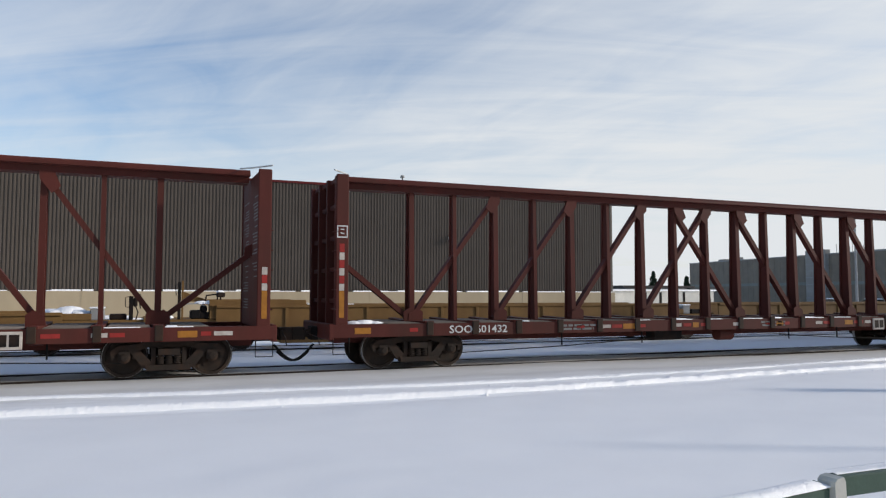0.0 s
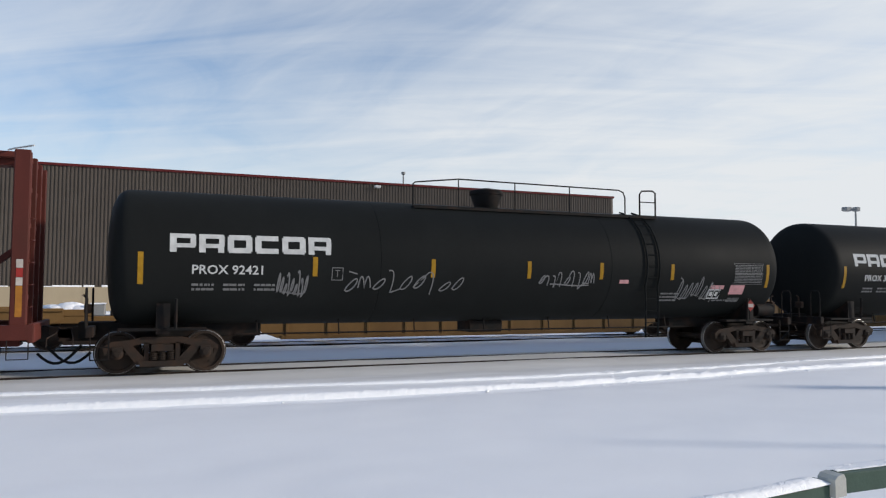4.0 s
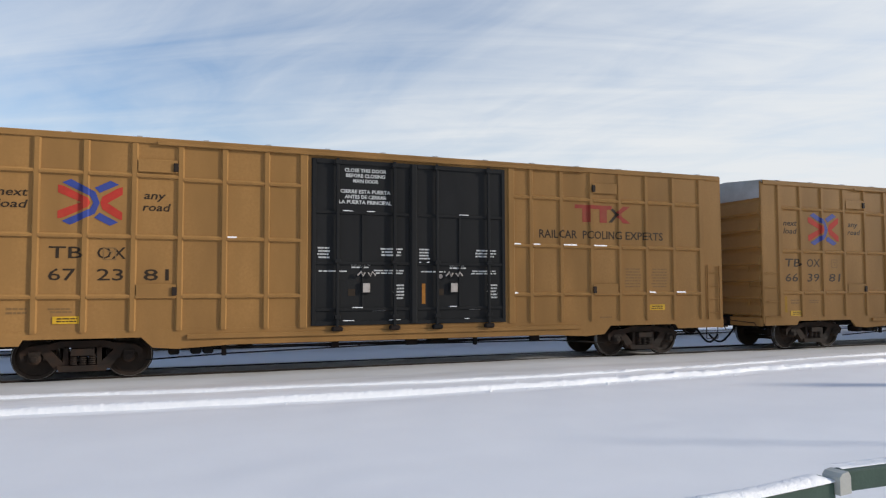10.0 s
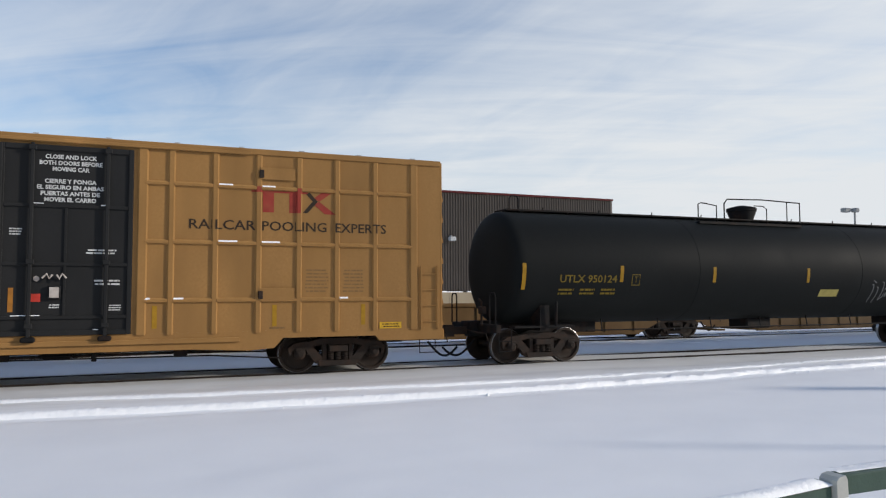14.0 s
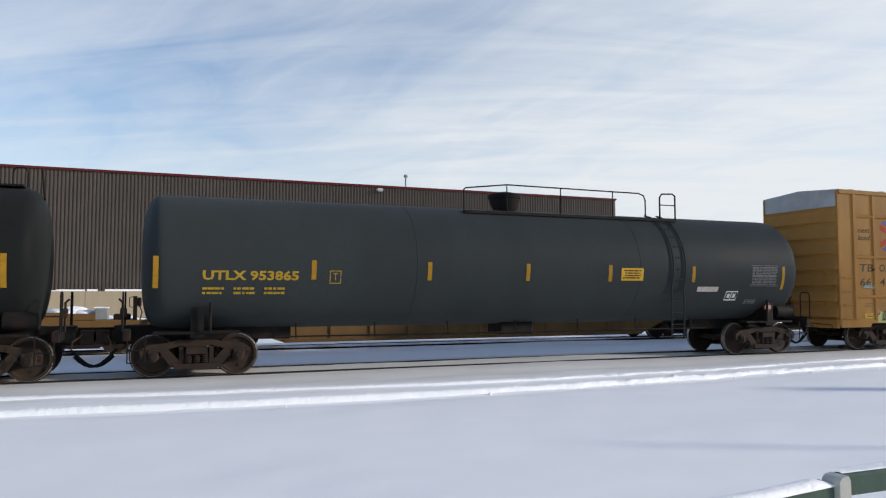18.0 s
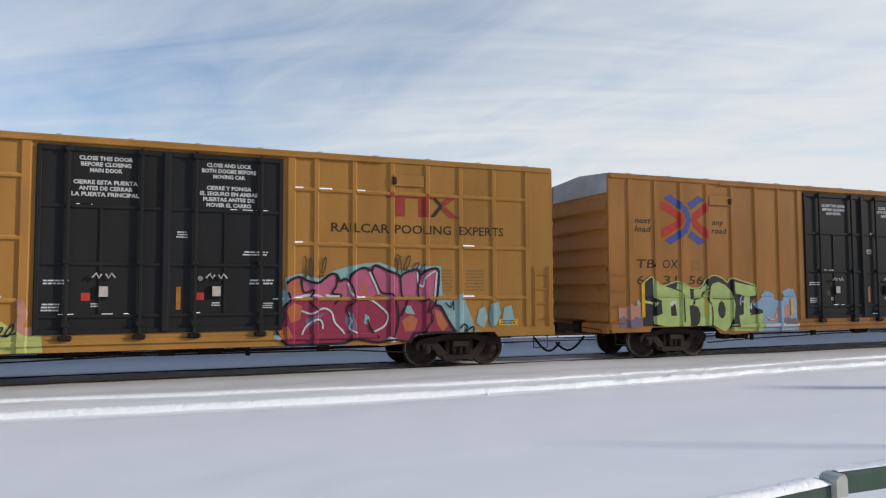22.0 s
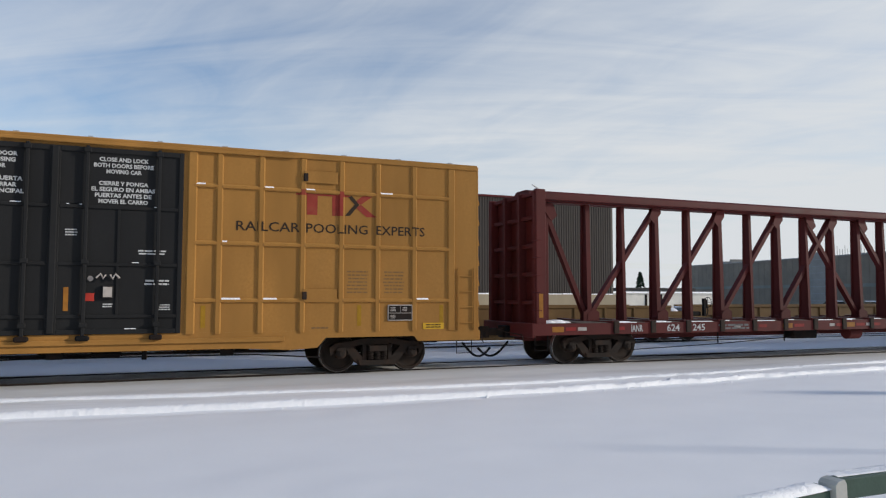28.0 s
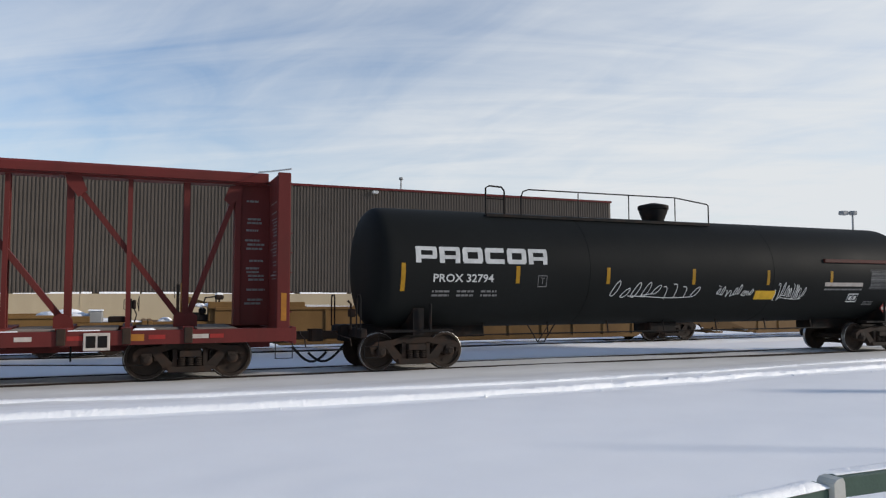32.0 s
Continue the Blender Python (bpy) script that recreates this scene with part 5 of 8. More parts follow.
    for u in strips:
        s = Shape()
        patch(s, L(u), L(u + 0.1), 1.12, 1.6, fl)
        part("reflector", s, M_REFLECT, body, "faded yellow strip")
    s = Shape()
    strokes(s, [[(L(2.75), 2.48), (L(2.98), 2.48), (L(2.98), 2.72), (L(2.75), 2.72), (L(2.75), 2.48)], [(L(2.82), 2.65), (L(2.92), 2.65), (L(2.87), 2.55)]], 0.025, fl)
    part("stencilling", s, mat_faded(), body)
    return c


def mat_faded():
    return shared("faded", lambda: mat("faded_brown_stencil", (0.26, 0.15, 0.06), 0.6, scale=6))


# ---------------------------------------------------------------- tank wagons
TANK_R, TANK_Z = 1.545, 2.54
TANK_L = 19.1


def tank_y(z, lift=0.006):
    d = TANK_R + lift
    return -math.sqrt(max(d * d - (z - TANK_Z) ** 2, 0.01))


def tank_skin(x, z):
    return tank_y(z)


def tank_car(origin, x_left, paint, label, platform, stripes, ladder_at=None, walkway=False, rails="long"):
    """origin: the place from which platform (x0, x1, dome x), stripes and lettering count; x_left: the left end."""
    h = TANK_L / 2
    L = lambda u: u + origin - x_left - h
    E = lambda u: u - h
    c = thing("tank_wagon", label, "freight wagon", "wagons of the passing train")
    CARS.append((c, x_left + h))
    s = Shape()
    n = 16
    left = [(E(0) + 0.22 + 0.54 * (1 - math.cos(a) ** 0.66), max(TANK_R * math.sin(a) ** 0.66, 0.02)) for a in [math.pi / 2 * i / n for i in range(n + 1)]]
    right = [(-x, r) for x, r in reversed(left)]
    s.revolve(left + [(L(6.4), TANK_R), (L(6.405), TANK_R - 0.006), (L(6.42), TANK_R - 0.006), (L(6.425), TANK_R), (L(12.9), TANK_R), (L(12.905), TANK_R - 0.006), (L(12.92), TANK_R - 0.006), (L(12.925), TANK_R)] + right, 56, "x", (0, 0, TANK_Z))
    shell = part("tank_shell", s, paint, c, smooth=40)
    # stub sills, saddles, running gear
    bx = (1.38, TANK_L - 1.38)
    for k, (u, way) in enumerate(zip(bx, (-1, 1))):
        s = Shape()
        s.box(E(u) - 1.7 if way < 0 else E(u) - 2.2, E(u) + 2.2 if way < 0 else E(u) + 1.7, -0.33, 0.33, 0.74, 1.10, 0.02)
        part("stub_sill", s, M_BLACK, c)
        s = Shape()
        s.prism([(-1.28, 0.86), (1.28, 0.86), (1.28, 1.52), (1.05, 1.36), (0.5, 1.12), (-0.5, 1.12), (-1.05, 1.36), (-1.28, 1.52)], E(u) - 0.14, E(u) + 0.14, "yz")
        part("saddle", s, M_BLACK, c)
        s = Shape()
        ex = E(u) + way * 1.50
        s.box(min(ex, ex - way * 0.16), max(ex, ex - way * 0.16), -1.42, 1.42, 0.82, 1.04, 0.02)
        part("end_sill", s, M_BLACK, c)
        s = Shape()
        s.box(E(u) - 0.9, E(u) + 0.9, -1.30, -0.95, 0.93, 0.99, 0.01)
        part("side_step", s, M_BLACK, c)
        coupler(c, ex, way)
        bogie(c, E(u))
        # hand rails round the end platform
        s = Shape()
        for sy in (-1, 1):
            s.tube([(ex, sy * 1.4, 1.02), (ex, sy * 1.4, 1.76), (ex, sy * 1.34, 1.84), (ex, sy * 1.12, 1.84), (ex, sy * 1.06, 1.76), (ex, sy * 1.06, 1.02)], 0.02, 6)
        part("end_rail", s, M_BLACK, c)
        s = Shape()
        s.tube([(ex + way * 0.02, -0.62, 1.0), (ex + way * 0.02, -0.62, 1.62), (ex + way * 0.1, -0.62, 1.7)], 0.028, 6)
        s.box(ex - 0.07, ex + 0.07, -0.75, -0.5, 1.3, 1.5, 0.02)
        part("brake_stand", s, M_CAST, c)
        s = Shape()
        s.tube([(E(u) - way * 0.25, -1.42, 0.98), (E(u) - way * 0.25, -1.45, 1.62)], 0.035, 6)
        part("hand_post", s, M_BLACK, c)
        s = Shape()
        for zz in (0.36, 0.62):
            s.tube([(ex - way * 0.1, -1.4, zz), (ex - way * 0.45, -1.4, zz)], 0.014, 5)
        for xx in (ex - way * 0.1, ex - way * 0.45):
            s.tube([(xx, -1.4, 0.36), (xx, -1.4, 0.95)], 0.014, 5)
        part("step_iron", s, M_BLACK, c)
    # brake reservoir and hand wheel at the right end
    s = Shape()
    s.revolve([(-0.36, 0.05), (-0.32, 0.2), (0.32, 0.2), (0.36, 0.05)], 16, "x", (E(TANK_L - 0.62), -1.0, 1.26))
    part("air_reservoir", s, M_BLACK, c, smooth=40)
    # underside pipes and brackets
    s = Shape()
    s.tube([(L(3.2), -0.62, 0.80), (L(16.2), -0.62, 0.78)], 0.022, 6)
    for i in range(7):
        u = 3.7 + i * 1.95
        s.tube([(L(u), -0.62, 0.76), (L(u), -0.55, 1.16)], 0.02, 5)
    part("brake_pipe", s, M_BLACK, c)
    s = Shape()
    s.box(L(9.2), L(10.2), -0.4, 0.4, 0.72, 1.05, 0.04)
    part("bottom_outlet", s, M_BLACK, c)
    # top platform with dome and rails
    p0, p1, dm = platform
    top = TANK_Z + TANK_R
    s = Shape()
    s.box(L(p0), L(p1), -0.78, -0.28, top - 0.16, top - 0.12)
    s.box(L(p0), L(p1), 0.28, 0.78, top - 0.16, top - 0.12)
    s.box(L(p0), L(p1), -0.80, -0.76, top - 0.18, top - 0.11)
    part("platform", s, M_BLACK, c)
    s = Shape()
    s.revolve([(top - 0.1, 0.29), (top + 0.06, 0.34), (top + 0.26, 0.42), (top + 0.32, 0.43), (top + 0.34, 0.46), (top + 0.44, 0.46), (top + 0.46, 0.43), (top + 0.53, 0.12)], 24, "z", (L(dm), 0, 0))
    part("dome", s, M_BLACK, c, "black valve dome", smooth=30)
    foot, high = top - 0.12, top + 0.60
    for yy in (-0.74,):
        runs = []
        if rails in ("long", "long_back"):
            # a long rail, and a lower hoop at the ladder; u counts from the long rail's low end
            back = rails == "long_back"
            U = (lambda u: L(p1 - u)) if back else (lambda u: L(p0 + u))
            l = p1 - p0
            runs.append(([(0, foot), (0, high - 0.16), (0.06, high - 0.12), (1.25, high + 0.02), (l - 1.28, high), (l - 1.12, high - 0.06), (l - 1.06, high - 0.2), (l - 1.06, foot)], 0.02))
            runs.append(([(l - 0.55, foot), (l - 0.55, high - 0.08), (l - 0.47, high + 0.02), (l - 0.1, high + 0.04), (l, high - 0.02), (l, foot)], 0.024))
            runs.append(([(l - 0.55, high - 0.3), (l, high - 0.3)], 0.016))
            runs += [([(k, foot), (k, high)], 0.016) for k in (1.25, 2.9, 4.6)]
        else:
            # short rail round the dome with a small hoop before it
            U = lambda u: L(p0 + u)
            l = p1 - p0
            runs.append(([(0, foot), (0, high - 0.2), (0.1, high - 0.15), (0.25, high - 0.16), (0.7, high - 0.22), (0.7, foot)], 0.018))
            runs.append(([(1.0, foot), (1.0, high - 0.14), (1.12, high), (2.5, high + 0.04), (l, high), (l, foot)], 0.021))
            runs.append(([(2.7, foot), (2.7, high - 0.24), (2.55, high - 0.16), (2.2, high - 0.16)], 0.016))
            runs.append(([(l - 0.55, foot), (l - 0.55, high)], 0.016))
        for pts, r in runs:
            s = Shape()
            s.tube([(U(u), yy, z) for u, z in pts], r, 6)
            part("hand_rail", s, M_BLACK, c)
    if walkway:
        s = Shape()
        s.box(E(0.75), E(TANK_L - 0.75), -0.36, 0.36, top + 0.02, top + 0.06)
        for i in range(12):
            s.box(E(1.2 + i * 1.5), E(1.26 + i * 1.5), -0.3, 0.3, top - 0.02, top + 0.03)
        part("running_board", s, M_BLACK, c, "walkway along the top")
        for u in (0.85, TANK_L - 0.95):
            s = Shape()
            s.tube([(E(u), -0.34, top), (E(u), -0.34, top + 0.34), (E(u) + 0.06, -0.34, top + 0.42), (E(u) + 0.22, -0.34, top + 0.42), (E(u) + 0.28, -0.34, top + 0.34), (E(u) + 0.28, -0.34, top)], 0.018, 6)
            part("grab_hoop", s, M_BLACK, c)
        for i in range(9):
            s = Shape()
            u = 1.9 + i * 1.85
            s.tube([(E(u), -0.33, top + 0.03), (E(u), -0.36, top + 0.13)], 0.016, 5)
            part("board_clip", s, M_BLACK, c)
        s = Shape()
        s.tube([(E(TANK_L - 0.35), -0.2, top - 0.25), (E(TANK_L - 0.42), -0.2, top + 0.45)], [0.03, 0.018], 6)
        part("vent_post", s, M_BLACK, c)
    if ladder_at:
        s = Shape()
        for u in (ladder_at, ladder_at + 0.42):
            pts = []
            for i in range(12):
                a = radians(-22 + 100 * i / 11)
                pts.append((L(u), -(TANK_R + 0.045) * math.cos(a) if a < 1.57 else 0, TANK_Z + (TANK_R + 0.045) * math.sin(a)))
            pts = [(L(u), -1.46, 0.55), (L(u), -1.5, 1.5)] + pts
            s.tube(pts, 0.026, 6)
        for i in range(12):
            if i < 4:
                p = (-1.48, 0.62 + i * 0.33)
            else:
                a = radians(-24 + 11.5 * (i - 4))
                p = (-(TANK_R + 0.045) * math.cos(a), TANK_Z + (TANK_R + 0.045) * math.sin(a))
            s.tube([(L(ladder_at), p[0], p[1]), (L(ladder_at + 0.42), p[0], p[1])], 0.011, 5)
        part("ladder", s, paint, c)
    for i, u in enumerate(stripes):
        long = i in (0, len(stripes) - 1)
        s = Shape()
        patch(s, L(u) - 0.055, L(u) + 0.055, 2.27 - (0.34 if long else 0.22) + (0.0 if long else 0.08), 2.27 + (0.34 if long else 0.22) + (0.0 if long else 0.08), tank_skin, nz=5)
        part("reflector", s, M_REFLECT, shell, "yellow reflective strip")
    return c, shell, L


def tank_marks(shell, L, brand, number, colour, x0, rnd, brand_shapes=True, box_at=None, bold=True, wide=0.53, num=1.50):
    if brand_shapes:
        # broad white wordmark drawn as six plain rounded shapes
        w, gap, z0, z1 = wide, wide * 0.12, 2.62, 3.02
        for i in range(6):
            a = L(x0) + i * (w + gap)
            s = Shape()
            t = 0.115
            def q(u0, u1, v0, v1):
                patch(s, a + u0, a + u1, z0 + v0, z0 + v1, tank_skin, nz=2)
            H = z1 - z0
            if i in (2, 4):                     # closed ring
                q(0.03, w - 0.03, 0, t), q(0.03, w - 0.03, H - t, H), q(0, t + .02, 0.04, H - 0.04), q(w - t - .02, w, 0.04, H - 0.04)
            elif i == 3:                        # open ring
                q(0.03, w - 0.02, 0, t), q(0.03, w - 0.02, H - t, H), q(0, t + .02, 0.04, H - 0.04)
            else:                               # stem with a loop
                q(0, t + 0.02, 0, H), q(t, w - 0.02, H - t + 0.02, H), q(t, w - 0.02, 0.10, 0.19), q(w - t, w, 0.13, H - 0.03)
                if i in (1, 5):
                    q(w - t - 0.02, w - 0.01, 0, 0.12)
            part("wordmark", s, colour, shell, "broad white painted shape")
    lettering("reporting_mark", number, 0.20, colour, shell, (L(x0 + (0.46 if brand_shapes else 0)), 2.16 if brand_shapes else 2.12), 2.08 if bold and not brand_shapes else num if brand_shapes else 1.78, 0, 0.009 if bold and not brand_shapes else 0.004, tank_skin)
    s = Shape()
    xa = x0 + (0.46 if brand_shapes else 0.0)
    for k in range(3):
        fine_rows(s, L(xa + k * 0.66), L(xa + k * 0.66 + 0.46), 1.78, 1.98, 2, rnd)
    tagged(part("stencilling", s, M_GREYPAINT if brand_shapes else colour, shell, "small stencilled data"), kind="stuff")
    if box_at:
        s = Shape()
        a, b = L(box_at), L(box_at + 0.25)
        strokes(s, [[(a, 2.05), (b, 2.05), (b, 2.33), (a, 2.33), (a, 2.05)], [(a + 0.07, 2.27), (b - 0.07, 2.27)], [((a + b) / 2, 2.27), ((a + b) / 2, 2.12)]], 0.018, tank_skin)
        part("stencilling", s, M_GREYPAINT if brand_shapes else colour, shell)


def fine_rows(s, x0, x1, z0, z1, rows, rnd):
    """Close rows of very small writing on a tank, as plain bars."""
    step = (z1 - z0) / rows
    for r in range(rows):
        x, za = x0, z0 + r * step + step * 0.2
        while x < x1 - 0.02:
            w = min(rnd.uniform(0.04, 0.16), x1 - x)
            patch(s, x, x + w, za, za + step * 0.5, tank_skin)
            x += w + rnd.choice((0.012, 0.018, 0.03))


def end_notes(shell, L, plates=(), lines=(), frames=()):
    """Small plates, rows of writing and outlined boxes: (x0, x1, z0, z1, ...)."""
    rnd = random.Random(77)
    for x0, x1, z0, z1, m_, words in plates:
        s = Shape()
        patch(s, L(x0), L(x1), z0, z1, tank_skin, nz=2)
        part("label_plate", s, m_, shell, words)
    if lines:
        s = Shape()
        for x0, x1, z0, z1, n in lines:
            fine_rows(s, L(x0), L(x1), z0, z1, n, rnd)
        tagged(part("stencilling", s, M_GREYPAINT, shell, "small white writing"), kind="stuff")
    for x0, x1, z0, z1 in frames:
        s = Shape()
        a, b = L(x0), L(x1)
        strokes(s, [[(a, z0), (b, z0), (b, z1), (a, z1), (a, z0)], [((a + b) / 2, z0), ((a + b) / 2, z1)]], 0.025, tank_skin)
        part("label_frame", s, M_WHITE, shell, "white outlined label frame")


def tank_end_marks(shell, L, rnd, panel=(17.0, 18.1), colour=None, plate_x=None, strip=None, label_box=True):
    """Data panel, small label boxes and diamond placard near the right end."""
    colour = colour or M_GREYPAINT
    s = Shape()
    a, b = L(panel[0]), L(panel[1])
    fine_rows(s, a, b, 2.06, 2.60, 12, rnd)
    strokes(s, [[(a - 0.03, 2.03), (b + 0.03, 2.03), (b + 0.03, 2.63), (a - 0.03, 2.63), (a - 0.03, 2.03)], [(a - 0.03, 2.33), (b + 0.03, 2.33)]], 0.012, tank_skin)
    tagged(part("data_panel", s, colour, shell, "panel of fine white writing"), kind="stuff")
    s = Shape()
    a = L(panel[0] - 0.85)
    if label_box:
        strokes(s, [[(a, 1.62), (a + 0.42, 1.62), (a + 0.42, 1.86), (a, 1.86), (a, 1.62)], [(a + 0.21, 1.62), (a + 0.21, 1.86)]], 0.03, tank_skin)
        patch(s, a + 0.06, a + 0.16, 1.68, 1.8, tank_skin)
        patch(s, a + 0.26, a + 0.36, 1.68, 1.8, tank_skin)
        part("label_plate", s, M_WHITE, shell)
    s = Shape()
    fine_rows(s, L(panel[0] - 0.05), L(panel[0] + 0.4), 1.50, 1.64, 3, rnd)
    part("stencilling", s, M_GREYPAINT, shell)
    # diamond placard in its holder
    x, z, r = L(panel[0] + 0.72), 1.40, 0.17
    y = -1.36
    s = Shape()
    s.prism([(x - r, z), (x, z - r), (x + r, z), (x, z + r)], y - 0.012, y)
    pl = part("placard", s, M_REFRED, shell, "red diamond hazard placard")
    s = Shape()
    s.prism([(x - r * .62, z + .05), (x - r * .62, z - .05), (x + r * .62, z - .05), (x + r * .62, z + .05)], y - 0.017, y - 0.013)
    part("placard_panel", s, M_REFWHITE, pl)
    s = Shape()
    s.tube([(x, y + 0.02, z - 0.42), (x, y + 0.02, z + 0.22)], 0.02, 5)
    part("placard_holder", s, M_BLACK, shell)
    if plate_x:
        s = Shape()
        patch(s, L(plate_x), L(plate_x + 0.72), 2.16, 2.50, tank_skin, nz=2)
        part("label_plate", s, M_LABEL, shell, "yellow notice plate")
        s = Shape()
        bars(s, L(plate_x + 0.06), L(plate_x + 0.66), 2.2, 2.46, 4, lambda a, b: tank_y(b, 0.010), rnd, 0.5)
        part("stencilling", s, M_INK, shell)
    if strip:
        s = Shape()
        patch(s, L(strip), L(strip + 0.75), 1.86, 2.0, tank_skin)
        part("label_plate", s, M_REFWHITE, shell, "white strip label")

# ---------------------------------------------------------------- centre-beam wagons
BEAM_L = 23.2


def beam_post_mesh(paint, w):
    s = Shape()
    # two channel legs that widen downward, tied by a web
    for sy in (-1, 1):
        s.add([(x, sy * y, z) for z, y0 in ((1.12, 0.20), (4.46, 0.13)) for x, y in ((-w, y0), (w, y0), (w, y0 - 0.05), (-w, y0 - 0.05))],
              [(0, 1, 2, 3), (4, 7, 6, 5), (0, 4, 5, 1), (1, 5, 6, 2), (2, 6, 7, 3), (3, 7, 4, 0)])
    s.add([(x, y, z) for x in (-0.02, 0.02) for y, z in ((-0.16, 1.12), (0.16, 1.12), (0.09, 4.46), (-0.09, 4.46))], [(0, 1, 2, 3), (4, 7, 6, 5), (0, 4, 5, 1), (1, 5, 6, 2), (2, 6, 7, 3), (3, 7, 4, 0)])
    return s.mesh("post", paint)


def centerbeam(x_left, paint, label, name_a, name_b, rnd_seed, key, beam=4.56, webs=(4.5, 4.5), steep=False, holder=4.35, bay=1.22, off=0.0, marks=(3.0, 3.72, 1.16)):
    rnd = random.Random(rnd_seed)
    h = BEAM_L / 2
    c = thing("centre_beam_wagon", label, "freight wagon", "wagons of the passing train")
    CARS.append((c, x_left + h))
    post = shared(key + "post", lambda: beam_post_mesh(paint, 0.068))
    slim = shared(key + "slim", lambda: beam_post_mesh(paint, 0.050))
    # top chord: box beam with rounded lips
    s = Shape()
    s.prism([(-0.22, 4.46), (-0.24, beam), (-0.40, beam), (-0.43, beam + 0.04), (-0.42, 4.69), (-0.36, 4.745), (-0.25, 4.765), (0.25, 4.765), (0.36, 4.745), (0.42, 4.69), (0.43, beam + 0.04), (0.40, beam), (0.24, beam), (0.22, 4.46)], -h + 0.5, h - 0.5, "yz")
    top_beam = part("top_beam", s, paint, c, smooth=38)
    s = Shape()
    s.box(-h + 0.5, h - 0.5, -0.46, -0.425, beam + 0.005, beam + 0.035, 0.006)
    part("beam_lip", s, paint, top_beam)
    # side sills with lips
    for sy in (-1, 1):
        s = Shape()
        s.prism([(sy * 1.45, 1.10), (sy * 1.45, 0.80), (sy * 1.36, 0.80), (sy * 1.36, 0.84), (sy * 1.42, 0.84), (sy * 1.42, 1.06), (sy * 1.36, 1.06), (sy * 1.36, 1.10)], -h + 0.1, h - 0.1, "yz")
        part("side_sill", s, paint, c)
    s = Shape()
    s.box(-h + 0.4, h - 0.4, -0.3, 0.3, 0.60, 1.04, 0.02)
    part("centre_sill", s, paint, c)
    # cross bearers and deck risers
    riser = shared(key + "riser", lambda: Shape().prism([(-1.44, 1.10), (-1.44, 1.16), (-0.4, 1.13), (0.4, 1.13), (1.44, 1.16), (1.44, 1.10), (1.40, 0.82), (0.3, 0.70), (-0.3, 0.70), (-1.40, 0.82)], -0.11, 0.11, "yz").mesh("cross_bearer", paint))
    posts = [off + (k + 0.5) * bay * w for k in range(8) for w in (-1, 1)]
    for i, x in enumerate(posts):
        part("cross_bearer", riser, None, c, m=pose(x, 0, 0))
        part("post", post if (i // 2) % 2 else slim, None, c, m=pose(x, 0, 0))
    plank = shared("deck_plank", lambda: Shape().box(-0.42, 0.42, -1.34, 1.34, 1.085, 1.115, 0.005).mesh("deck_plate", M_WOOD))
    for i in range(17):
        part("deck_plate", plank, None, c, m=pose(off + (i - 8) * bay, 0, 0))
    for x in sorted(posts):
        if rnd.random() < 0.5:
            s = Shape()
            w = rnd.uniform(0.15, 0.45)
            s.box(x + 0.15, x + 0.15 + w, -1.43, -1.2, 1.115, 1.135, 0.004)
            part("snow_line", s, M_SNOW_LUMP, c, "snow on the deck edge")
    pocket = shared(key + "pocket", lambda: Shape().box(-0.085, 0.085, -1.50, -1.448, 0.815, 1.15, 0.012).mesh("stake_pocket", M_CAST))
    for x in posts:
        part("stake_pocket", pocket, None, c, m=pose(x, 0, 0))
        if rnd.random() < 0.6:
            s = Shape()
            w = rnd.uniform(0.25, 0.8)
            s.box(x + 0.12, x + 0.12 + w, -1.452, -1.39, 1.10, 1.118, 0.004)
            part("snow_line", s, M_SNOW_LUMP, c, "thin snow on the sill")
    # diagonals: each spans two bays; they lean towards the middle
    def diag(x0, x1, z0=1.16, z1=4.42):
        s = Shape()
        d = Vector((x1 - x0, 0, z1 - z0)).normalized()
        nx, nz = -d.z * 0.062, d.x * 0.062
        e = 0.095 if x1 > x0 else 0.089
        s.add([(x0 + nx, -e, z0 + nz), (x0 - nx, -e, z0 - nz), (x1 - nx, -e, z1 - nz), (x1 + nx, -e, z1 + nz),
               (x0 + nx, e, z0 + nz), (x0 - nx, e, z0 - nz), (x1 - nx, e, z1 - nz), (x1 + nx, e, z1 + nz)],
              [(0, 1, 2, 3), (4, 7, 6, 5), (0, 4, 5, 1), (1, 5, 6, 2), (2, 6, 7, 3), (3, 7, 4, 0)])
        b = part("diagonal", s, paint, c)
        for x, z, w in ((x1, z1, 0.17), (x0, z0, 0.2)):
            g = Shape()
            k = 1 if x1 > x0 else -1
            yy = (-0.21 if z > 3 else -0.26) - 0.006 * (k + 1)
            if z > 3:
                g.prism([(x + k * 0.1, z + 0.08), (x - k * 0.2, z + 0.08), (x - k * 0.34, z - 0.26), (x - k * 0.16, z - 0.42), (x + k * 0.08, z - 0.12)], yy, yy - 0.02)
            else:
                g.prism([(x - k * 0.14, z - 0.04), (x + k * 0.26, z - 0.04), (x + k * 0.26, z + 0.2), (x + k * 0.12, z + 0.3), (x - k * 0.12, z + 0.16)], yy, yy - 0.02)
            part("gusset", g, paint, b)
        return b
    q = bay
    left = [-0.5 - 7, -0.5 - 5, -0.5 - 3, -0.5 - 1]
    for k in left:
        diag(off + k * q, off + (k + 2) * q)
        diag(off - k * q, off - (k + 2) * q)
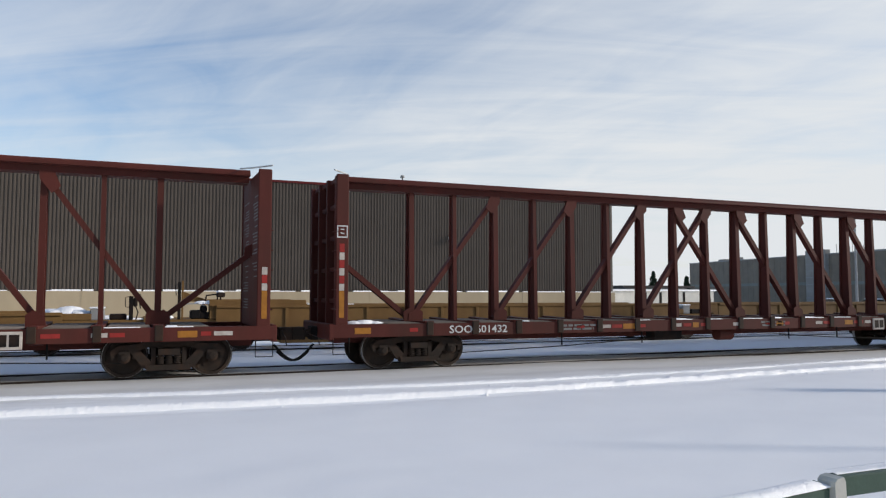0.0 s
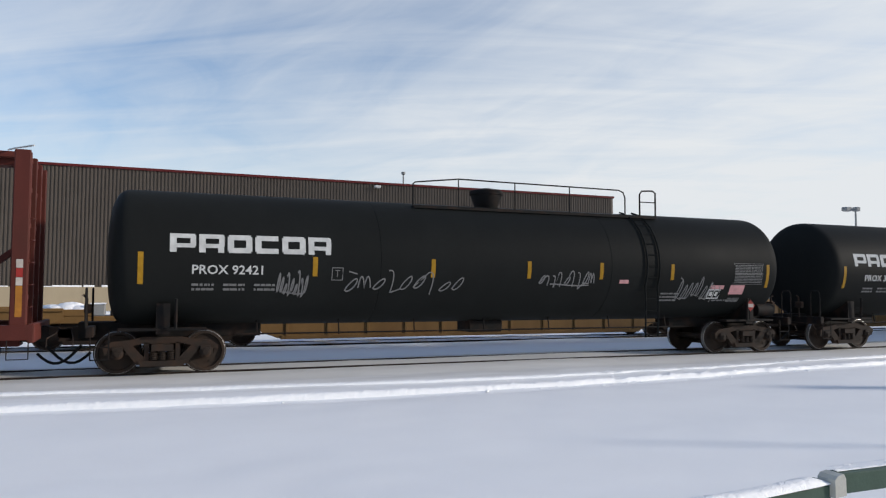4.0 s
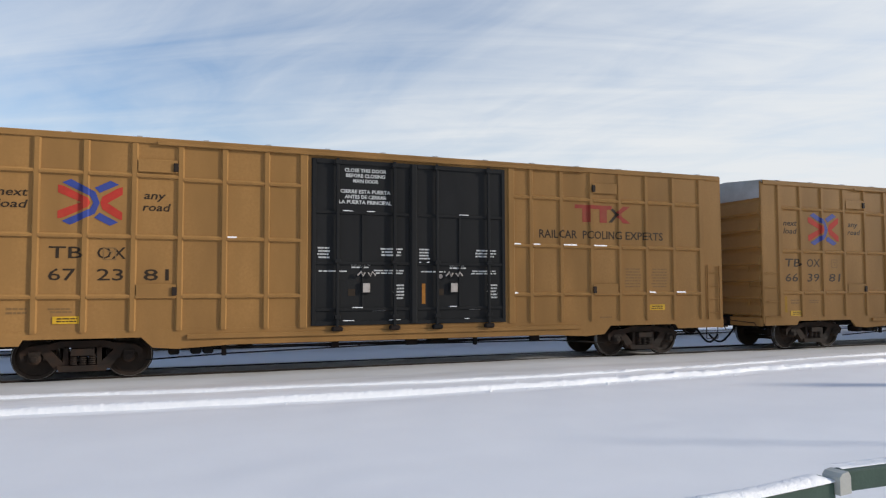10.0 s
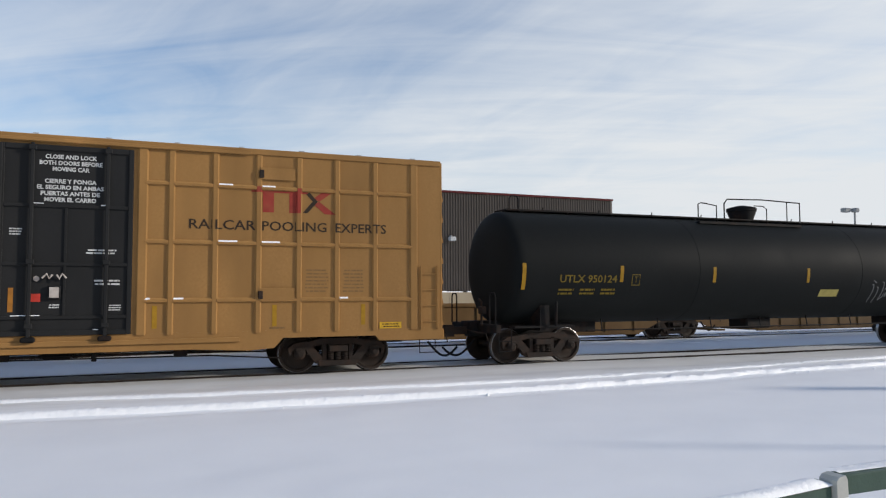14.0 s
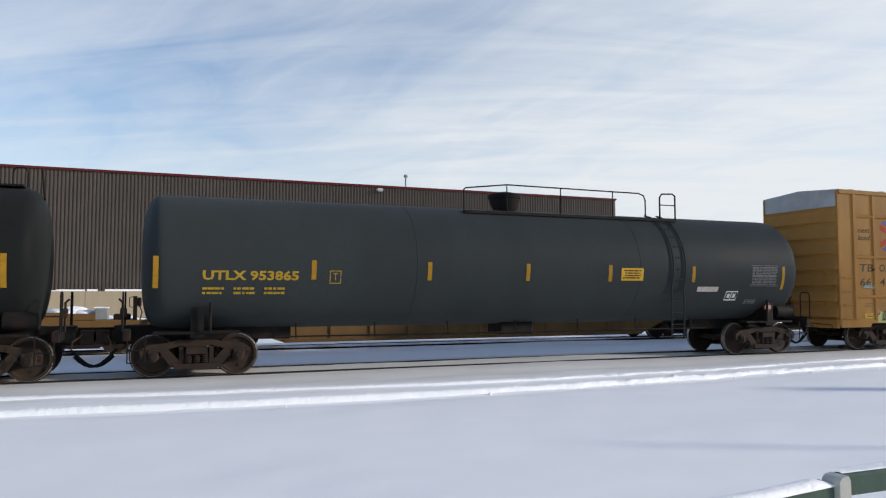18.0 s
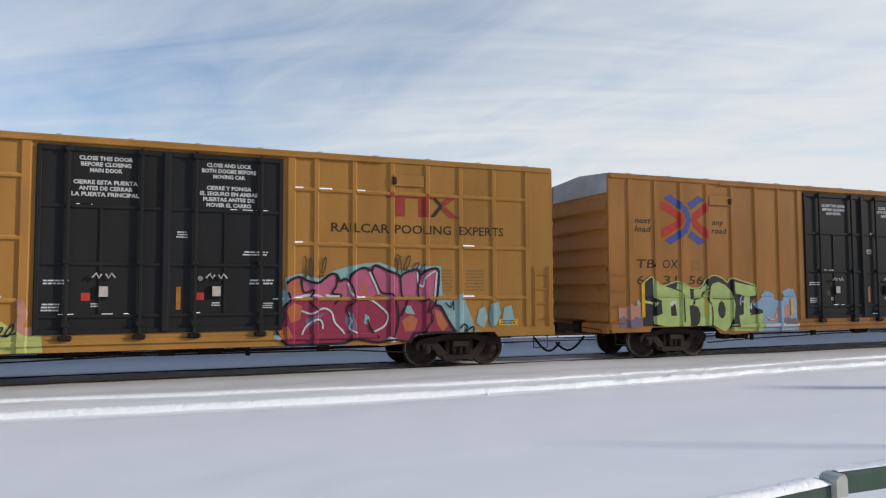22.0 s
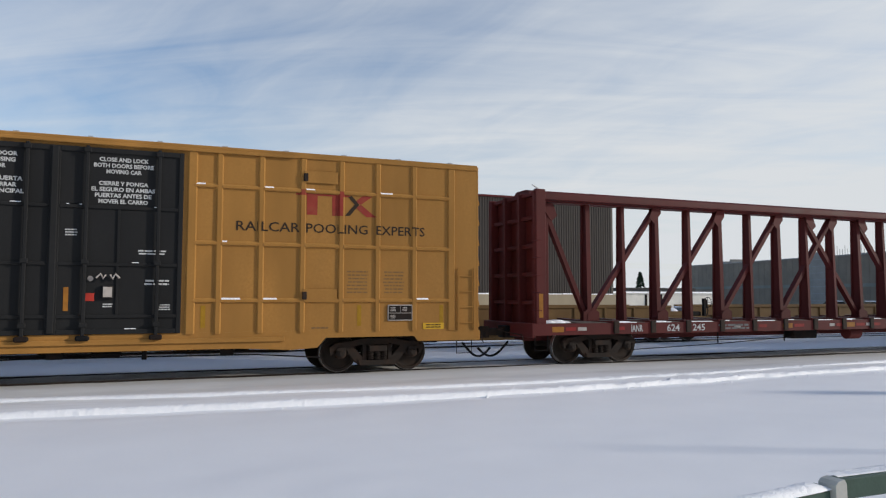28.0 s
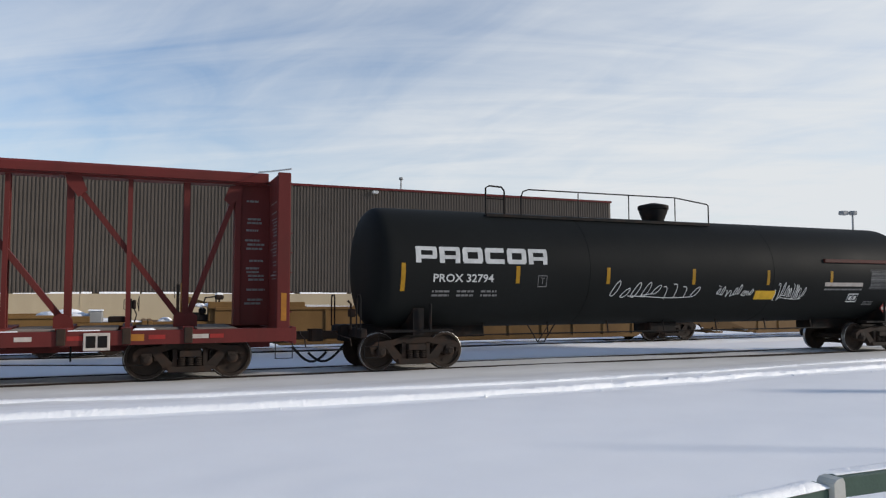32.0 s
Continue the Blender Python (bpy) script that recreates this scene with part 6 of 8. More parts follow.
    for way, high in zip((-1, 1), webs):
        xw = way * (h - 0.42 - 0.75)
        if high:
            # solid web plate between the bulkhead and the first bay, with rows of writing
            s = Shape()
            s.box(xw, way * (h - 0.42), -0.13, 0.13, 1.12, high, 0.01)
            web = part("end_web", s, paint, c)
            s = Shape()
            s.box(xw - 0.07, xw + 0.07, -0.2, 0.2, 1.12, high, 0.01)
            part("post", s, paint, web)
            s = Shape()
            lo = min(xw, way * (h - 0.42)) + 0.14
            z = high - 0.45
            while z > 1.5:
                if rnd.random() < 0.8:
                    l = rnd.uniform(0.3, 0.5)
                    x = lo + rnd.uniform(0, 0.12)
                    bars(s, x, min(x + l, lo + 0.52), z, z + 0.075, 1, lambda a, b: -0.134, rnd, 0.35)
                z -= rnd.choice((0.09, 0.09, 0.1, 0.24))
            tagged(part("stencilling", s, M_GREYPAINT, web, "rows of small white writing"), kind="stuff")
        if steep:
            diag(off + way * 7.5 * q, xw, 1.16, 4.35)
        else:
            diag(off + way * 7.5 * q, way * (h - 0.46), 1.16, 2.75)
    # end bulkheads with vertical stiffeners outside
    for way in (-1, 1):
        x = way * (h - 0.42)
        s = Shape()
        s.box(x, x + way * 0.05, -1.36, 1.36, 1.06, 4.60, 0.005)
        bulk = part("bulkhead", s, paint, c)
        for yy in (-1.355, -0.5, 0.36, 1.215):
            s = Shape()
            s.box(x + way * 0.05, x + way * 0.27, yy, yy + 0.14, 1.0, 4.60, 0.01)
            part("stiffener", s, paint, bulk)
        for zz in (1.6, 2.35, 3.1, 3.85, 4.48):
            s = Shape()
            s.box(x + way * 0.05, x + way * 0.2, -1.30, 1.30, zz, zz + 0.1, 0.008)
            part("cross_stiffener", s, paint, bulk)
        for ya, yb in ((-1.42, -1.36), (1.36, 1.42)):
            s = Shape()
            s.box(x - way * 0.03, x + way * 0.27, ya, yb, 1.0, 4.63, 0.02)
            part("edge_plate", s, paint, bulk)
        s = Shape()
        for (y0, y1, za, zb, rows) in ((-1.15, -0.35, 2.2, 4.2, 26), (0.25, 1.15, 1.4, 4.1, 40)):
            st = (zb - za) / rows
            for r in range(rows):
                if rnd.random() < 0.25:
                    continue
                w = rnd.uniform(0.5, 0.98) * (y1 - y0)
                z = za + r * st
                s.add([(x - way * 0.004, y0, z), (x - way * 0.004, y0 + w, z), (x - way * 0.004, y0 + w, z + st * 0.38), (x - way * 0.004, y0, z + st * 0.38)], [(0, 1, 2, 3)])
        tagged(part("stencilling", s, M_GREYPAINT, bulk, "rows of fine white writing"), kind="stuff")
        z = 1.26
        for m_, high in ((M_REFORANGE, 0.62), (M_REFWHITE, 0.16), (M_REFRED, 0.18), (M_REFWHITE, 0.17), (M_REFRED, 0.18), (M_REFWHITE, 0.17), (M_REFRED, 0.2))[:1 if steep else 7 if way < 0 else 4]:
            s = Shape()
            patch(s, x + way * 0.07, x + way * 0.19, z, z + high, lambda a, b: -1.426)
            part("reflector", s, m_, bulk)
            z += high + 0.008
        if way < 0 and not steep:
            s = Shape()
            a, b = sorted((x + way * 0.01, x + way * 0.24))
            strokes(s, [[(a, 3.14), (b, 3.14), (b, 3.40), (a, 3.40), (a, 3.14)], [(a + 0.07, 3.32), (b - 0.07, 3.32)], [(a + 0.07, 3.24), (b - 0.07, 3.22)]], 0.028, lambda p, q: -1.426)
            part("label_frame", s, M_WHITE, bulk, "white outlined square mark")
        s = Shape()
        s.box(way * (h - 0.12), way * h, -1.45, 1.45, 0.74, 1.12, 0.02)
        part("end_sill", s, paint, c)
        coupler(c, way * h, way)
        grab = shared(key + "grab", lambda: Shape().tube([(0, 0.0, 0), (0, -0.06, 0), (0, -0.06, 0.01), (0.4, -0.06, 0.01), (0.4, -0.06, 0), (0.4, 0, 0)], 0.011, 5).mesh("grab_iron", paint))
        for zz in (1.45, 1.9, 2.35, 2.8, 3.25):
            part("grab_iron", grab, None, bulk, m=pose(x + way * 0.27, -1.3, zz, 0, 0, 90 if way > 0 else -90))
        s = Shape()
        xs = way * (h - 0.28)
        s.tube([(xs - 0.19, -1.44, 0.8), (xs - 0.19, -1.44, 0.42), (xs + 0.19, -1.44, 0.42), (xs + 0.19, -1.44, 0.8)], 0.014, 5)
        part("step_iron", s, M_BLACK, c)
        # snow caught on the outer deck corner
        if way < 0:
            s = Shape()
            for d, r, hh in ((0.25, 0.24, 0.07), (0.5, 0.3, 0.09), (0.75, 0.2, 0.05)):
                snow_lump(s, x + d, -1.12, 1.11, r, hh, rnd)
            tagged(part("snow_cover", s, M_SNOW_LUMP, c, "snow on the deck corner", smooth=60), kind="stuff")
        s = Shape()
        s.tube([(x - way * 0.3, -0.3, 4.78), (x - way * 0.1, -0.9, 4.72), (x + way * 0.3, -1.3, 4.74)], 0.02, 5)
        part("grab_iron", s, M_WHITE, c)
    # sill reflectors and lettering
    ys = lambda a, b: -1.455
    x = -h + 0.6
    i = 0
    while x < h - 1.0:
        w = rnd.uniform(0.2, 0.42)
        s = Shape()
        m_ = (M_REFORANGE, M_REFRED, M_REFWHITE, M_REFRED)[i % 4]
        z = 0.91 if i % 4 else 0.88
        if not -8.8 < x < -5.2:
            patch(s, x, x + w, z, z + (0.09 if i % 4 else 0.14), ys)
            part("reflector", s, m_, c)
        x += w + (rnd.uniform(0.02, 0.1) if rnd.random() < 0.55 else rnd.uniform(0.4, 1.1))
        i += 1
    if name_a:
        lettering("reporting_mark", name_a, 0.19, M_WHITE, c, (-h + marks[0], 0.86), 0.62 if len(name_a) < 4 else 0.38, 0, 0.004, ys)
    for k, t in enumerate(n_ for n_ in name_b if n_):
        lettering("reporting_mark", t, 0.19, M_WHITE, c, (-h + marks[1] + k * marks[2], 0.86), 0.145 * len(t), 0, 0.004, ys)
    s = Shape()
    bars(s, -h + 6.1, -h + 7.3, 0.86, 1.04, 2, ys, rnd, 0.4)
    bars(s, 1.4, 2.4, 0.86, 1.04, 2, ys, rnd, 0.4)
    part("stencilling", s, M_GREYPAINT, c)
    s = Shape()
    s.box(h - holder, h - holder + 0.5, -1.50, -1.455, 0.70, 1.06, 0.01)
    box = part("label_frame", s, M_REFWHITE, c, "pale framed label holder")
    s = Shape()
    s.slot = 0
    for a in (0.05, 0.27):
        patch(s, h - holder + a, h - holder + a + 0.18, 0.76, 1.0, lambda p, q: -1.505)
    part("label_plate", s, M_BLACK, box)
    # under gear
    s = Shape()
    s.tube([(-h + 3.2, -1.1, 0.34), (-5.2, -1.1, 0.44), (-2.0, -1.1, 0.60)], 0.014, 5)
    part("brake_rod", s, M_BLACK, c)
    s = Shape()
    s.tube([(h - 3.2, -1.1, 0.34), (5.0, -1.1, 0.46), (2.5, -1.1, 0.60)], 0.014, 5)
    part("brake_rod", s, M_BLACK, c)
    for xx in (-5.2, -2.6, 2.9, 4.95, 7.0):
        s = Shape()
        s.tube([(xx, -1.1, 0.82), (xx, -1.1, 0.46)], 0.02, 5)
        part("hanger", s, M_BLACK, c)
    s = Shape()
    s.revolve([(-0.3, 0.05), (-0.26, 0.19), (0.26, 0.19), (0.3, 0.05)], 14, "x", (0.4, -1.0, 0.66))
    part("air_reservoir", s, paint, c, smooth=40)
    s = Shape()
    s.box(-2.1, -1.1, -1.0, -0.6, 0.52, 0.8, 0.03)
    part("brake_valve", s, M_BLACK, c)
    bogie(c, -h + 2.3), bogie(c, h - 2.25)
    return c


# ---------------------------------------------------------------- parked well wagons on the far track


def snow_lump(s, x, y, z, r, high, rnd, n=11):
    """A soft uneven heap."""
    ring = [1 + rnd.uniform(-0.32, 0.3) for _ in range(n)]
    k = len(s.v)
    for lift, grow in ((0, 1.0), (0.5, 0.8), (0.85, 0.5), (0.95, 0.2)):
        for i in range(n):
            t = 2 * math.pi * i / n
            s.v.append((x + r * grow * ring[i] * math.cos(t), y + r * 0.8 * grow * ring[(i + 3) % n] * math.sin(t), z + high * lift * (0.85 + 0.15 * ring[i])))
    for j in range(3):
        for i in range(n):
            s.f.append((k + j * n + i, k + j * n + (i + 1) % n, k + (j + 1) * n + (i + 1) % n, k + (j + 1) * n + i))
            s.mi.append(0)
    s.f.append(tuple(k + 3 * n + i for i in range(n)))
    s.mi.append(0)


def well_wagon(x0, x1, left_gear=True, right_gear=True, top=1.42, raised=None, start=0.0):
    """Empty container well wagon: trough between two end platforms; x0, x1: bogie centres; raised: stretch and height of the higher end of its sides."""
    c = thing("well_wagon", "parked empty container well wagon, faded yellow, snowy", "freight wagon", "parked wagons on the far track", pose(0, FAR_Y, 0))
    a, b = x0 + 1.55, x1 - 1.55
    for sy in (-1, 1):
        s = Shape()
        y = sy * 1.40
        s.prism([(a - 1.5 + start, top), (b + 1.1, top), (b + 1.1, 0.95), (b - 0.5, 0.24), (a + 0.5 + start, 0.24), (a - 1.5 + start, 0.95)], y, y - sy * 0.06)
        wall = part("well_side", s, M_WELL, c)
        s = Shape()
        s.box(a - 1.5 + start, b + 1.1, y - sy * 0.09, y + sy * 0.06, top - 0.06, top + 0.04, 0.015)
        part("chord", s, M_WELL, wall)
        s = Shape()
        s.box(a + 0.5 + start, b - 0.5, y - sy * 0.09, y + sy * 0.05, 0.22, 0.34, 0.015)
        part("chord", s, M_WELL, wall)
        if raised:
            s = Shape()
            s.box(raised[0], raised[1], y - sy * 0.065, y + sy * 0.012, top, raised[2], 0.012)
            part("raised_side", s, M_WELL, wall)
            s = Shape()
            s.box(raised[1] + 0.05, raised[1] + 1.6, y - sy * 0.09, y + sy * 0.05, top + 0.04, top + 0.065, 0.008)
            part("snow_line", s, M_SNOW_LUMP, wall, "snow on the side's top edge")
        n = 11
        rib = shared(("well_rib", top), lambda: Shape().box(-0.05, 0.05, -0.05, 0.0, 0.3, top - 0.06, 0.008).mesh("rib", M_WELL))
        for i in range(n):
            part("rib", rib, None, wall, m=pose(a + 0.7 + start + (b - a - 1.4 - start) * i / (n - 1), y if sy < 0 else y + 0.05, 0))
    for i in range(9):
        s = Shape()
        x = a + 0.6 + (b - a - 1.2) * i / 8
        s.box(x - 0.2, x + 0.2, -1.36, 1.36, 0.26, 0.33)
        part("cross_member", s, M_WELL, c)
    for xc, way, gear in ((x0, -1, left_gear), (x1, 1, right_gear)):
        if not gear:
            continue
        rnd = random.Random(int(xc * 10))
        X = lambda d: xc + way * d          # outward from the bogie's middle
        s = Shape()
        s.box(X(-1.5), X(1.75), -1.28, 1.28, 0.80, 1.02, 0.02)
        plat = part("end_platform", s, M_WELL, c)
        s = Shape()
        s.box(X(1.75), X(1.9), -1.40, 1.40, 0.78, 1.06, 0.02)
        part("end_sill", s, M_WELL, plat)
        coupler(c, X(1.85), way)
        bogie(c, xc, False)
        s = Shape()
        for i in range(6):
            snow_lump(s, X(rnd.uniform(-0.9, 1.5)), rnd.uniform(-0.9, 0.8), 1.01, rnd.uniform(0.18, 0.4), rnd.uniform(0.05, 0.13), rnd)
        tagged(part("snow_cover", s, M_SNOW_LUMP, c, "loose snow", smooth=60), kind="stuff")
        if way > 0:
            # heap of snow over the end of the well, tool boxes, brake stand
            s = Shape()
            for d, q, r, hh in ((-0.62, -0.95, 0.3, 0.14), (-0.35, -0.7, 0.5, 0.24), (-0.05, -1.0, 0.25, 0.14), (-0.8, -0.4, 0.4, 0.16), (0.1, -0.7, 0.3, 0.1)):
                snow_lump(s, X(d), q, 1.20, r, hh, rnd)
            tagged(part("snow_cover", s, M_SNOW_LUMP, c, "heap of snow on the wagon end", smooth=60), kind="stuff")
            s = Shape()
            s.box(X(-0.75), X(0.32), -1.30, -0.2, 1.02, 1.22, 0.02)
            part("equipment_box", s, M_WELL, c)
            s = Shape()
            s.box(X(0.28), X(0.66), -1.28, -0.7, 1.02, 1.36, 0.03)
            box = part("equipment_box", s, M_LAMP, c, "pale grey box with snow on top")
            s = Shape()
            s.box(X(0.25), X(0.68), -1.30, -0.68, 1.36, 1.41, 0.02)
            part("snow_line", s, M_SNOW_LUMP, box, "snow on the box")
            s = Shape()
            s.box(X(0.80), X(1.28), -1.2, -0.7, 1.02, 1.2, 0.03)
            part("brake_valve", s, M_BLACK, c)
            s = Shape()
            s.box(X(1.34), X(1.46), -1.30, -1.16, 1.02, 1.74, 0.01)
            stand = part("brake_stand", s, M_BLACK, c)
            s = Shape()
            s.tube([(X(1.34), -1.30, 1.72), (X(1.24), -1.30, 1.70), (X(1.24), -1.30, 1.42), (X(1.34), -1.30, 1.40)], 0.013, 5)
            part("grab_iron", s, M_BLACK, stand)
            s = Shape()
            s.box(X(1.46), X(1.58), -1.28, -1.1, 1.42, 1.70, 0.03)
            part("gear_case", s, M_CAST, stand)
            s = Shape()
            ring = [(X(1.66), -1.16 + 0.22 * math.cos(t * 0.5236), 1.58 + 0.22 * math.sin(t * 0.5236)) for t in range(13)]
            s.tube(ring, 0.014, 6)
            for t in range(0, 12, 3):
                s.tube([(X(1.62), -1.16, 1.58), ring[t]], 0.011, 5)
            part("brake_wheel", s, M_BLACK, stand)
            s = Shape()
            s.tube([(X(1.52), -1.22, 1.44), (X(1.60), -1.24, 1.25), (X(1.54), -1.22, 1.02)], 0.02, 6)
            part("chain_guide", s, M_BLACK, stand)
        else:
            # tall end post with a rail, sloping plate, valve gear under snow
            s = Shape()
            s.box(X(1.00), X(1.09), -1.30, -1.2, 1.02, 2.18, 0.01)
            post = part("end_post", s, M_BLACK, c)
            s = Shape()
            s.tube([(X(1.14), -1.30, 1.75), (X(1.16), -1.30, 2.08), (X(1.10), -1.30, 2.10)], 0.013, 5)
            part("grab_iron", s, M_BLACK, post)
            s = Shape()
            s.box(X(0.92), X(0.98), -1.28, -1.22, 1.02, 2.22, 0.006)
            part("end_post", s, M_WELL, c)
            s = Shape()
            s.prism([(X(0.92), 1.88), (X(0.92), 1.56), (X(0.1), 1.56), (X(0.1), 1.60), (X(0.3), 1.66)], -0.9, -0.82)
            part("sloping_plate", s, M_WELL, c)
            s = Shape()
            s.tube([(X(0.95), -1.25, 1.50), (X(0.45), -1.25, 1.50), (X(0.3), -1.25, 1.44)], 0.022, 6)
            part("hand_rail", s, M_LAMP, c)
            for d, z_, w_, h_ in ((0.55, 1.02, 0.16, 0.28), (0.2, 1.02, 0.24, 0.22), (0.3, 1.24, 0.1, 0.2)):
                s = Shape()
                s.box(X(d - w_), X(d + w_), -1.24, -0.8, z_, z_ + h_, 0.04)
                part("brake_valve", s, M_BLACK, c)
            s = Shape()
            s.box(X(-1.4), X(0.15), -1.33, -1.0, 1.02, 1.50, 0.02)
            chest = part("equipment_box", s, M_WELL, c)
            s = Shape()
            s.box(X(-0.86), X(-0.40), -1.345, -1.33, 1.10, 1.37, 0.004)
            part("label_plate", s, M_LABEL, chest, "yellow plate")
            s = Shape()
            s.box(X(-0.3), X(-0.1), -1.345, -1.33, 1.2, 1.32, 0.004)
            part("vent_plate", s, M_BLACK, chest)
            s = Shape()
            for d, r, hh in ((0.4, 0.2, 0.1), (0.1, 0.24, 0.12), (-0.25, 0.22, 0.1), (-0.6, 0.2, 0.07)):
                snow_lump(s, X(d), -1.12, 1.49, r, hh, rnd)
            tagged(part("snow_cover", s, M_SNOW_LUMP, chest, "snow on the box", smooth=60), kind="stuff")
            s = Shape()
            s.tube([(X(0.28), -1.05, 1.50), (X(0.22), -1.05, 1.76), (X(-0.1), -1.05, 1.80), (X(-0.12), -1.05, 1.56)], 0.03, 6)
            part("valve_pipe", s, M_CAST, c)
            s = Shape()
            s.box(X(-0.34), X(-0.08), -1.2, -0.9, 1.70, 1.86, 0.04)
            v = part("retaining_valve", s, M_CAST, c)
            s = Shape()
            snow_lump(s, X(-0.21), -1.05, 1.86, 0.13, 0.07, rnd)
            part("snow_cap", s, M_SNOW_LUMP, v, "cap of snow")
            s = Shape()
            s.tube([(X(-0.21), -1.05, 1.48), (X(-0.21), -1.05, 1.72)], 0.03, 6)
            part("valve_pipe", s, M_CAST, c)
    return c


# ---------------------------------------------------------------- sprayed paint on the wagons


def paint_mat(name, col):
    return shared("paint" + name, lambda: mat("spray_" + name, col, 0.65, var=0.14, scale=3.5, bump=0.02, spec=0.2, dirt=tuple(c * 0.6 + 0.02 for c in col), dirt_amount=0.35))


def blob_shape(x0, x1, z0, z1, skin, rnd, rough=0.08, n=40):
    """A filled patch with an uneven outline."""
    s = Shape()
    cx, cz = (x0 + x1) / 2, (z0 + z1) / 2
    pts = []
    for i in range(n):
        t = 2 * math.pi * i / n
        ex, ez = math.cos(t), math.sin(t)
        k = 1 / max(abs(ex), abs(ez)) ** 0.75
        r = k * (1 + rough * (rnd.random() * 2 - 1))
        pts.append((cx + ex * r * (x1 - x0) / 2, cz + ez * r * (z1 - z0) / 2))
    s.add([(x, skin(x, z), z) for x, z in pts], [tuple(range(n))])
    return s


def scrawl(parent, x0, x1, z0, z1, skin, material, seed, width=0.025, n=5):
    """Quick thin tag: one running hand of loops and strokes that spell nothing."""
    rnd = random.Random(seed)
    s = Shape()
    w, h = (x1 - x0) / n, z1 - z0
    lines, pts = [], []
    for i in range(n):
        a, kind = x0 + i * w, rnd.choice((0, 0, 0, 2, 2, 1))
        base, tall = z0 + h * rnd.uniform(0.0, 0.22), h * rnd.uniform(0.45, 0.95)
        for j in range(15):
            u = j / 14
            if kind == 0:      # loop
                pts.append((a + w * (0.5 - 0.42 * math.cos(6.0 * u)), base + tall * (0.5 + 0.5 * math.sin(6.6 * u - 1.2))))
            elif kind == 1:    # two humps
                pts.append((a + w * u * 0.9, base + tall * abs(math.sin(6.28 * u)) ** 0.7))
            elif kind == 2:    # tall hook
                pts.append((a + w * (0.15 + 0.5 * u + 0.2 * math.sin(5 * u)), base + tall * (1.0 - 1.15 * u + 0.25 * math.sin(6 * u))))
            else:              # zigzag stroke, softened
                pts.append((a + w * (0.1 + 0.8 * u), base + tall * (0.5 + 0.45 * math.cos(9.4 * u))))
        if rnd.random() < 0.45 or i == n - 1:
            lines.append(pts)
            pts = []
    lines.append([(x0 + (x1 - x0) * k / 10, z0 + h * (0.06 + 0.05 * math.sin(k * 0.7))) for k in range(2, 10)] if seed % 2 else [(x0 + w * 0.3, z1), (x0 + w * 0.9, z1 - h * 0.12)])
    strokes(s, lines, width, skin)
    tagged(part("sprayed_tag", s, material, parent, "thin sprayed tag"), kind="stuff")


def spray_piece(body, x0, drawing):
    """A sprayed piece drawn in metres from the wagon's left end; it goes on over ribs, sills and door track."""
    ribs = rib_places(BOX_L / 2)
    count = [0]

    def low(u):
        return 0.875 if u < 3.6 or 15.05 < u < 17.4 else 0.76 if u >= 17.4 else 0.675

    def laid(shape, pts, k):
        y = -BOX_HW - 0.016 - 0.0012 * k
        q = [(x0 + u, max(z, low(u))) for u, z in pts]
        shape.add([(u, y, z) for u, z in q], [tuple(range(len(q)))])
        for za, zb, deep, ua, ub in ((0.80, 0.90, 0.0585, 4.4, 14.2), (1.70, 1.725, 0.033, 0.7, 18.2)):
            if min(z for u, z in q) < zb and max(z for u, z in q) > za:
                band = clip_x(clip_x([(z, u) for u, z in q], za, zb) and [(u, z) for z, u in clip_x([(z, u) for u, z in q], za, zb)], x0 + ua, x0 + ub)
                if band:
                    shape.add([(u, y - deep, z) for u, z in band], [tuple(range(len(band)))])

    def fill(m_, k, pts):
        s = Shape()
        laid(s, pts, k)
        part("sprayed_form", side_paint(s, ribs), m_, body)

    def line(m_, w, pts):
        s = Shape()
        count[0] += 1
        soft = []
        for i in range(len(pts) - 1):
            p0, p1, p2, p3 = pts[max(i - 1, 0)], pts[i], pts[i + 1], pts[min(i + 2, len(pts) - 1)]
            for j in range(4):
                t = j / 4
                soft.append(tuple(0.5 * (2 * b_ + (c_ - a_) * t + (2 * a_ - 5 * b_ + 4 * c_ - d_) * t * t + (3 * b_ - a_ - 3 * c_ + d_) * t ** 3) for a_, b_, c_, d_ in zip(p0, p1, p2, p3)))
        soft.append(pts[-1])
        strokes(s, [[(x0 + u, max(z, low(u))) for u, z in soft]], w, lambda x, z: -BOX_HW - 0.026 - 0.0006 * count[0])
        tagged(part("sprayed_stroke", side_paint(s, ribs), m_, body), kind="stuff")
    drawing(fill, line)


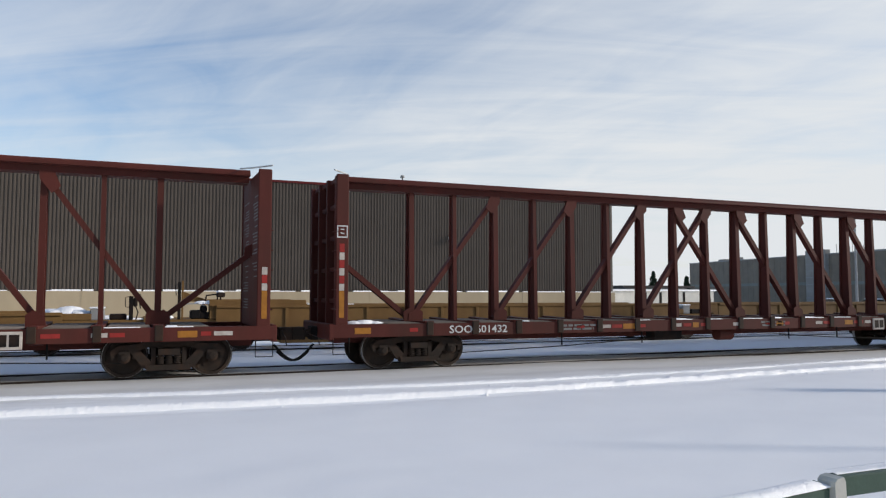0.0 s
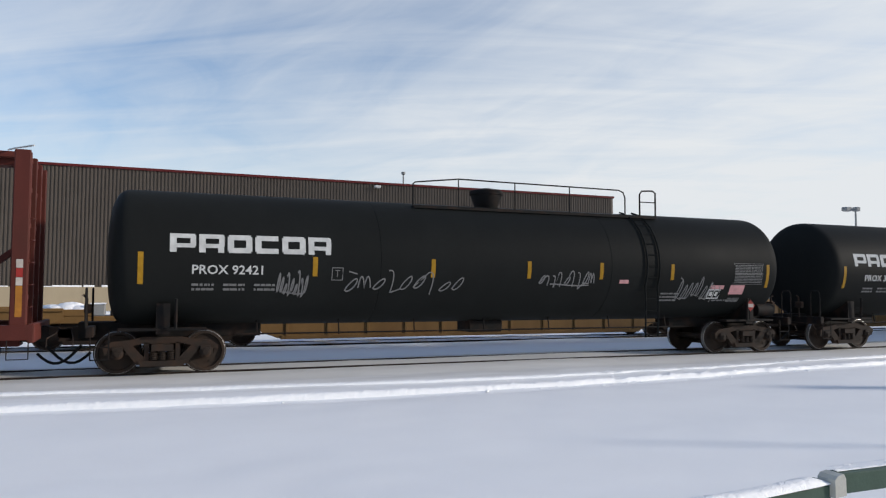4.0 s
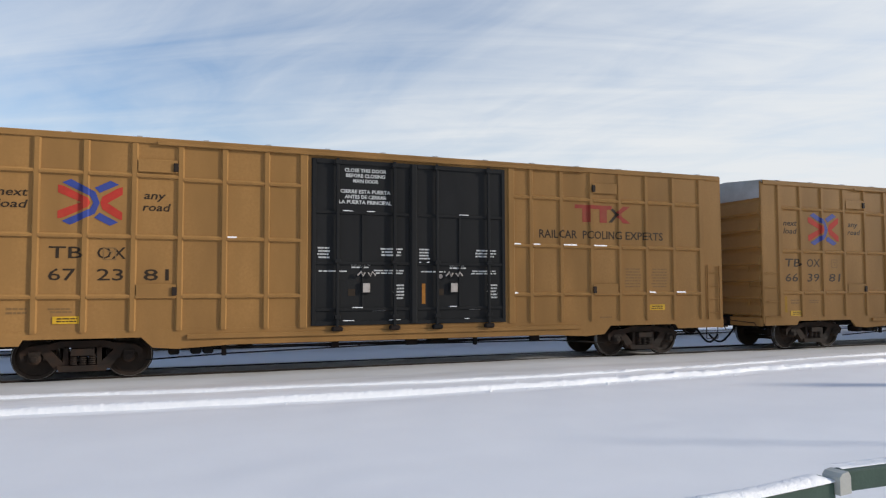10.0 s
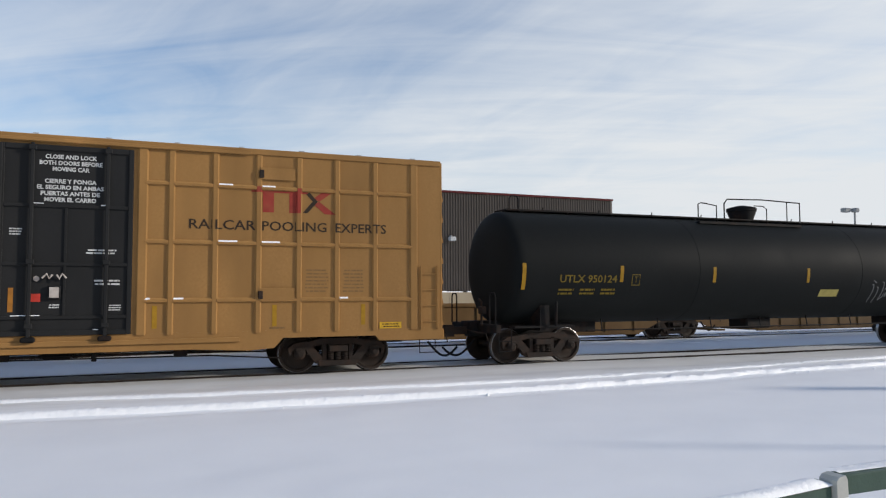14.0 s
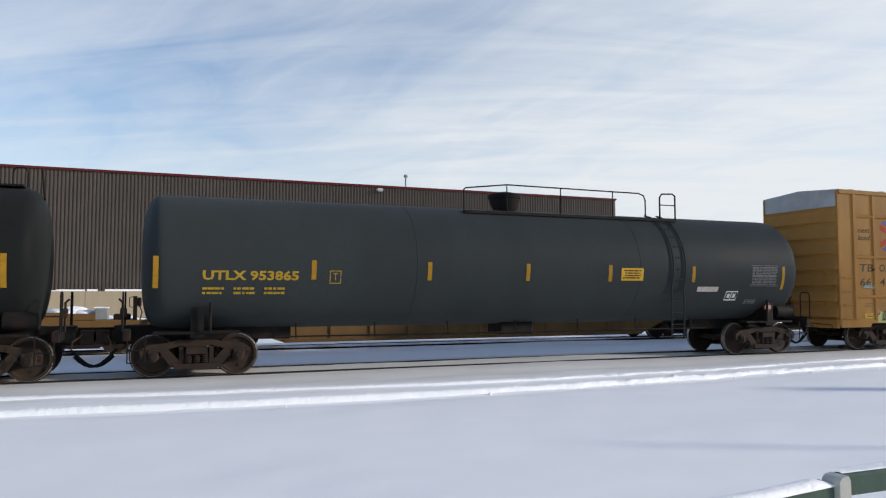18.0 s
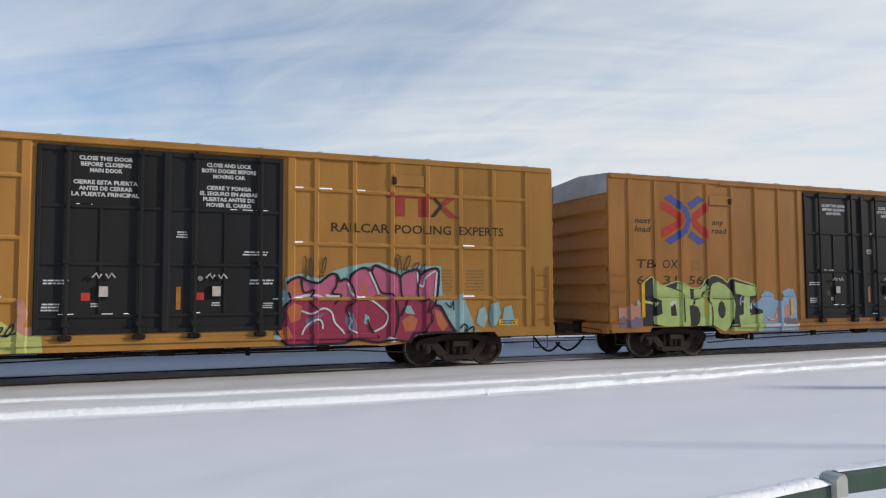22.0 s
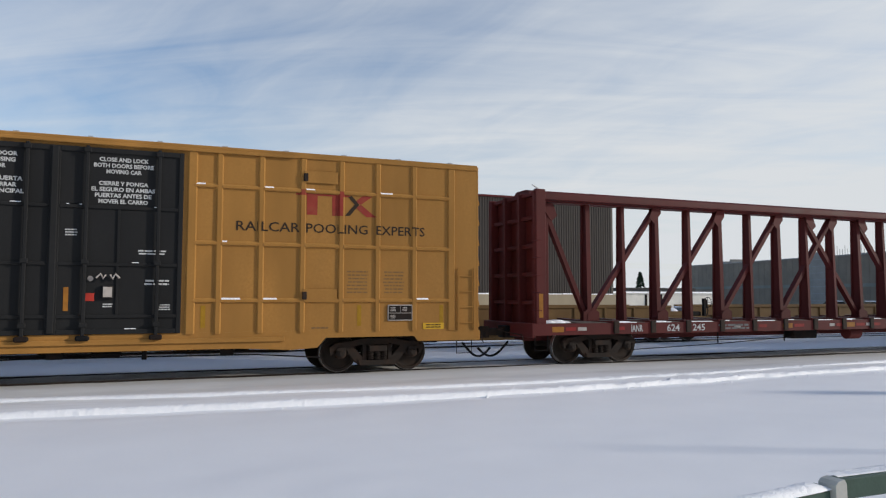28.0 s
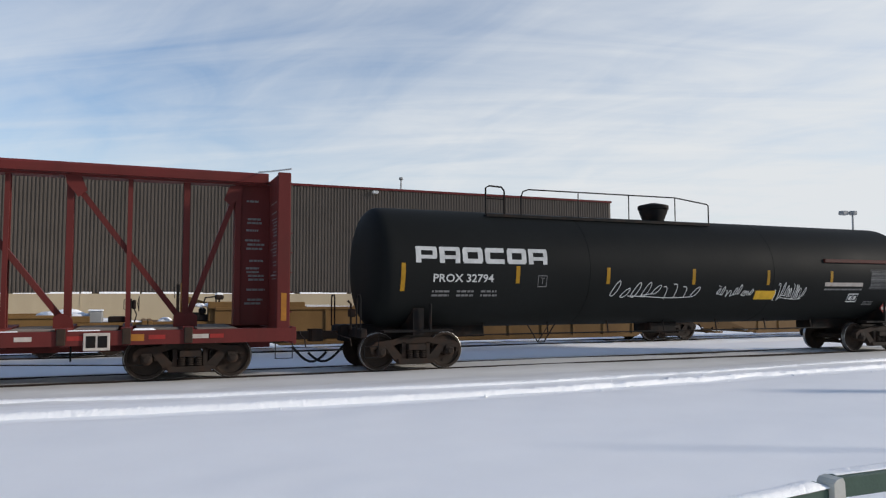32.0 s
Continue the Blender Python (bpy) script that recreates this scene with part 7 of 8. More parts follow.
def blue_piece(fill, line):
    fill(P_MINT, 0, ((1.57, 1.14), (1.7, 1.24), (1.89, 1.2), (2.04, 1.35), (2.18, 1.26), (2.35, 1.35), (2.52, 1.08), (2.68, 0.89), (2.68, 0.77), (1.57, 0.8)))
    fill(P_MINT, 0, ((5.76, 0.89), (5.88, 1.12), (6.01, 1.3), (6.2, 1.36), (6.33, 1.25), (6.52, 1.3), (6.73, 1.15), (6.95, 1.01), (7.23, 1.03), (7.26, 0.63), (5.72, 0.67)))
    fill(P_ROSE, 0, ((1.56, 1.34), (1.67, 1.26), (1.65, 1.13), (1.57, 1.1)))
    fill(P_ROSE, 0, ((6.74, 1.72), (6.9, 1.77), (6.99, 1.46), (6.92, 1.18), (7.27, 1.18), (7.24, 1.05), (6.95, 1.01), (6.73, 1.15), (6.82, 1.4)))
    fill(P_BLACK, 1, ((2.31, 1.68), (2.44, 1.71), (2.52, 1.32), (2.69, 1.16), (2.88, 1.28), (2.95, 0.86), (3.03, 0.69), (2.75, 0.69), (2.7, 0.96), (2.64, 1.09), (2.5, 1.06), (2.4, 1.26)))
    fill(P_WHITE, 2, ((2.4, 1.88), (2.64, 1.98), (2.93, 2.11), (3.24, 2.17), (3.6, 2.13), (3.71, 2.05), (3.69, 1.95), (4.04, 1.99), (4.07, 2.2), (4.14, 2.24), (4.36, 2.33), (4.55, 2.3), (4.74, 2.18), (4.91, 2.04), (5.06, 2.13), (5.38, 2.17), (5.71, 2.13), (6.04, 1.99), (6.31, 1.85), (6.48, 1.74), (6.38, 1.6), (6.28, 1.43), (6.05, 1.33), (5.78, 1.38), (5.76, 1.09), (5.73, 0.89), (5.46, 0.77), (5.2, 0.62), (3.01, 0.69), (2.92, 0.86), (2.77, 1.32), (2.54, 1.35), (2.44, 1.66)))
    fill(P_BLUE, 3, ((2.41, 1.86), (2.64, 1.97), (2.93, 2.09), (3.24, 2.16), (3.6, 2.12), (3.7, 2.05), (3.67, 1.94), (4.04, 1.97), (4.07, 2.19), (4.36, 2.32), (4.55, 2.29), (4.74, 2.17), (4.91, 2.03), (5.06, 2.12), (5.38, 2.16), (5.71, 2.12), (6.04, 1.98), (6.45, 1.74), (6.28, 1.63), (6.03, 1.68), (5.79, 1.59), (5.53, 1.69), (5.3, 1.59), (4.96, 1.7), (4.69, 1.63), (4.43, 1.71), (4.16, 1.65), (3.92, 1.71), (3.71, 1.55), (3.51, 1.49), (3.34, 1.7), (3.13, 1.72), (2.88, 1.58), (2.67, 1.44), (2.51, 1.56)))
    fill(P_SKY, 3, ((2.49, 1.55), (2.67, 1.62), (2.9, 1.68), (3.08, 1.75), (3.37, 1.73), (3.51, 1.6), (3.71, 1.64), (3.94, 1.78), (4.19, 1.72), (4.46, 1.79), (4.68, 1.71), (4.96, 1.77), (5.3, 1.69), (5.53, 1.77), (5.79, 1.67), (6.03, 1.76), (6.3, 1.69), (6.14, 1.53), (5.85, 1.47), (5.53, 1.59), (5.3, 1.48), (4.94, 1.57), (4.64, 1.53), (4.19, 1.57), (3.92, 1.6), (3.72, 1.41), (3.49, 1.36), (3.32, 1.58), (3.13, 1.61), (2.9, 1.46), (2.7, 1.36), (2.54, 1.37)))
    fill(P_WHITE, 4, ((3.15, 1.8), (3.2, 1.91), (3.3, 1.89), (3.33, 1.65), (3.27, 1.56), (3.16, 1.58)))
    fill(P_WHITE, 4, ((5.36, 1.8), (5.45, 1.95), (5.57, 1.89), (5.6, 1.62), (5.4, 1.59)))
    fill(P_BLACK, 4, ((3.03, 0.69), (3.17, 0.88), (3.26, 0.98), (3.43, 0.86), (3.57, 0.81), (3.61, 0.67)))
    fill(P_BLACK, 4, ((3.64, 1.17), (3.83, 1.14), (4.02, 1.02), (4.17, 0.83), (4.24, 0.65), (3.97, 0.66), (3.88, 0.79), (3.76, 0.9), (3.59, 0.95)))
    fill(P_LABEL2, 4, ((3.6, 0.9), (3.76, 0.85), (3.92, 0.66), (3.61, 0.67)))
    fill(P_BLACK, 4, ((4.73, 1.22), (4.93, 1.39), (5, 1.65), (5.08, 1.67), (5.13, 1.44), (5.07, 1.33), (4.87, 1.28), (4.93, 1.02)))
    fill(P_BLACK, 4, ((5.2, 0.62), (5.23, 0.78), (5.38, 0.9), (5.5, 1.14), (5.72, 0.87), (5.67, 0.61)))
    fill(P_BLACK, 4, ((3.89, 1.64), (4.16, 1.57), (4.19, 1.45), (3.91, 1.49)))
    line(P_BLACK, 0.05, ((3.71, 2.05), (3.69, 1.8), (3.64, 1.49), (3.6, 1.16), (3.57, 0.82)))
    line(P_BLACK, 0.05, ((4.07, 2.2), (4.15, 2.05), (4.31, 1.95), (4.46, 1.89), (4.37, 1.74)))
    line(P_BLACK, 0.05, ((4.16, 2.2), (4.17, 1.8), (4.15, 1.35), (4.32, 1.24), (4.44, 1.12), (4.39, 0.95), (4.32, 0.77)))
    line(P_BLACK, 0.06, ((5, 2.05), (5.04, 1.67), (5.03, 1.29), (5.11, 0.91), (5.2, 0.62)))
    line(P_BLACK, 0.05, ((5.49, 1.72), (5.51, 1.44), (5.5, 1.14)))
    line(P_BLACK, 0.045, ((2.79, 1.46), (2.84, 1.6), (2.99, 1.55), (3.06, 1.49), (2.94, 1.39), (2.82, 1.44), (2.9, 1.5), (3.02, 1.5)))
    line(P_BLACK, 0.045, ((5.69, 1.51), (5.85, 1.6), (5.94, 1.54), (5.82, 1.41), (5.94, 1.45)))
    line(P_BLACK, 0.05, ((3.01, 0.69), (2.91, 0.86), (2.83, 1.14), (2.77, 1.3)))
    line(P_BLACK, 0.07, ((4.59, 1.07), (4.69, 0.84), (4.78, 0.64)))
    line(P_BLACK, 0.065, ((2.4, 1.88), (2.64, 1.98), (2.93, 2.11), (3.24, 2.17), (3.6, 2.13), (3.71, 2.05), (3.69, 1.95), (4.04, 1.99), (4.07, 2.2), (4.14, 2.24), (4.36, 2.33), (4.55, 2.3), (4.74, 2.18), (4.91, 2.04), (5.06, 2.13), (5.38, 2.17), (5.71, 2.13), (6.04, 1.99), (6.31, 1.85), (6.48, 1.74), (6.38, 1.6), (6.28, 1.43), (6.05, 1.33), (5.78, 1.38), (5.76, 1.09), (5.73, 0.89), (5.46, 0.77), (5.2, 0.62), (3.01, 0.69)))
    line(P_WHITE, 0.05, ((2.4, 1.92), (2.64, 2.03), (2.93, 2.15), (3.24, 2.22), (3.6, 2.18), (3.74, 2.09), (3.73, 2.01), (4.01, 2.04), (4.03, 2.22), (4.13, 2.29), (4.36, 2.38), (4.55, 2.36), (4.74, 2.23), (4.91, 2.1), (5.06, 2.18), (5.38, 2.22), (5.71, 2.19), (6.04, 2.04), (6.34, 1.89), (6.52, 1.77)))


def pink_piece(fill, line):
    fill(P_TEAL, 0, ((11.78, 1.87), (12.08, 1.9), (12.05, 2.17), (12.39, 2.29), (12.83, 2.16), (13.17, 2.36), (13.45, 2.44), (13.91, 2.53), (14.28, 2.56), (14.74, 2.38), (15.24, 2.49), (15.48, 2.48), (15.84, 2.49), (15.88, 1.78), (16.16, 1.72), (16.44, 1.84), (16.51, 1.57), (16.68, 1.18), (16.75, 0.92), (16.96, 0.75), (16.32, 0.71), (16.14, 0.59), (12.28, 0.61), (11.8, 0.84), (11.87, 1.24), (11.78, 1.45)))
    fill(P_CRIMSON, 1, ((12.09, 2.06), (12.21, 2.16), (12.39, 2.2), (12.59, 2.11), (12.81, 2.07), (12.97, 2.18), (13.12, 2.28), (13.25, 2.25), (13.32, 2.11), (13.42, 2.17), (13.53, 2.14), (13.59, 2.28), (13.75, 2.38), (13.91, 2.43), (14.07, 2.36), (14.12, 2.46), (14.23, 2.48), (14.48, 2.36), (14.72, 2.28), (14.79, 2.22), (14.86, 2.29), (15.06, 2.37), (15.22, 2.4), (15.31, 2.28), (15.48, 2.39), (15.74, 2.42), (15.78, 2.23), (15.74, 1.78), (15.69, 1.56), (15.84, 1.49), (16.01, 1.19), (16.23, 0.84), (16.18, 0.67), (15.8, 0.65), (15.37, 0.64), (14.95, 0.67), (14.63, 0.73), (14.22, 0.68), (13.66, 0.77), (13.35, 0.66), (12.89, 0.68), (12.43, 0.62), (12.1, 0.69), (11.91, 0.9), (11.88, 1.04), (12.02, 1.24), (12.03, 1.52), (12.17, 1.68), (12.12, 1.86)))
    fill(P_PINK, 2, ((12.09, 2.06), (12.39, 2.2), (12.81, 2.07), (13.12, 2.28), (13.25, 2.25), (13.32, 2.11), (13.53, 2.14), (13.75, 2.38), (13.91, 2.43), (14.12, 2.46), (14.48, 2.36), (14.79, 2.22), (15.06, 2.37), (15.22, 2.4), (15.31, 2.28), (15.74, 2.42), (15.78, 2.23), (15.74, 1.75), (15.39, 1.68), (15, 1.77), (14.63, 1.68), (14.23, 1.8), (13.83, 1.67), (13.39, 1.76), (12.97, 1.69), (12.51, 1.75), (12.17, 1.71)))
    fill(P_ORANGE, 3, ((12.09, 2.02), (12.26, 2.12), (12.42, 2.08), (12.46, 1.84), (12.2, 1.79)))
    fill(P_ORANGE, 3, ((12.08, 1.45), (12.25, 1.62), (12.45, 1.54), (12.4, 1.24), (12.19, 1.17)))
    fill(P_ORANGE, 3, ((11.9, 1.03), (12.12, 1.1), (12.22, 0.86), (11.99, 0.79)))
    fill(P_ORANGE, 3, ((14.84, 1.18), (15.06, 1.32), (15.23, 1.2), (15.16, 0.95), (14.91, 0.91)))
    fill(P_ORANGE, 3, ((15.67, 1.43), (15.84, 1.38), (16.05, 1.07), (15.89, 0.9), (15.74, 1.07)))
    fill(P_ORANGE, 3, ((13.88, 2.1), (13.97, 2), (13.95, 1.81), (13.83, 1.79), (13.8, 1.96)))
    fill(P_TEAL, 3, ((14.88, 1.55), (15.06, 1.52), (15.16, 1.32), (14.93, 1.35)))
    fill(P_TEAL, 3, ((13.92, 1.36), (14.03, 1.27), (14.03, 1.07), (13.9, 1.13)))
    fill(P_WHITE, 3, ((15.8, 0.66), (15.92, 0.82), (16.11, 0.71), (16.14, 0.61)))
    fill(P_WHITE, 3, ((14.38, 0.67), (14.51, 0.81), (14.76, 0.74), (14.87, 0.64)))
    fill(P_VIOLET, 3, ((13.48, 1.46), (13.63, 1.36), (13.73, 1.05), (13.6, 0.87), (13.44, 1.15)))
    fill(P_VIOLET, 3, ((12.52, 1.24), (12.77, 1.33), (12.98, 1.4), (12.89, 1.29), (12.67, 1.12), (12.55, 1.03)))
    line(P_WHITE, 0.05, ((12.15, 1.69), (12.43, 1.77), (12.74, 1.79), (12.94, 1.73)))
    line(P_WHITE, 0.05, ((12.98, 1.79), (13.17, 1.76), (13.32, 1.77)))
    line(P_WHITE, 0.04, ((12.43, 1.44), (12.66, 1.37), (12.93, 1.49), (13.12, 1.4), (13.2, 1.16), (13.38, 0.97), (13.47, 0.8)))
    line(P_WHITE, 0.045, ((13.51, 2.07), (13.61, 1.81), (13.83, 1.73), (14.07, 1.67), (14.31, 1.5), (14.48, 1.31), (14.4, 1.07), (14.14, 0.93)))
    line(P_WHITE, 0.045, ((14.02, 2.33), (14.15, 2.07), (14.26, 1.81)))
    line(P_WHITE, 0.04, ((15.22, 2.35), (15.25, 2.08), (15.37, 1.99), (15.44, 2.22), (15.7, 2.37)))
    line(P_WHITE, 0.045, ((15.73, 2.34), (15.7, 2), (15.66, 1.63)))
    line(P_WHITE, 0.04, ((12.43, 0.85), (12.52, 1.07), (12.74, 1.23), (12.89, 1.2), (12.92, 1.02)))
    line(P_WHITE, 0.035, ((13.51, 1.39), (13.59, 1.19), (13.54, 1.02), (13.74, 0.91)))
    line(P_BLACK, 0.04, ((12.42, 2.2), (12.48, 1.86), (12.71, 1.9), (12.62, 1.65), (12.83, 1.44)))
    line(P_BLACK, 0.04, ((13.25, 2.25), (13.23, 2), (13.14, 1.83), (13.35, 1.79), (13.2, 1.58)))
    line(P_BLACK, 0.04, ((13.53, 2.13), (13.64, 1.9), (13.67, 1.64), (13.48, 1.5), (13.54, 1.28)))
    line(P_BLACK, 0.04, ((14.07, 2.36), (14.2, 2.07), (14.34, 1.84), (14.64, 1.76), (14.75, 1.21), (14.63, 0.78)))
    line(P_BLACK, 0.045, ((14.79, 2.22), (14.83, 1.78), (14.97, 1.64), (14.8, 1.28)))
    line(P_BLACK, 0.045, ((15.31, 2.28), (15.24, 1.93), (15.3, 1.64), (15.56, 1.68), (15.5, 1.37), (15.69, 1.56)))
    line(P_BLACK, 0.04, ((13.98, 1.22), (14.06, 1), (14.27, 0.78)))
    line(P_BLACK, 0.04, ((15.37, 0.64), (15.46, 0.98), (15.63, 1.19), (15.55, 1.41)))
    line(P_BLACK, 0.055, ((12.09, 2.06), (12.21, 2.16), (12.39, 2.2), (12.59, 2.11), (12.81, 2.07), (12.97, 2.18), (13.12, 2.28), (13.25, 2.25), (13.32, 2.11), (13.42, 2.17), (13.53, 2.14), (13.59, 2.28), (13.75, 2.38), (13.91, 2.43), (14.07, 2.36), (14.12, 2.46), (14.23, 2.48), (14.48, 2.36), (14.72, 2.28), (14.79, 2.22), (14.86, 2.29), (15.06, 2.37), (15.22, 2.4), (15.31, 2.28), (15.48, 2.39), (15.74, 2.42), (15.78, 2.23), (15.74, 1.78), (15.69, 1.56), (15.84, 1.49), (16.01, 1.19), (16.23, 0.84), (16.18, 0.67), (15.8, 0.65), (15.37, 0.64), (14.95, 0.67), (14.63, 0.73), (14.22, 0.68), (13.66, 0.77), (13.35, 0.66), (12.89, 0.68), (12.43, 0.62), (12.1, 0.69), (11.91, 0.9), (11.88, 1.04), (12.02, 1.24), (12.03, 1.52), (12.17, 1.68), (12.12, 1.86)))
    fill(P_TEAL, 1, ((16.78, 1.08), (16.86, 1.42), (17.02, 1.5), (17.1, 1.22), (17.0, 0.96)))
    fill(P_TEAL, 1, ((17.14, 1.2), (17.2, 1.56), (17.42, 1.6), (17.46, 1.3), (17.34, 1.04), (17.2, 0.98)))
    fill(P_TEAL, 1, ((17.5, 1.12), (17.56, 1.46), (17.76, 1.52), (17.84, 1.2), (17.7, 0.98)))
    line(P_BLACK, 0.035, ((15.95, 1.6), (16.09, 1.48), (16.16, 1.63), (16.17, 1.41)))
    line(P_BLACK, 0.045, ((16.32, 0.96), (16.43, 1.06), (16.53, 1), (16.46, 0.85), (16.68, 1), (16.71, 0.83)))


def green_piece(fill, line):
    fill(P_ROSE, 0, ((0.21, 1.48), (0.43, 1.42), (0.6, 1.52), (0.75, 1.43), (0.97, 1.56), (0.98, 1.11), (0.23, 1.04)))
    fill(P_VIOLET, 1, ((0.22, 1.12), (0.39, 1.19), (0.56, 1.06), (0.76, 1.17), (0.98, 1.11), (0.99, 0.86), (0.23, 0.88)))
    fill(P_TEAL, 1, ((0.81, 1.56), (0.89, 1.63), (0.94, 1.52), (0.88, 1.43)))
    fill(P_SKY, 0, ((4.88, 1.44), (5.18, 1.59), (5.37, 1.71), (5.55, 1.86), (5.74, 1.78), (5.8, 1.59), (6.06, 1.56), (6.12, 1.84), (6.37, 1.94), (6.57, 1.9), (6.68, 1.58), (6.68, 0.94), (6.74, 0.63), (5.35, 0.67), (5.34, 1.09), (5.07, 1.24)))
    fill(P_WHITE, 1, ((5.37, 0.88), (5.88, 0.89), (6.71, 0.89), (6.72, 0.78), (5.38, 0.79)))
    fill(P_ROSE, 1, ((5.44, 1.11), (5.54, 1.02), (5.75, 1.01), (5.85, 1.33), (5.95, 1.4), (5.95, 0.95), (5.56, 0.94)))
    fill(P_ROSE, 1, ((6.14, 1.43), (6.38, 1.46), (6.41, 1.05), (6.19, 1)))
    fill(P_VIOLET, 2, ((6.13, 1.04), (6.32, 1.07), (6.47, 1.02), (6.66, 1.04), (6.67, 0.86), (6.14, 0.86)))
    fill(P_TEAL, 1, ((5.24, 1.71), (5.45, 1.89), (5.53, 1.79), (5.4, 1.66)))
    line(P_WHITE, 0.03, ((5.46, 1.15), (5.56, 1.04), (5.75, 1.01), (5.87, 1.14)))
    fill(P_BLACK, 3, ((1.06, 2.06), (1.17, 2.15), (1.32, 2.24), (1.43, 2.12), (1.69, 1.99), (2, 2.07), (2.21, 2.1), (2.48, 2.01), (2.7, 1.92), (3.03, 1.96), (3.24, 2.2), (3.52, 2.28), (3.81, 2.2), (3.99, 2.08), (4.19, 2.2), (4.34, 2.14), (4.69, 2.09), (5.09, 1.99), (5.07, 1.65), (4.87, 1.53), (5.09, 1.34), (5.32, 1.3), (5.36, 0.64), (2.78, 0.71), (2.63, 0.79), (1.03, 0.9), (1, 1.11), (1.08, 1.16)))
    fill(P_LIME, 4, ((1.36, 2.17), (1.64, 2.03), (1.98, 1.94), (2.32, 1.84), (2.39, 1.76), (2.39, 1), (2.64, 0.95), (2.64, 0.81), (1.82, 0.85), (1.37, 0.96), (1.35, 1.16), (1.67, 1.23), (1.65, 1.6), (1.37, 1.68)))
    fill(P_LIME, 4, ((1.09, 1.61), (1.34, 1.56), (1.52, 1.54), (1.42, 1.44), (1.29, 1.51), (1.09, 1.53)))
    fill(P_BLACK, 5, ((1.97, 1.17), (1.95, 1.49), (1.99, 1.57), (2.11, 1.55), (2.17, 1.17)))
    fill(P_WHITE, 6, ((1.93, 1.51), (2.01, 1.58), (2.14, 1.59), (2.17, 1.37), (2.1, 1.51), (1.98, 1.42)))
    fill(P_LIME, 4, ((2.21, 2.09), (2.64, 1.97), (2.65, 1.64), (2.82, 1.59), (2.81, 1.48), (2.61, 1.45), (2.65, 0.94), (2.43, 0.98), (2.39, 1.76), (2.31, 1.87), (2.17, 1.93)))
    fill(P_LIME, 4, ((2.76, 1.59), (3, 1.64), (3.09, 1.83), (3.31, 1.91), (3.27, 1.6), (3.42, 1.34), (3.45, 0.94), (3.4, 0.73), (2.87, 0.73), (2.97, 0.99), (3, 1.22), (2.92, 1.41), (2.74, 1.46)))
    fill(P_LIME, 4, ((2.77, 1.9), (3.03, 1.92), (3.22, 2.08), (3.28, 1.96), (3.04, 1.67), (2.77, 1.65)))
    fill(P_LIME, 4, ((3.34, 1.93), (3.47, 2.07), (3.66, 2.12), (3.93, 2.03), (4.15, 1.84), (4.24, 1.47), (4.2, 1.11), (4.07, 0.83), (3.88, 0.69), (3.47, 0.69), (3.44, 0.94), (3.43, 1.34), (3.29, 1.6)))
    fill(P_BLACK, 5, ((3.63, 1.32), (3.67, 1.5), (3.77, 1.58), (3.87, 1.5), (3.92, 1.32), (3.88, 1.14), (3.78, 1.06), (3.67, 1.14)))
    fill(P_LIME, 4, ((4.23, 2.13), (5.09, 1.98), (5.07, 1.73), (4.83, 1.7), (4.82, 1.21), (5.33, 1.21), (5.35, 0.67), (4.09, 0.7), (4.15, 0.89), (4.45, 0.9), (4.42, 1.14), (4.59, 1.18), (4.6, 1.74), (4.25, 1.79)))
    fill(P_BLACK, 5, ((4.82, 1.14), (4.95, 1.27), (5.13, 1.32), (5.32, 1.3), (5.33, 1.2), (5.07, 1.17)))
    line(P_BLACK, 0.05, ((3.3, 1.91), (3.27, 1.6), (3.41, 1.41), (3.44, 1.12), (3.41, 0.88), (3.33, 0.72)))
    line(P_BLACK, 0.025, ((3.44, 1.65), (3.77, 1.63), (4.24, 1.63)))
    line(P_BLACK, 0.04, ((2.39, 1.76), (2.4, 1)))
    line(P_BLACK, 0.04, ((4.09, 0.84), (4.71, 0.84), (5.34, 0.82)))
    line(P_BLACK, 0.05, ((1.37, 1.68), (1.4, 1.38), (1.56, 1.24)))
    line(P_MINT, 0.04, ((1.06, 2.09), (1.17, 2.18), (1.32, 2.26), (1.43, 2.14), (1.69, 2.01), (2, 2.09), (2.21, 2.13), (2.48, 2.04), (2.7, 1.94), (3.03, 1.98), (3.24, 2.22), (3.52, 2.31), (3.81, 2.23), (3.99, 2.11), (4.19, 2.23), (5.09, 2.01)))
    line(P_WHITE, 0.03, ((4.47, 1.45), (4.49, 1.69), (4.6, 1.72), (4.64, 1.59), (4.51, 1.53)))
    line(P_WHITE, 0.03, ((4.75, 1.52), (4.73, 1.39), (4.82, 1.37), (4.87, 1.49), (4.87, 1.32)))


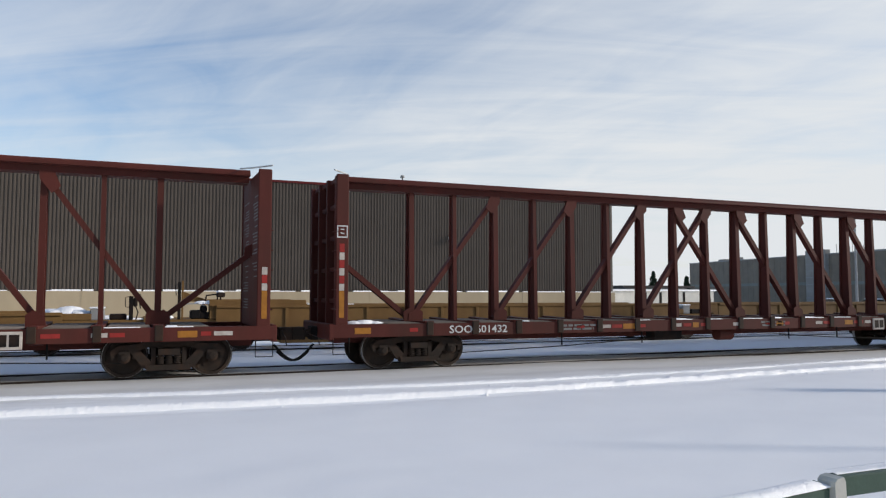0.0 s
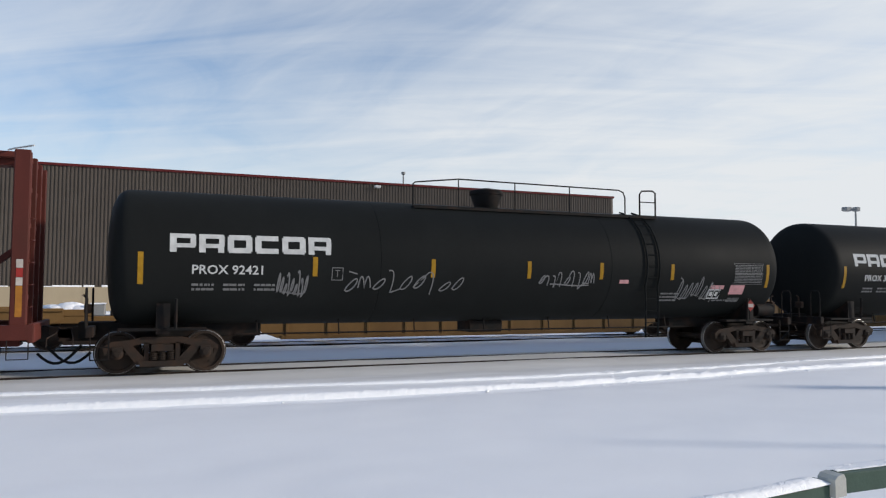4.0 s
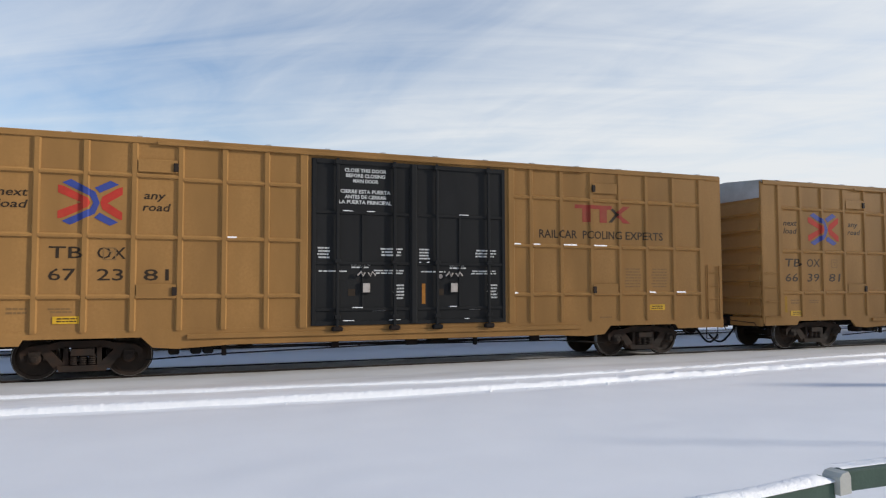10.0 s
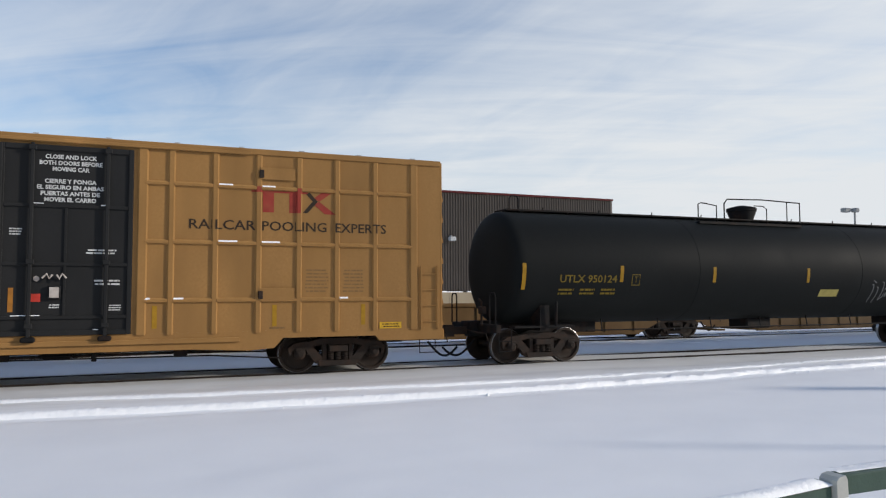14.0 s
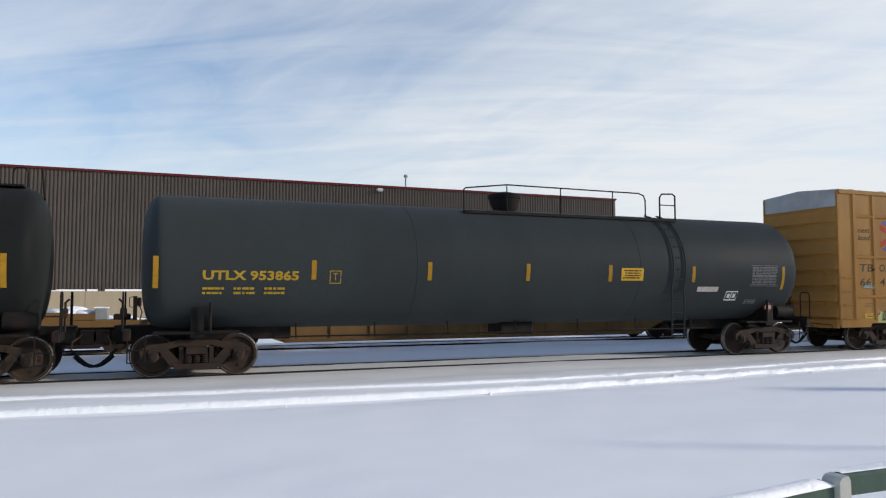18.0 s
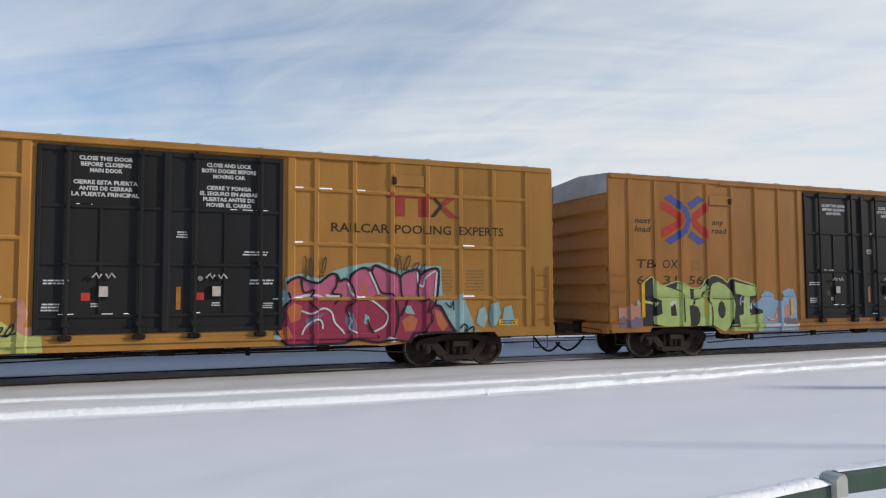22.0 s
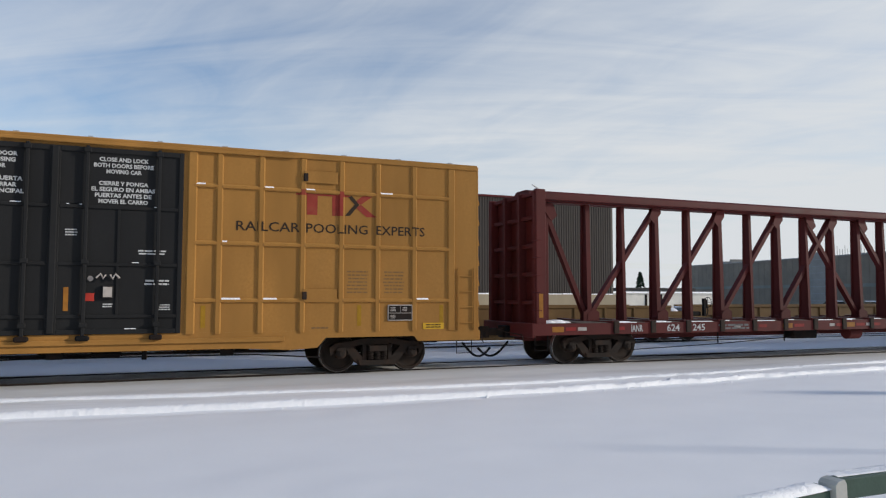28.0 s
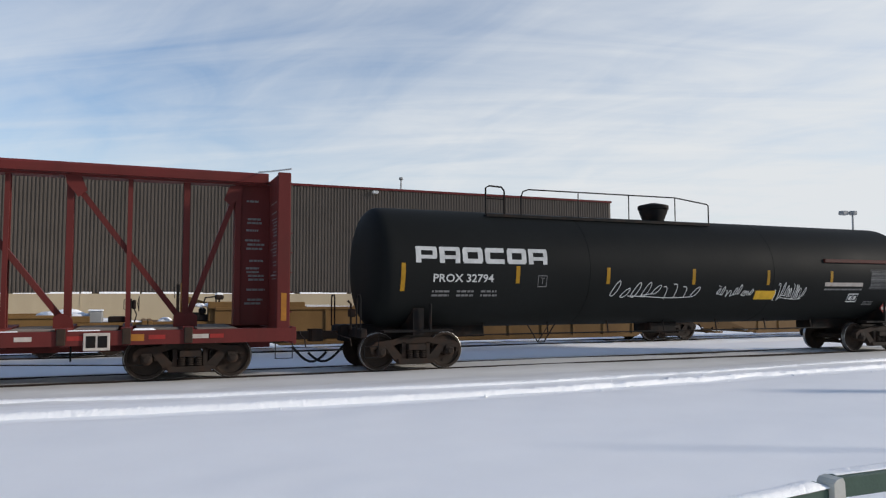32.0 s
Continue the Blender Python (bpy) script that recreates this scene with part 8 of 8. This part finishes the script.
def violet_piece(fill, line):
    fill(P_TEAL2, 0, ((13.23, 2.02), (13.72, 2.26), (14.2, 2.31), (14.78, 2.38), (15.52, 2.37), (15.86, 2.15), (16.53, 2.03), (17.61, 1.68), (18.01, 1.44), (17.96, 1.17), (17.39, 0.97), (16.41, 1.22), (14.01, 1.54)))
    fill(P_TEAL2, 0, ((11.54, 1.96), (11.97, 1.84), (12.39, 2.06), (12.55, 1.91), (11.97, 1.55), (11.53, 1.27)))
    fill(P_PALE, 1, ((11.56, 1.24), (11.73, 1.44), (12.14, 1.65), (12.47, 1.84), (12.89, 2.08), (13.15, 2.08), (13.34, 1.98), (13.37, 2.15), (13.76, 2.2), (13.82, 1.99), (14.02, 1.86), (14.28, 1.86), (14.34, 1.99), (14.59, 1.96), (14.7, 1.77), (14.87, 1.98), (15.06, 1.81), (15.21, 1.93), (15.66, 1.94), (15.85, 1.98), (16.14, 1.94), (16.42, 1.73), (16.62, 1.7), (16.57, 2.17), (16.94, 2.18), (17.08, 1.92), (17.18, 1.45), (17.32, 1.21), (17.53, 0.85), (16.02, 0.72), (14.9, 0.63), (13.65, 0.68), (13.13, 0.67), (11.96, 0.66), (11.53, 0.67)))
    fill(P_RUST, 2.75, ((12.4, 1.54), (12.79, 1.95), (13.16, 2.08), (13.25, 1.79), (13, 1.65), (12.83, 1.7), (12.61, 1.49)))
    line(P_WHITE, 0.04, ((12.4, 1.54), (12.79, 1.95), (13.16, 2.08), (13.25, 1.79), (13, 1.65), (12.83, 1.7), (12.61, 1.49), (12.4, 1.54)))
    fill(P_MAROON2, 3.25, ((12.9, 1.83), (13.12, 1.78), (13.22, 1.42), (13.41, 0.79), (13.22, 0.74), (13.05, 1.24)))
    line(P_WHITE, 0.04, ((12.9, 1.83), (13.12, 1.78), (13.22, 1.42), (13.41, 0.79), (13.22, 0.74), (13.05, 1.24), (12.9, 1.83)))
    fill(P_VIOLET, 2.25, ((13.33, 1.98), (13.57, 2.03), (13.63, 1.67), (13.47, 1.16), (13.25, 1.31)))
    line(P_WHITE, 0.04, ((13.33, 1.98), (13.57, 2.03), (13.63, 1.67), (13.47, 1.16), (13.25, 1.31), (13.33, 1.98)))
    fill(P_LILAC, 2.75, ((13.69, 2.01), (14.05, 1.79), (14.14, 1.44), (14.04, 1.13), (13.82, 1.35), (13.6, 1.79)))
    line(P_WHITE, 0.04, ((13.69, 2.01), (14.05, 1.79), (14.14, 1.44), (14.04, 1.13), (13.82, 1.35), (13.6, 1.79), (13.69, 2.01)))
    fill(P_TEAL2, 3.25, ((14.02, 1.7), (14.34, 1.96), (14.43, 1.52), (14.17, 1.41)))
    line(P_WHITE, 0.04, ((14.02, 1.7), (14.34, 1.96), (14.43, 1.52), (14.17, 1.41), (14.02, 1.7)))
    fill(P_MAROON2, 2.25, ((14.3, 2), (14.56, 1.98), (14.6, 1.53), (14.39, 1.41)))
    line(P_WHITE, 0.04, ((14.3, 2), (14.56, 1.98), (14.6, 1.53), (14.39, 1.41), (14.3, 2)))
    fill(P_MAROON2, 2.75, ((14.45, 1.4), (14.81, 1.9), (15.04, 1.79), (15.06, 1.6), (14.61, 1.29)))
    line(P_WHITE, 0.04, ((14.45, 1.4), (14.81, 1.9), (15.04, 1.79), (15.06, 1.6), (14.61, 1.29), (14.45, 1.4)))
    fill(P_VIOLET, 3.25, ((15, 1.65), (15.26, 1.9), (15.77, 1.88), (15.81, 1.59), (15.4, 1.67), (15.06, 1.39)))
    line(P_WHITE, 0.04, ((15, 1.65), (15.26, 1.9), (15.77, 1.88), (15.81, 1.59), (15.4, 1.67), (15.06, 1.39), (15, 1.65)))
    fill(P_NAVY, 2.25, ((15.56, 1.58), (15.76, 1.91), (16.13, 1.92), (16.49, 1.65), (16.76, 1.42), (16.61, 1.21), (16.24, 1.5), (15.88, 1.63)))
    line(P_WHITE, 0.04, ((15.56, 1.58), (15.76, 1.91), (16.13, 1.92), (16.49, 1.65), (16.76, 1.42), (16.61, 1.21), (16.24, 1.5), (15.88, 1.63), (15.56, 1.58)))
    fill(P_LABEL2, 2.75, ((15.81, 1.54), (16, 1.62), (16.15, 1.45), (15.95, 1.32)))
    line(P_WHITE, 0.04, ((15.81, 1.54), (16, 1.62), (16.15, 1.45), (15.95, 1.32), (15.81, 1.54)))
    fill(P_LILAC, 3.25, ((14.76, 1.19), (15.13, 1.01), (15.7, 0.99), (15.95, 1.32), (16.16, 1), (16.08, 0.68), (14.98, 0.59), (14.8, 0.74)))
    line(P_WHITE, 0.04, ((14.76, 1.19), (15.13, 1.01), (15.7, 0.99), (15.95, 1.32), (16.16, 1), (16.08, 0.68), (14.98, 0.59), (14.8, 0.74), (14.76, 1.19)))
    fill(P_BLACK, 2.25, ((16.03, 1.44), (16.25, 1.5), (16.31, 0.97), (16.13, 0.68), (15.92, 0.73)))
    line(P_WHITE, 0.04, ((16.03, 1.44), (16.25, 1.5), (16.31, 0.97), (16.13, 0.68), (15.92, 0.73), (16.03, 1.44)))
    fill(P_BLACK, 2.75, ((16.39, 1.14), (16.64, 1.35), (16.94, 1.06), (16.75, 0.87), (17.04, 1.33), (17.34, 1.13), (17.39, 0.8), (16.65, 0.68), (16.53, 0.95)))
    line(P_WHITE, 0.04, ((16.39, 1.14), (16.64, 1.35), (16.94, 1.06), (16.75, 0.87), (17.04, 1.33), (17.34, 1.13), (17.39, 0.8), (16.65, 0.68), (16.53, 0.95), (16.39, 1.14)))
    fill(P_BLACK, 3.25, ((16.68, 1.71), (17.21, 1.72), (17.23, 1.47), (16.67, 1.47)))
    line(P_WHITE, 0.04, ((16.68, 1.71), (17.21, 1.72), (17.23, 1.47), (16.67, 1.47), (16.68, 1.71)))
    fill(P_LILAC, 2.25, ((16.64, 1.94), (17, 1.98), (17.02, 1.75), (16.66, 1.73)))
    line(P_WHITE, 0.04, ((16.64, 1.94), (17, 1.98), (17.02, 1.75), (16.66, 1.73), (16.64, 1.94)))
    fill(P_LILAC, 2.75, ((13.32, 1.25), (13.56, 1.38), (13.99, 1.27), (14.12, 1.08), (13.76, 1), (13.64, 0.73), (13.35, 0.73)))
    line(P_WHITE, 0.04, ((13.32, 1.25), (13.56, 1.38), (13.99, 1.27), (14.12, 1.08), (13.76, 1), (13.64, 0.73), (13.35, 0.73), (13.32, 1.25)))
    fill(P_RUST, 3.25, ((13.75, 0.99), (14.09, 1.05), (14.45, 0.87), (14.49, 0.74), (14.1, 0.67), (13.86, 0.79)))
    line(P_WHITE, 0.04, ((13.75, 0.99), (14.09, 1.05), (14.45, 0.87), (14.49, 0.74), (14.1, 0.67), (13.86, 0.79), (13.75, 0.99)))
    fill(P_TEAL2, 2.25, ((14.12, 1.33), (14.33, 1.44), (14.53, 0.99), (14.37, 0.94)))
    line(P_WHITE, 0.04, ((14.12, 1.33), (14.33, 1.44), (14.53, 0.99), (14.37, 0.94), (14.12, 1.33)))
    fill(P_LILAC, 2.75, ((12.58, 1.12), (12.91, 1.3), (13.03, 0.79), (12.62, 0.77)))
    line(P_WHITE, 0.04, ((12.58, 1.12), (12.91, 1.3), (13.03, 0.79), (12.62, 0.77), (12.58, 1.12)))
    fill(P_VIOLET, 3.25, ((12.02, 1.53), (12.25, 1.46), (12.37, 0.93), (12.03, 0.83), (11.81, 1.01)))
    line(P_WHITE, 0.04, ((12.02, 1.53), (12.25, 1.46), (12.37, 0.93), (12.03, 0.83), (11.81, 1.01), (12.02, 1.53)))
    fill(P_ORANGE, 2.25, ((12.38, 1.59), (12.57, 1.66), (12.59, 1.15), (12.39, 1.09)))
    line(P_WHITE, 0.04, ((12.38, 1.59), (12.57, 1.66), (12.59, 1.15), (12.39, 1.09), (12.38, 1.59)))
    fill(P_MAROON2, 2.75, ((11.5, 1.55), (11.91, 1.74), (12.14, 1.65), (11.83, 1.29), (11.62, 1.2)))
    line(P_WHITE, 0.04, ((11.5, 1.55), (11.91, 1.74), (12.14, 1.65), (11.83, 1.29), (11.62, 1.2), (11.5, 1.55)))
    fill(P_VIOLET, 3.25, ((14.97, 1.43), (15.47, 1.46), (15.63, 1.27), (15.08, 1.21)))
    line(P_WHITE, 0.04, ((14.97, 1.43), (15.47, 1.46), (15.63, 1.27), (15.08, 1.21), (14.97, 1.43)))
    line(P_BLACK, 0.03, ((12.72, 1.48), (12.8, 1.31), (12.6, 1.17), (12.38, 0.83)))
    line(P_BLACK, 0.03, ((14.73, 1.3), (14.9, 1), (14.83, 0.78)))
    line(P_WHITE, 0.06, ((11.56, 1.24), (11.73, 1.44), (12.14, 1.65), (12.47, 1.84), (12.89, 2.08), (13.15, 2.08), (13.34, 1.98), (13.37, 2.15), (13.76, 2.2), (13.82, 1.99), (14.02, 1.86), (14.28, 1.86), (14.34, 1.99), (14.59, 1.96), (14.7, 1.77), (14.87, 1.98), (15.06, 1.81), (15.21, 1.93), (15.66, 1.94), (15.85, 1.98), (16.14, 1.94), (16.42, 1.73), (16.62, 1.7), (16.57, 2.17), (16.94, 2.18), (17.08, 1.92), (17.18, 1.45), (17.32, 1.21), (17.53, 0.85)))
    line(P_BLACK, 0.03, ((15.13, 1.23), (15.27, 1.08), (15.61, 1.07), (15.76, 1.3)))

# ---------------------------------------------------------------- the place
snow_ground()
track(TRACK_Y, "near_track", "running track with snow packed between its rails")
track(FAR_Y, "far_track", "siding behind the running track, half buried in snow")
warehouse()
wall_fixtures()
far_building()
for tx, ty, th, sd in ((75.05, 98.95, 5.9, 1), (77.1, 98.1, 5.7, 2), (83.1, 97.3, 5.0, 3)):
    conifer(tx, ty, th, sd)
light_pole()
dark_roofed_shed()
parked_car(92.6, 78.0, 100, M_CARBLUE, "blue car with snow on its roof")
parked_car(92.0, 66.5, 98, M_CARWHITE, "white car with snow on its roof")
parked_car(92.9, 72.0, 96, M_CARBLUE, "blue car half hidden, snow on roof")
shadow_post()
signal_cabinet()
rail_fence()
for k, line in enumerate(RUTS):
    windrow(line, 3.3 + k * 5, (0.15, 0.13)[k], (0.088, 0.058)[k])

snow_clods()

# the parked wagons
well_wagon(-19.6, -1.56, top=1.22)
well_wagon(2.26, 20.4, raised=(2.1, 5.15, 1.62))
well_wagon(20.4, 38.6, left_gear=False, start=2.0)

# the train, in order
YELLOW_BOX = "mustard yellow box wagon, black plug doors"
BROWN_BEAM = "empty reddish-brown centre-beam lumber wagon"
centerbeam(-20.28, M_BROWN, BROWN_BEAM + ", weathered, bright end post", "", ("",), 1, "brown", beam=4.60, webs=(0, 0), holder=5.5, bay=1.19, off=0.2)
centerbeam(4.11, M_BROWN, BROWN_BEAM + " with white lettering on its sill", "SOO", ("601432",), 2, "brown", beam=4.60, webs=(0, 0), holder=5.5, off=0.03)

rnd = random.Random(21)
c, shell, L = tank_car(28.1, 28.35, M_TANK, "black tank wagon with white shapes, sprayed tags and yellow strips", (7.5, 15.0, 9.9), (1.15, 4.85, 7.75, 10.4, 12.6, 14.95, 18.45), ladder_at=14.05)
tank_marks(shell, L, "", "PROX 92421", M_WHITE, 1.72, rnd, box_at=5.25)
tank_end_marks(shell, L, rnd, (17.2, 18.25))
end_notes(shell, L, ((16.39, 16.87, 1.88, 1.99, M_PINKPAPER, "faded pink label"), (17.1, 17.64, 1.73, 2.0, M_PINKPAPER, "faded pink label"), (13.2, 13.5, 2.02, 2.12, M_PINKPAPER, "small pink label")), ((14.68, 15.3, 1.52, 1.80, 3), (16.6, 17.6, 1.52, 1.6, 1)))
for a, b, z0, z1, sd in ((4.0, 4.7, 1.72, 2.2, 1), (5.55, 8.6, 1.78, 2.25, 2), (10.7, 12.4, 1.95, 2.35, 3), (15.2, 16.8, 1.57, 2.2, 4)):
    scrawl(shell, L(a), L(b), z0, z1, tank_skin, M_GREYPAINT, sd, 0.03, 9)

c, shell, L = tank_car(48.5, 48.9, M_TANK, "black tank wagon with a broad white wordmark and yellow strips", (7.9, 15.15, 9.85), (1.25, 4.5, 7.35, 9.85, 12.5, 15.2, 18.45), ladder_at=14.05)
tank_marks(shell, L, "", "PROX 33071", M_WHITE, 1.68, rnd, box_at=4.95)
tank_end_marks(shell, L, rnd, (17.24, 18.3), label_box=False)
s = Shape()
patch(s, L(8.7), L(9.5), 1.70, 1.92, tank_skin)
part("label_plate", s, M_PALE, shell, "pale yellow notice plate")
lettering("notice", "LIQUEFIED PETROLEUM GAS", 0.085, M_WHITE, shell, (L(16.78), 2.71), 1.54, 0, 0.002, tank_skin)
end_notes(shell, L, (), ((16.16, 16.98, 2.07, 2.18, 2),), ((16.53, 16.96, 1.69, 1.98),))
scrawl(shell, L(14.6), L(15.6), 1.85, 2.2, tank_skin, M_GREYPAINT, 9, 0.03, 4)

tagged(boxcar(69.56, ("TB", "OX", "67", "23", "81"), notice="left", rnd_seed=5, cols=(1.74, 2.63, 3.52), logo=(1.87, 3.1, 3.18, 4.12), lean=0, labels=((1.84, 1.17), (16.40, 1.26)), strips=(), slogan=((13.0, 1.14), (14.32, 1.2), (15.68, 1.24)), slogan_z=3.18, mark=(14.08, 15.84, 3.62, 4.08), paint=M_BOX_DULL), YELLOW_BOX + ", clean ribbed sides", "freight wagon")
tagged(boxcar(90.14, ("TB", "OX", "66", "39", "81"), rnd_seed=6, papers=True, paint=M_BOX_DULL), YELLOW_BOX + ", paper labels beside door", "freight wagon")

c, shell, L = tank_car(110.65, 110.75, M_TANK, "black tank wagon with yellow lettering and a walkway on top", (7.1, 11.2, 9.5), (0.75, 3.75, 6.95, 10.6, 14.3, 18.3), walkway=True, rails="short")
tank_marks(shell, L, "", "UTLX 950124", M_YDIM, 1.82, rnd, False, box_at=4.1, bold=False)
tank_end_marks(shell, L, rnd, (17.25, 18.2))
s = Shape()
patch(s, L(11.2), L(12.0), 1.70, 1.92, tank_skin)
part("label_plate", s, M_PALE, shell, "pale yellow notice plate")
scrawl(shell, L(13.4), L(14.3), 1.6, 2.2, tank_skin, M_GREYPAINT, 12, 0.03, 4)

c, shell, L = tank_car(131.2, 131.25, M_TANK_GREEN, "dark green-grey tank wagon with yellow lettering and rails on top", (8.0, 14.78, 9.55), (0.55, 3.92, 6.75, 9.45, 11.95, 14.75, 18.1), ladder_at=14.0)
tank_marks(shell, L, "", "UTLX 953865", M_YLETTER, 1.5, rnd, False, box_at=4.3)
tank_end_marks(shell, L, rnd, (16.9, 17.85), plate_x=12.3, strip=14.95)

tagged(boxcar(151.70, ("TB", "OX", "66", "45", "87"), rnd_seed=8, low_flaps=False), YELLOW_BOX + ", sprayed blue and pink", "freight wagon")
tagged(boxcar(172.5, ("TB", "OX", "66", "31", "56"), low_flaps=False, smooth_side=True, notice="short", slogan_caps=False, rnd_seed=9, paint=M_BOX_OLD, logo=(1.69, 3.36, 3.16, 4.59), mark=(14.40, 16.25, 3.72, 4.30)), YELLOW_BOX + ", sprayed green and violet", "freight wagon")
tagged(boxcar(193.38, ("TB", "OX", "64", "12", "74"), rnd_seed=10, framed_label=True, strips=(0.78, 12.4, 15.88, 17.95), labels=((1.0, 1.02), (17.52, 1.02))), YELLOW_BOX + ", pale end panel", "freight wagon")

centerbeam(213.92, M_MAROON, "empty dark red centre-beam lumber wagon, white numbers on sill", "IANR", ("624", "245"), 3, "maroon", beam=4.50, steep=True, off=0.13, marks=(3.08, 4.28, 0.90))

c, shell, L = tank_car(238.5, 238.75, M_TANK, "black tank wagon with a broad white wordmark and thin white tags", (3.72, 11.18, 9.72), (1.15, 4.25, 7.0, 9.9, 12.7, 15.3, 18.45), ladder_at=None, rails="long_back")
tank_marks(shell, L, "", "PROX 32794", M_WHITE, 1.47, rnd, box_at=4.85, wide=0.552, num=1.63)
tank_end_marks(shell, L, rnd, (17.05, 18.15))
end_notes(shell, L, ((12.28, 13.08, 1.70, 1.96, M_LABEL, "yellow notice plate"), (15.04, 16.7, 2.10, 2.22, M_REFWHITE, "long white strip label")), ((15.04, 16.7, 1.96, 2.06, 1),))
s = Shape()
s.box(L(15.0), L(17.8), tank_y(2.84) - 0.05, tank_y(2.84) + 0.1, 2.84, 2.95, 0.01)
part("side_ledge", s, M_BROWN, shell, "dull red-brown bar along the tank")
s = Shape()
s.tube([(L(4.8), -1.0, 1.05), (L(5.1), -1.0, 0.6), (L(5.3), -1.0, 0.6), (L(5.62), -1.0, 1.05)], 0.018, 5)
s.tube([(L(5.1), -1.0, 0.6), (L(5.45), -1.0, 1.05)], 0.014, 5)
part("step_bracket", s, M_BLACK, c)
for a, b, z0, z1, sd in ((7.1, 10.2, 1.75, 2.25, 31), (10.8, 12.2, 1.8, 2.1, 32), (13.0, 14.3, 1.7, 2.15, 33)):
    scrawl(shell, L(a), L(b), z0, z1, tank_skin, M_WHITE, sd, 0.022, 9)


# sprayed pieces on the two tagged box wagons
def body_of(k):
    return [o for o in CARS[k][0].children if o.name.startswith("body")][0], CARS[k][1]


P_BLUE, P_WHITE, P_PINK = paint_mat("blue", (0.11, 0.20, 0.40)), paint_mat("white", (0.58, 0.58, 0.57)), paint_mat("pink", (0.46, 0.12, 0.20))
P_PALE = paint_mat("pale_grey", (0.30, 0.28, 0.30))
P_INK2 = paint_mat("brown_ink", (0.10, 0.06, 0.03))
P_LIME, P_TEAL, P_VIOLET = paint_mat("lime", (0.42, 0.52, 0.17)), paint_mat("teal", (0.28, 0.42, 0.42)), paint_mat("violet", (0.19, 0.14, 0.21))
P_BLACK, P_ROSE, P_SKY, P_MINT = paint_mat("black", (0.015, 0.015, 0.018)), paint_mat("rose", (0.50, 0.24, 0.17)), paint_mat("sky", (0.27, 0.40, 0.52)), paint_mat("mint", (0.46, 0.48, 0.16))
P_CRIMSON, P_ORANGE, P_LABEL2 = paint_mat("crimson", (0.30, 0.035, 0.075)), paint_mat("orange", (0.46, 0.14, 0.06)), paint_mat("pale_yellow", (0.50, 0.42, 0.20))
P_LILAC, P_RUST, P_MAROON2 = paint_mat("lilac", (0.30, 0.25, 0.36)), paint_mat("rust", (0.26, 0.07, 0.05)), paint_mat("maroon", (0.12, 0.035, 0.05))
P_TEAL2, P_NAVY = paint_mat("deep_teal", (0.09, 0.17, 0.17)), paint_mat("navy", (0.05, 0.045, 0.10))
b, mid = body_of(8)
q = 151.70 - mid
spray_piece(b, q, blue_piece)
spray_piece(b, q, pink_piece)
tag_skin = lambda x, z: -BOX_HW - 0.034
for a, e, z0, z1, m_, sd in ((12.45, 13.0, 2.22, 2.65, P_INK2, 41), (14.62, 15.5, 2.3, 2.75, P_INK2, 42), (1.75, 2.4, 0.92, 1.28, P_BLACK, 43), (6.2, 6.95, 1.0, 1.28, P_BLACK, 46), (0.95, 1.5, 1.98, 2.1, P_TEAL, 47)):
    scrawl(b, q + a, q + e, z0, z1, tag_skin, m_, sd, 0.028, 4)
b, mid = body_of(9)
q = 172.5 - mid
spray_piece(b, q, green_piece)
spray_piece(b, q, violet_piece)
for a, e, z0, z1, m_, sd in ((17.5, 18.1, 3.2, 3.55, P_WHITE, 44), (17.55, 18.05, 2.9, 3.2, P_WHITE, 48), (17.4, 18.0, 1.55, 1.85, P_WHITE, 45), (17.4, 18.0, 1.25, 1.52, P_WHITE, 49)):
    scrawl(b, q + a, q + e, z0, z1, tag_skin, m_, sd, 0.03, 3)
for u, z0, z1 in ((0.97, 1.16, 2.1), (3.17, 1.16, 1.66), (6.42, 1.13, 1.62)):
    s = Shape()
    patch(s, q + u, q + u + 0.11, z0, z1, lambda x, z: -BOX_HW - 0.036)
    part("reflector", s, M_LABEL, b, "yellow reflective strip")


# ---------------------------------------------------------------- what moves


def motions():
    times = [i * 2.0 for i in range(17)]
    for c, x in CARS:
        walk(c, [(t, pose(x - SPEED * t, TRACK_Y, 0)) for t in times])
    step = 0.08
    turns = [i * step for i in range(401)]
    for w, ax in WHEELSETS:
        walk(w, [(t, pose(ax, 0, WHEEL_R, 0, -math.degrees(SPEED * t / WHEEL_R), 0)) for t in turns])


motions()
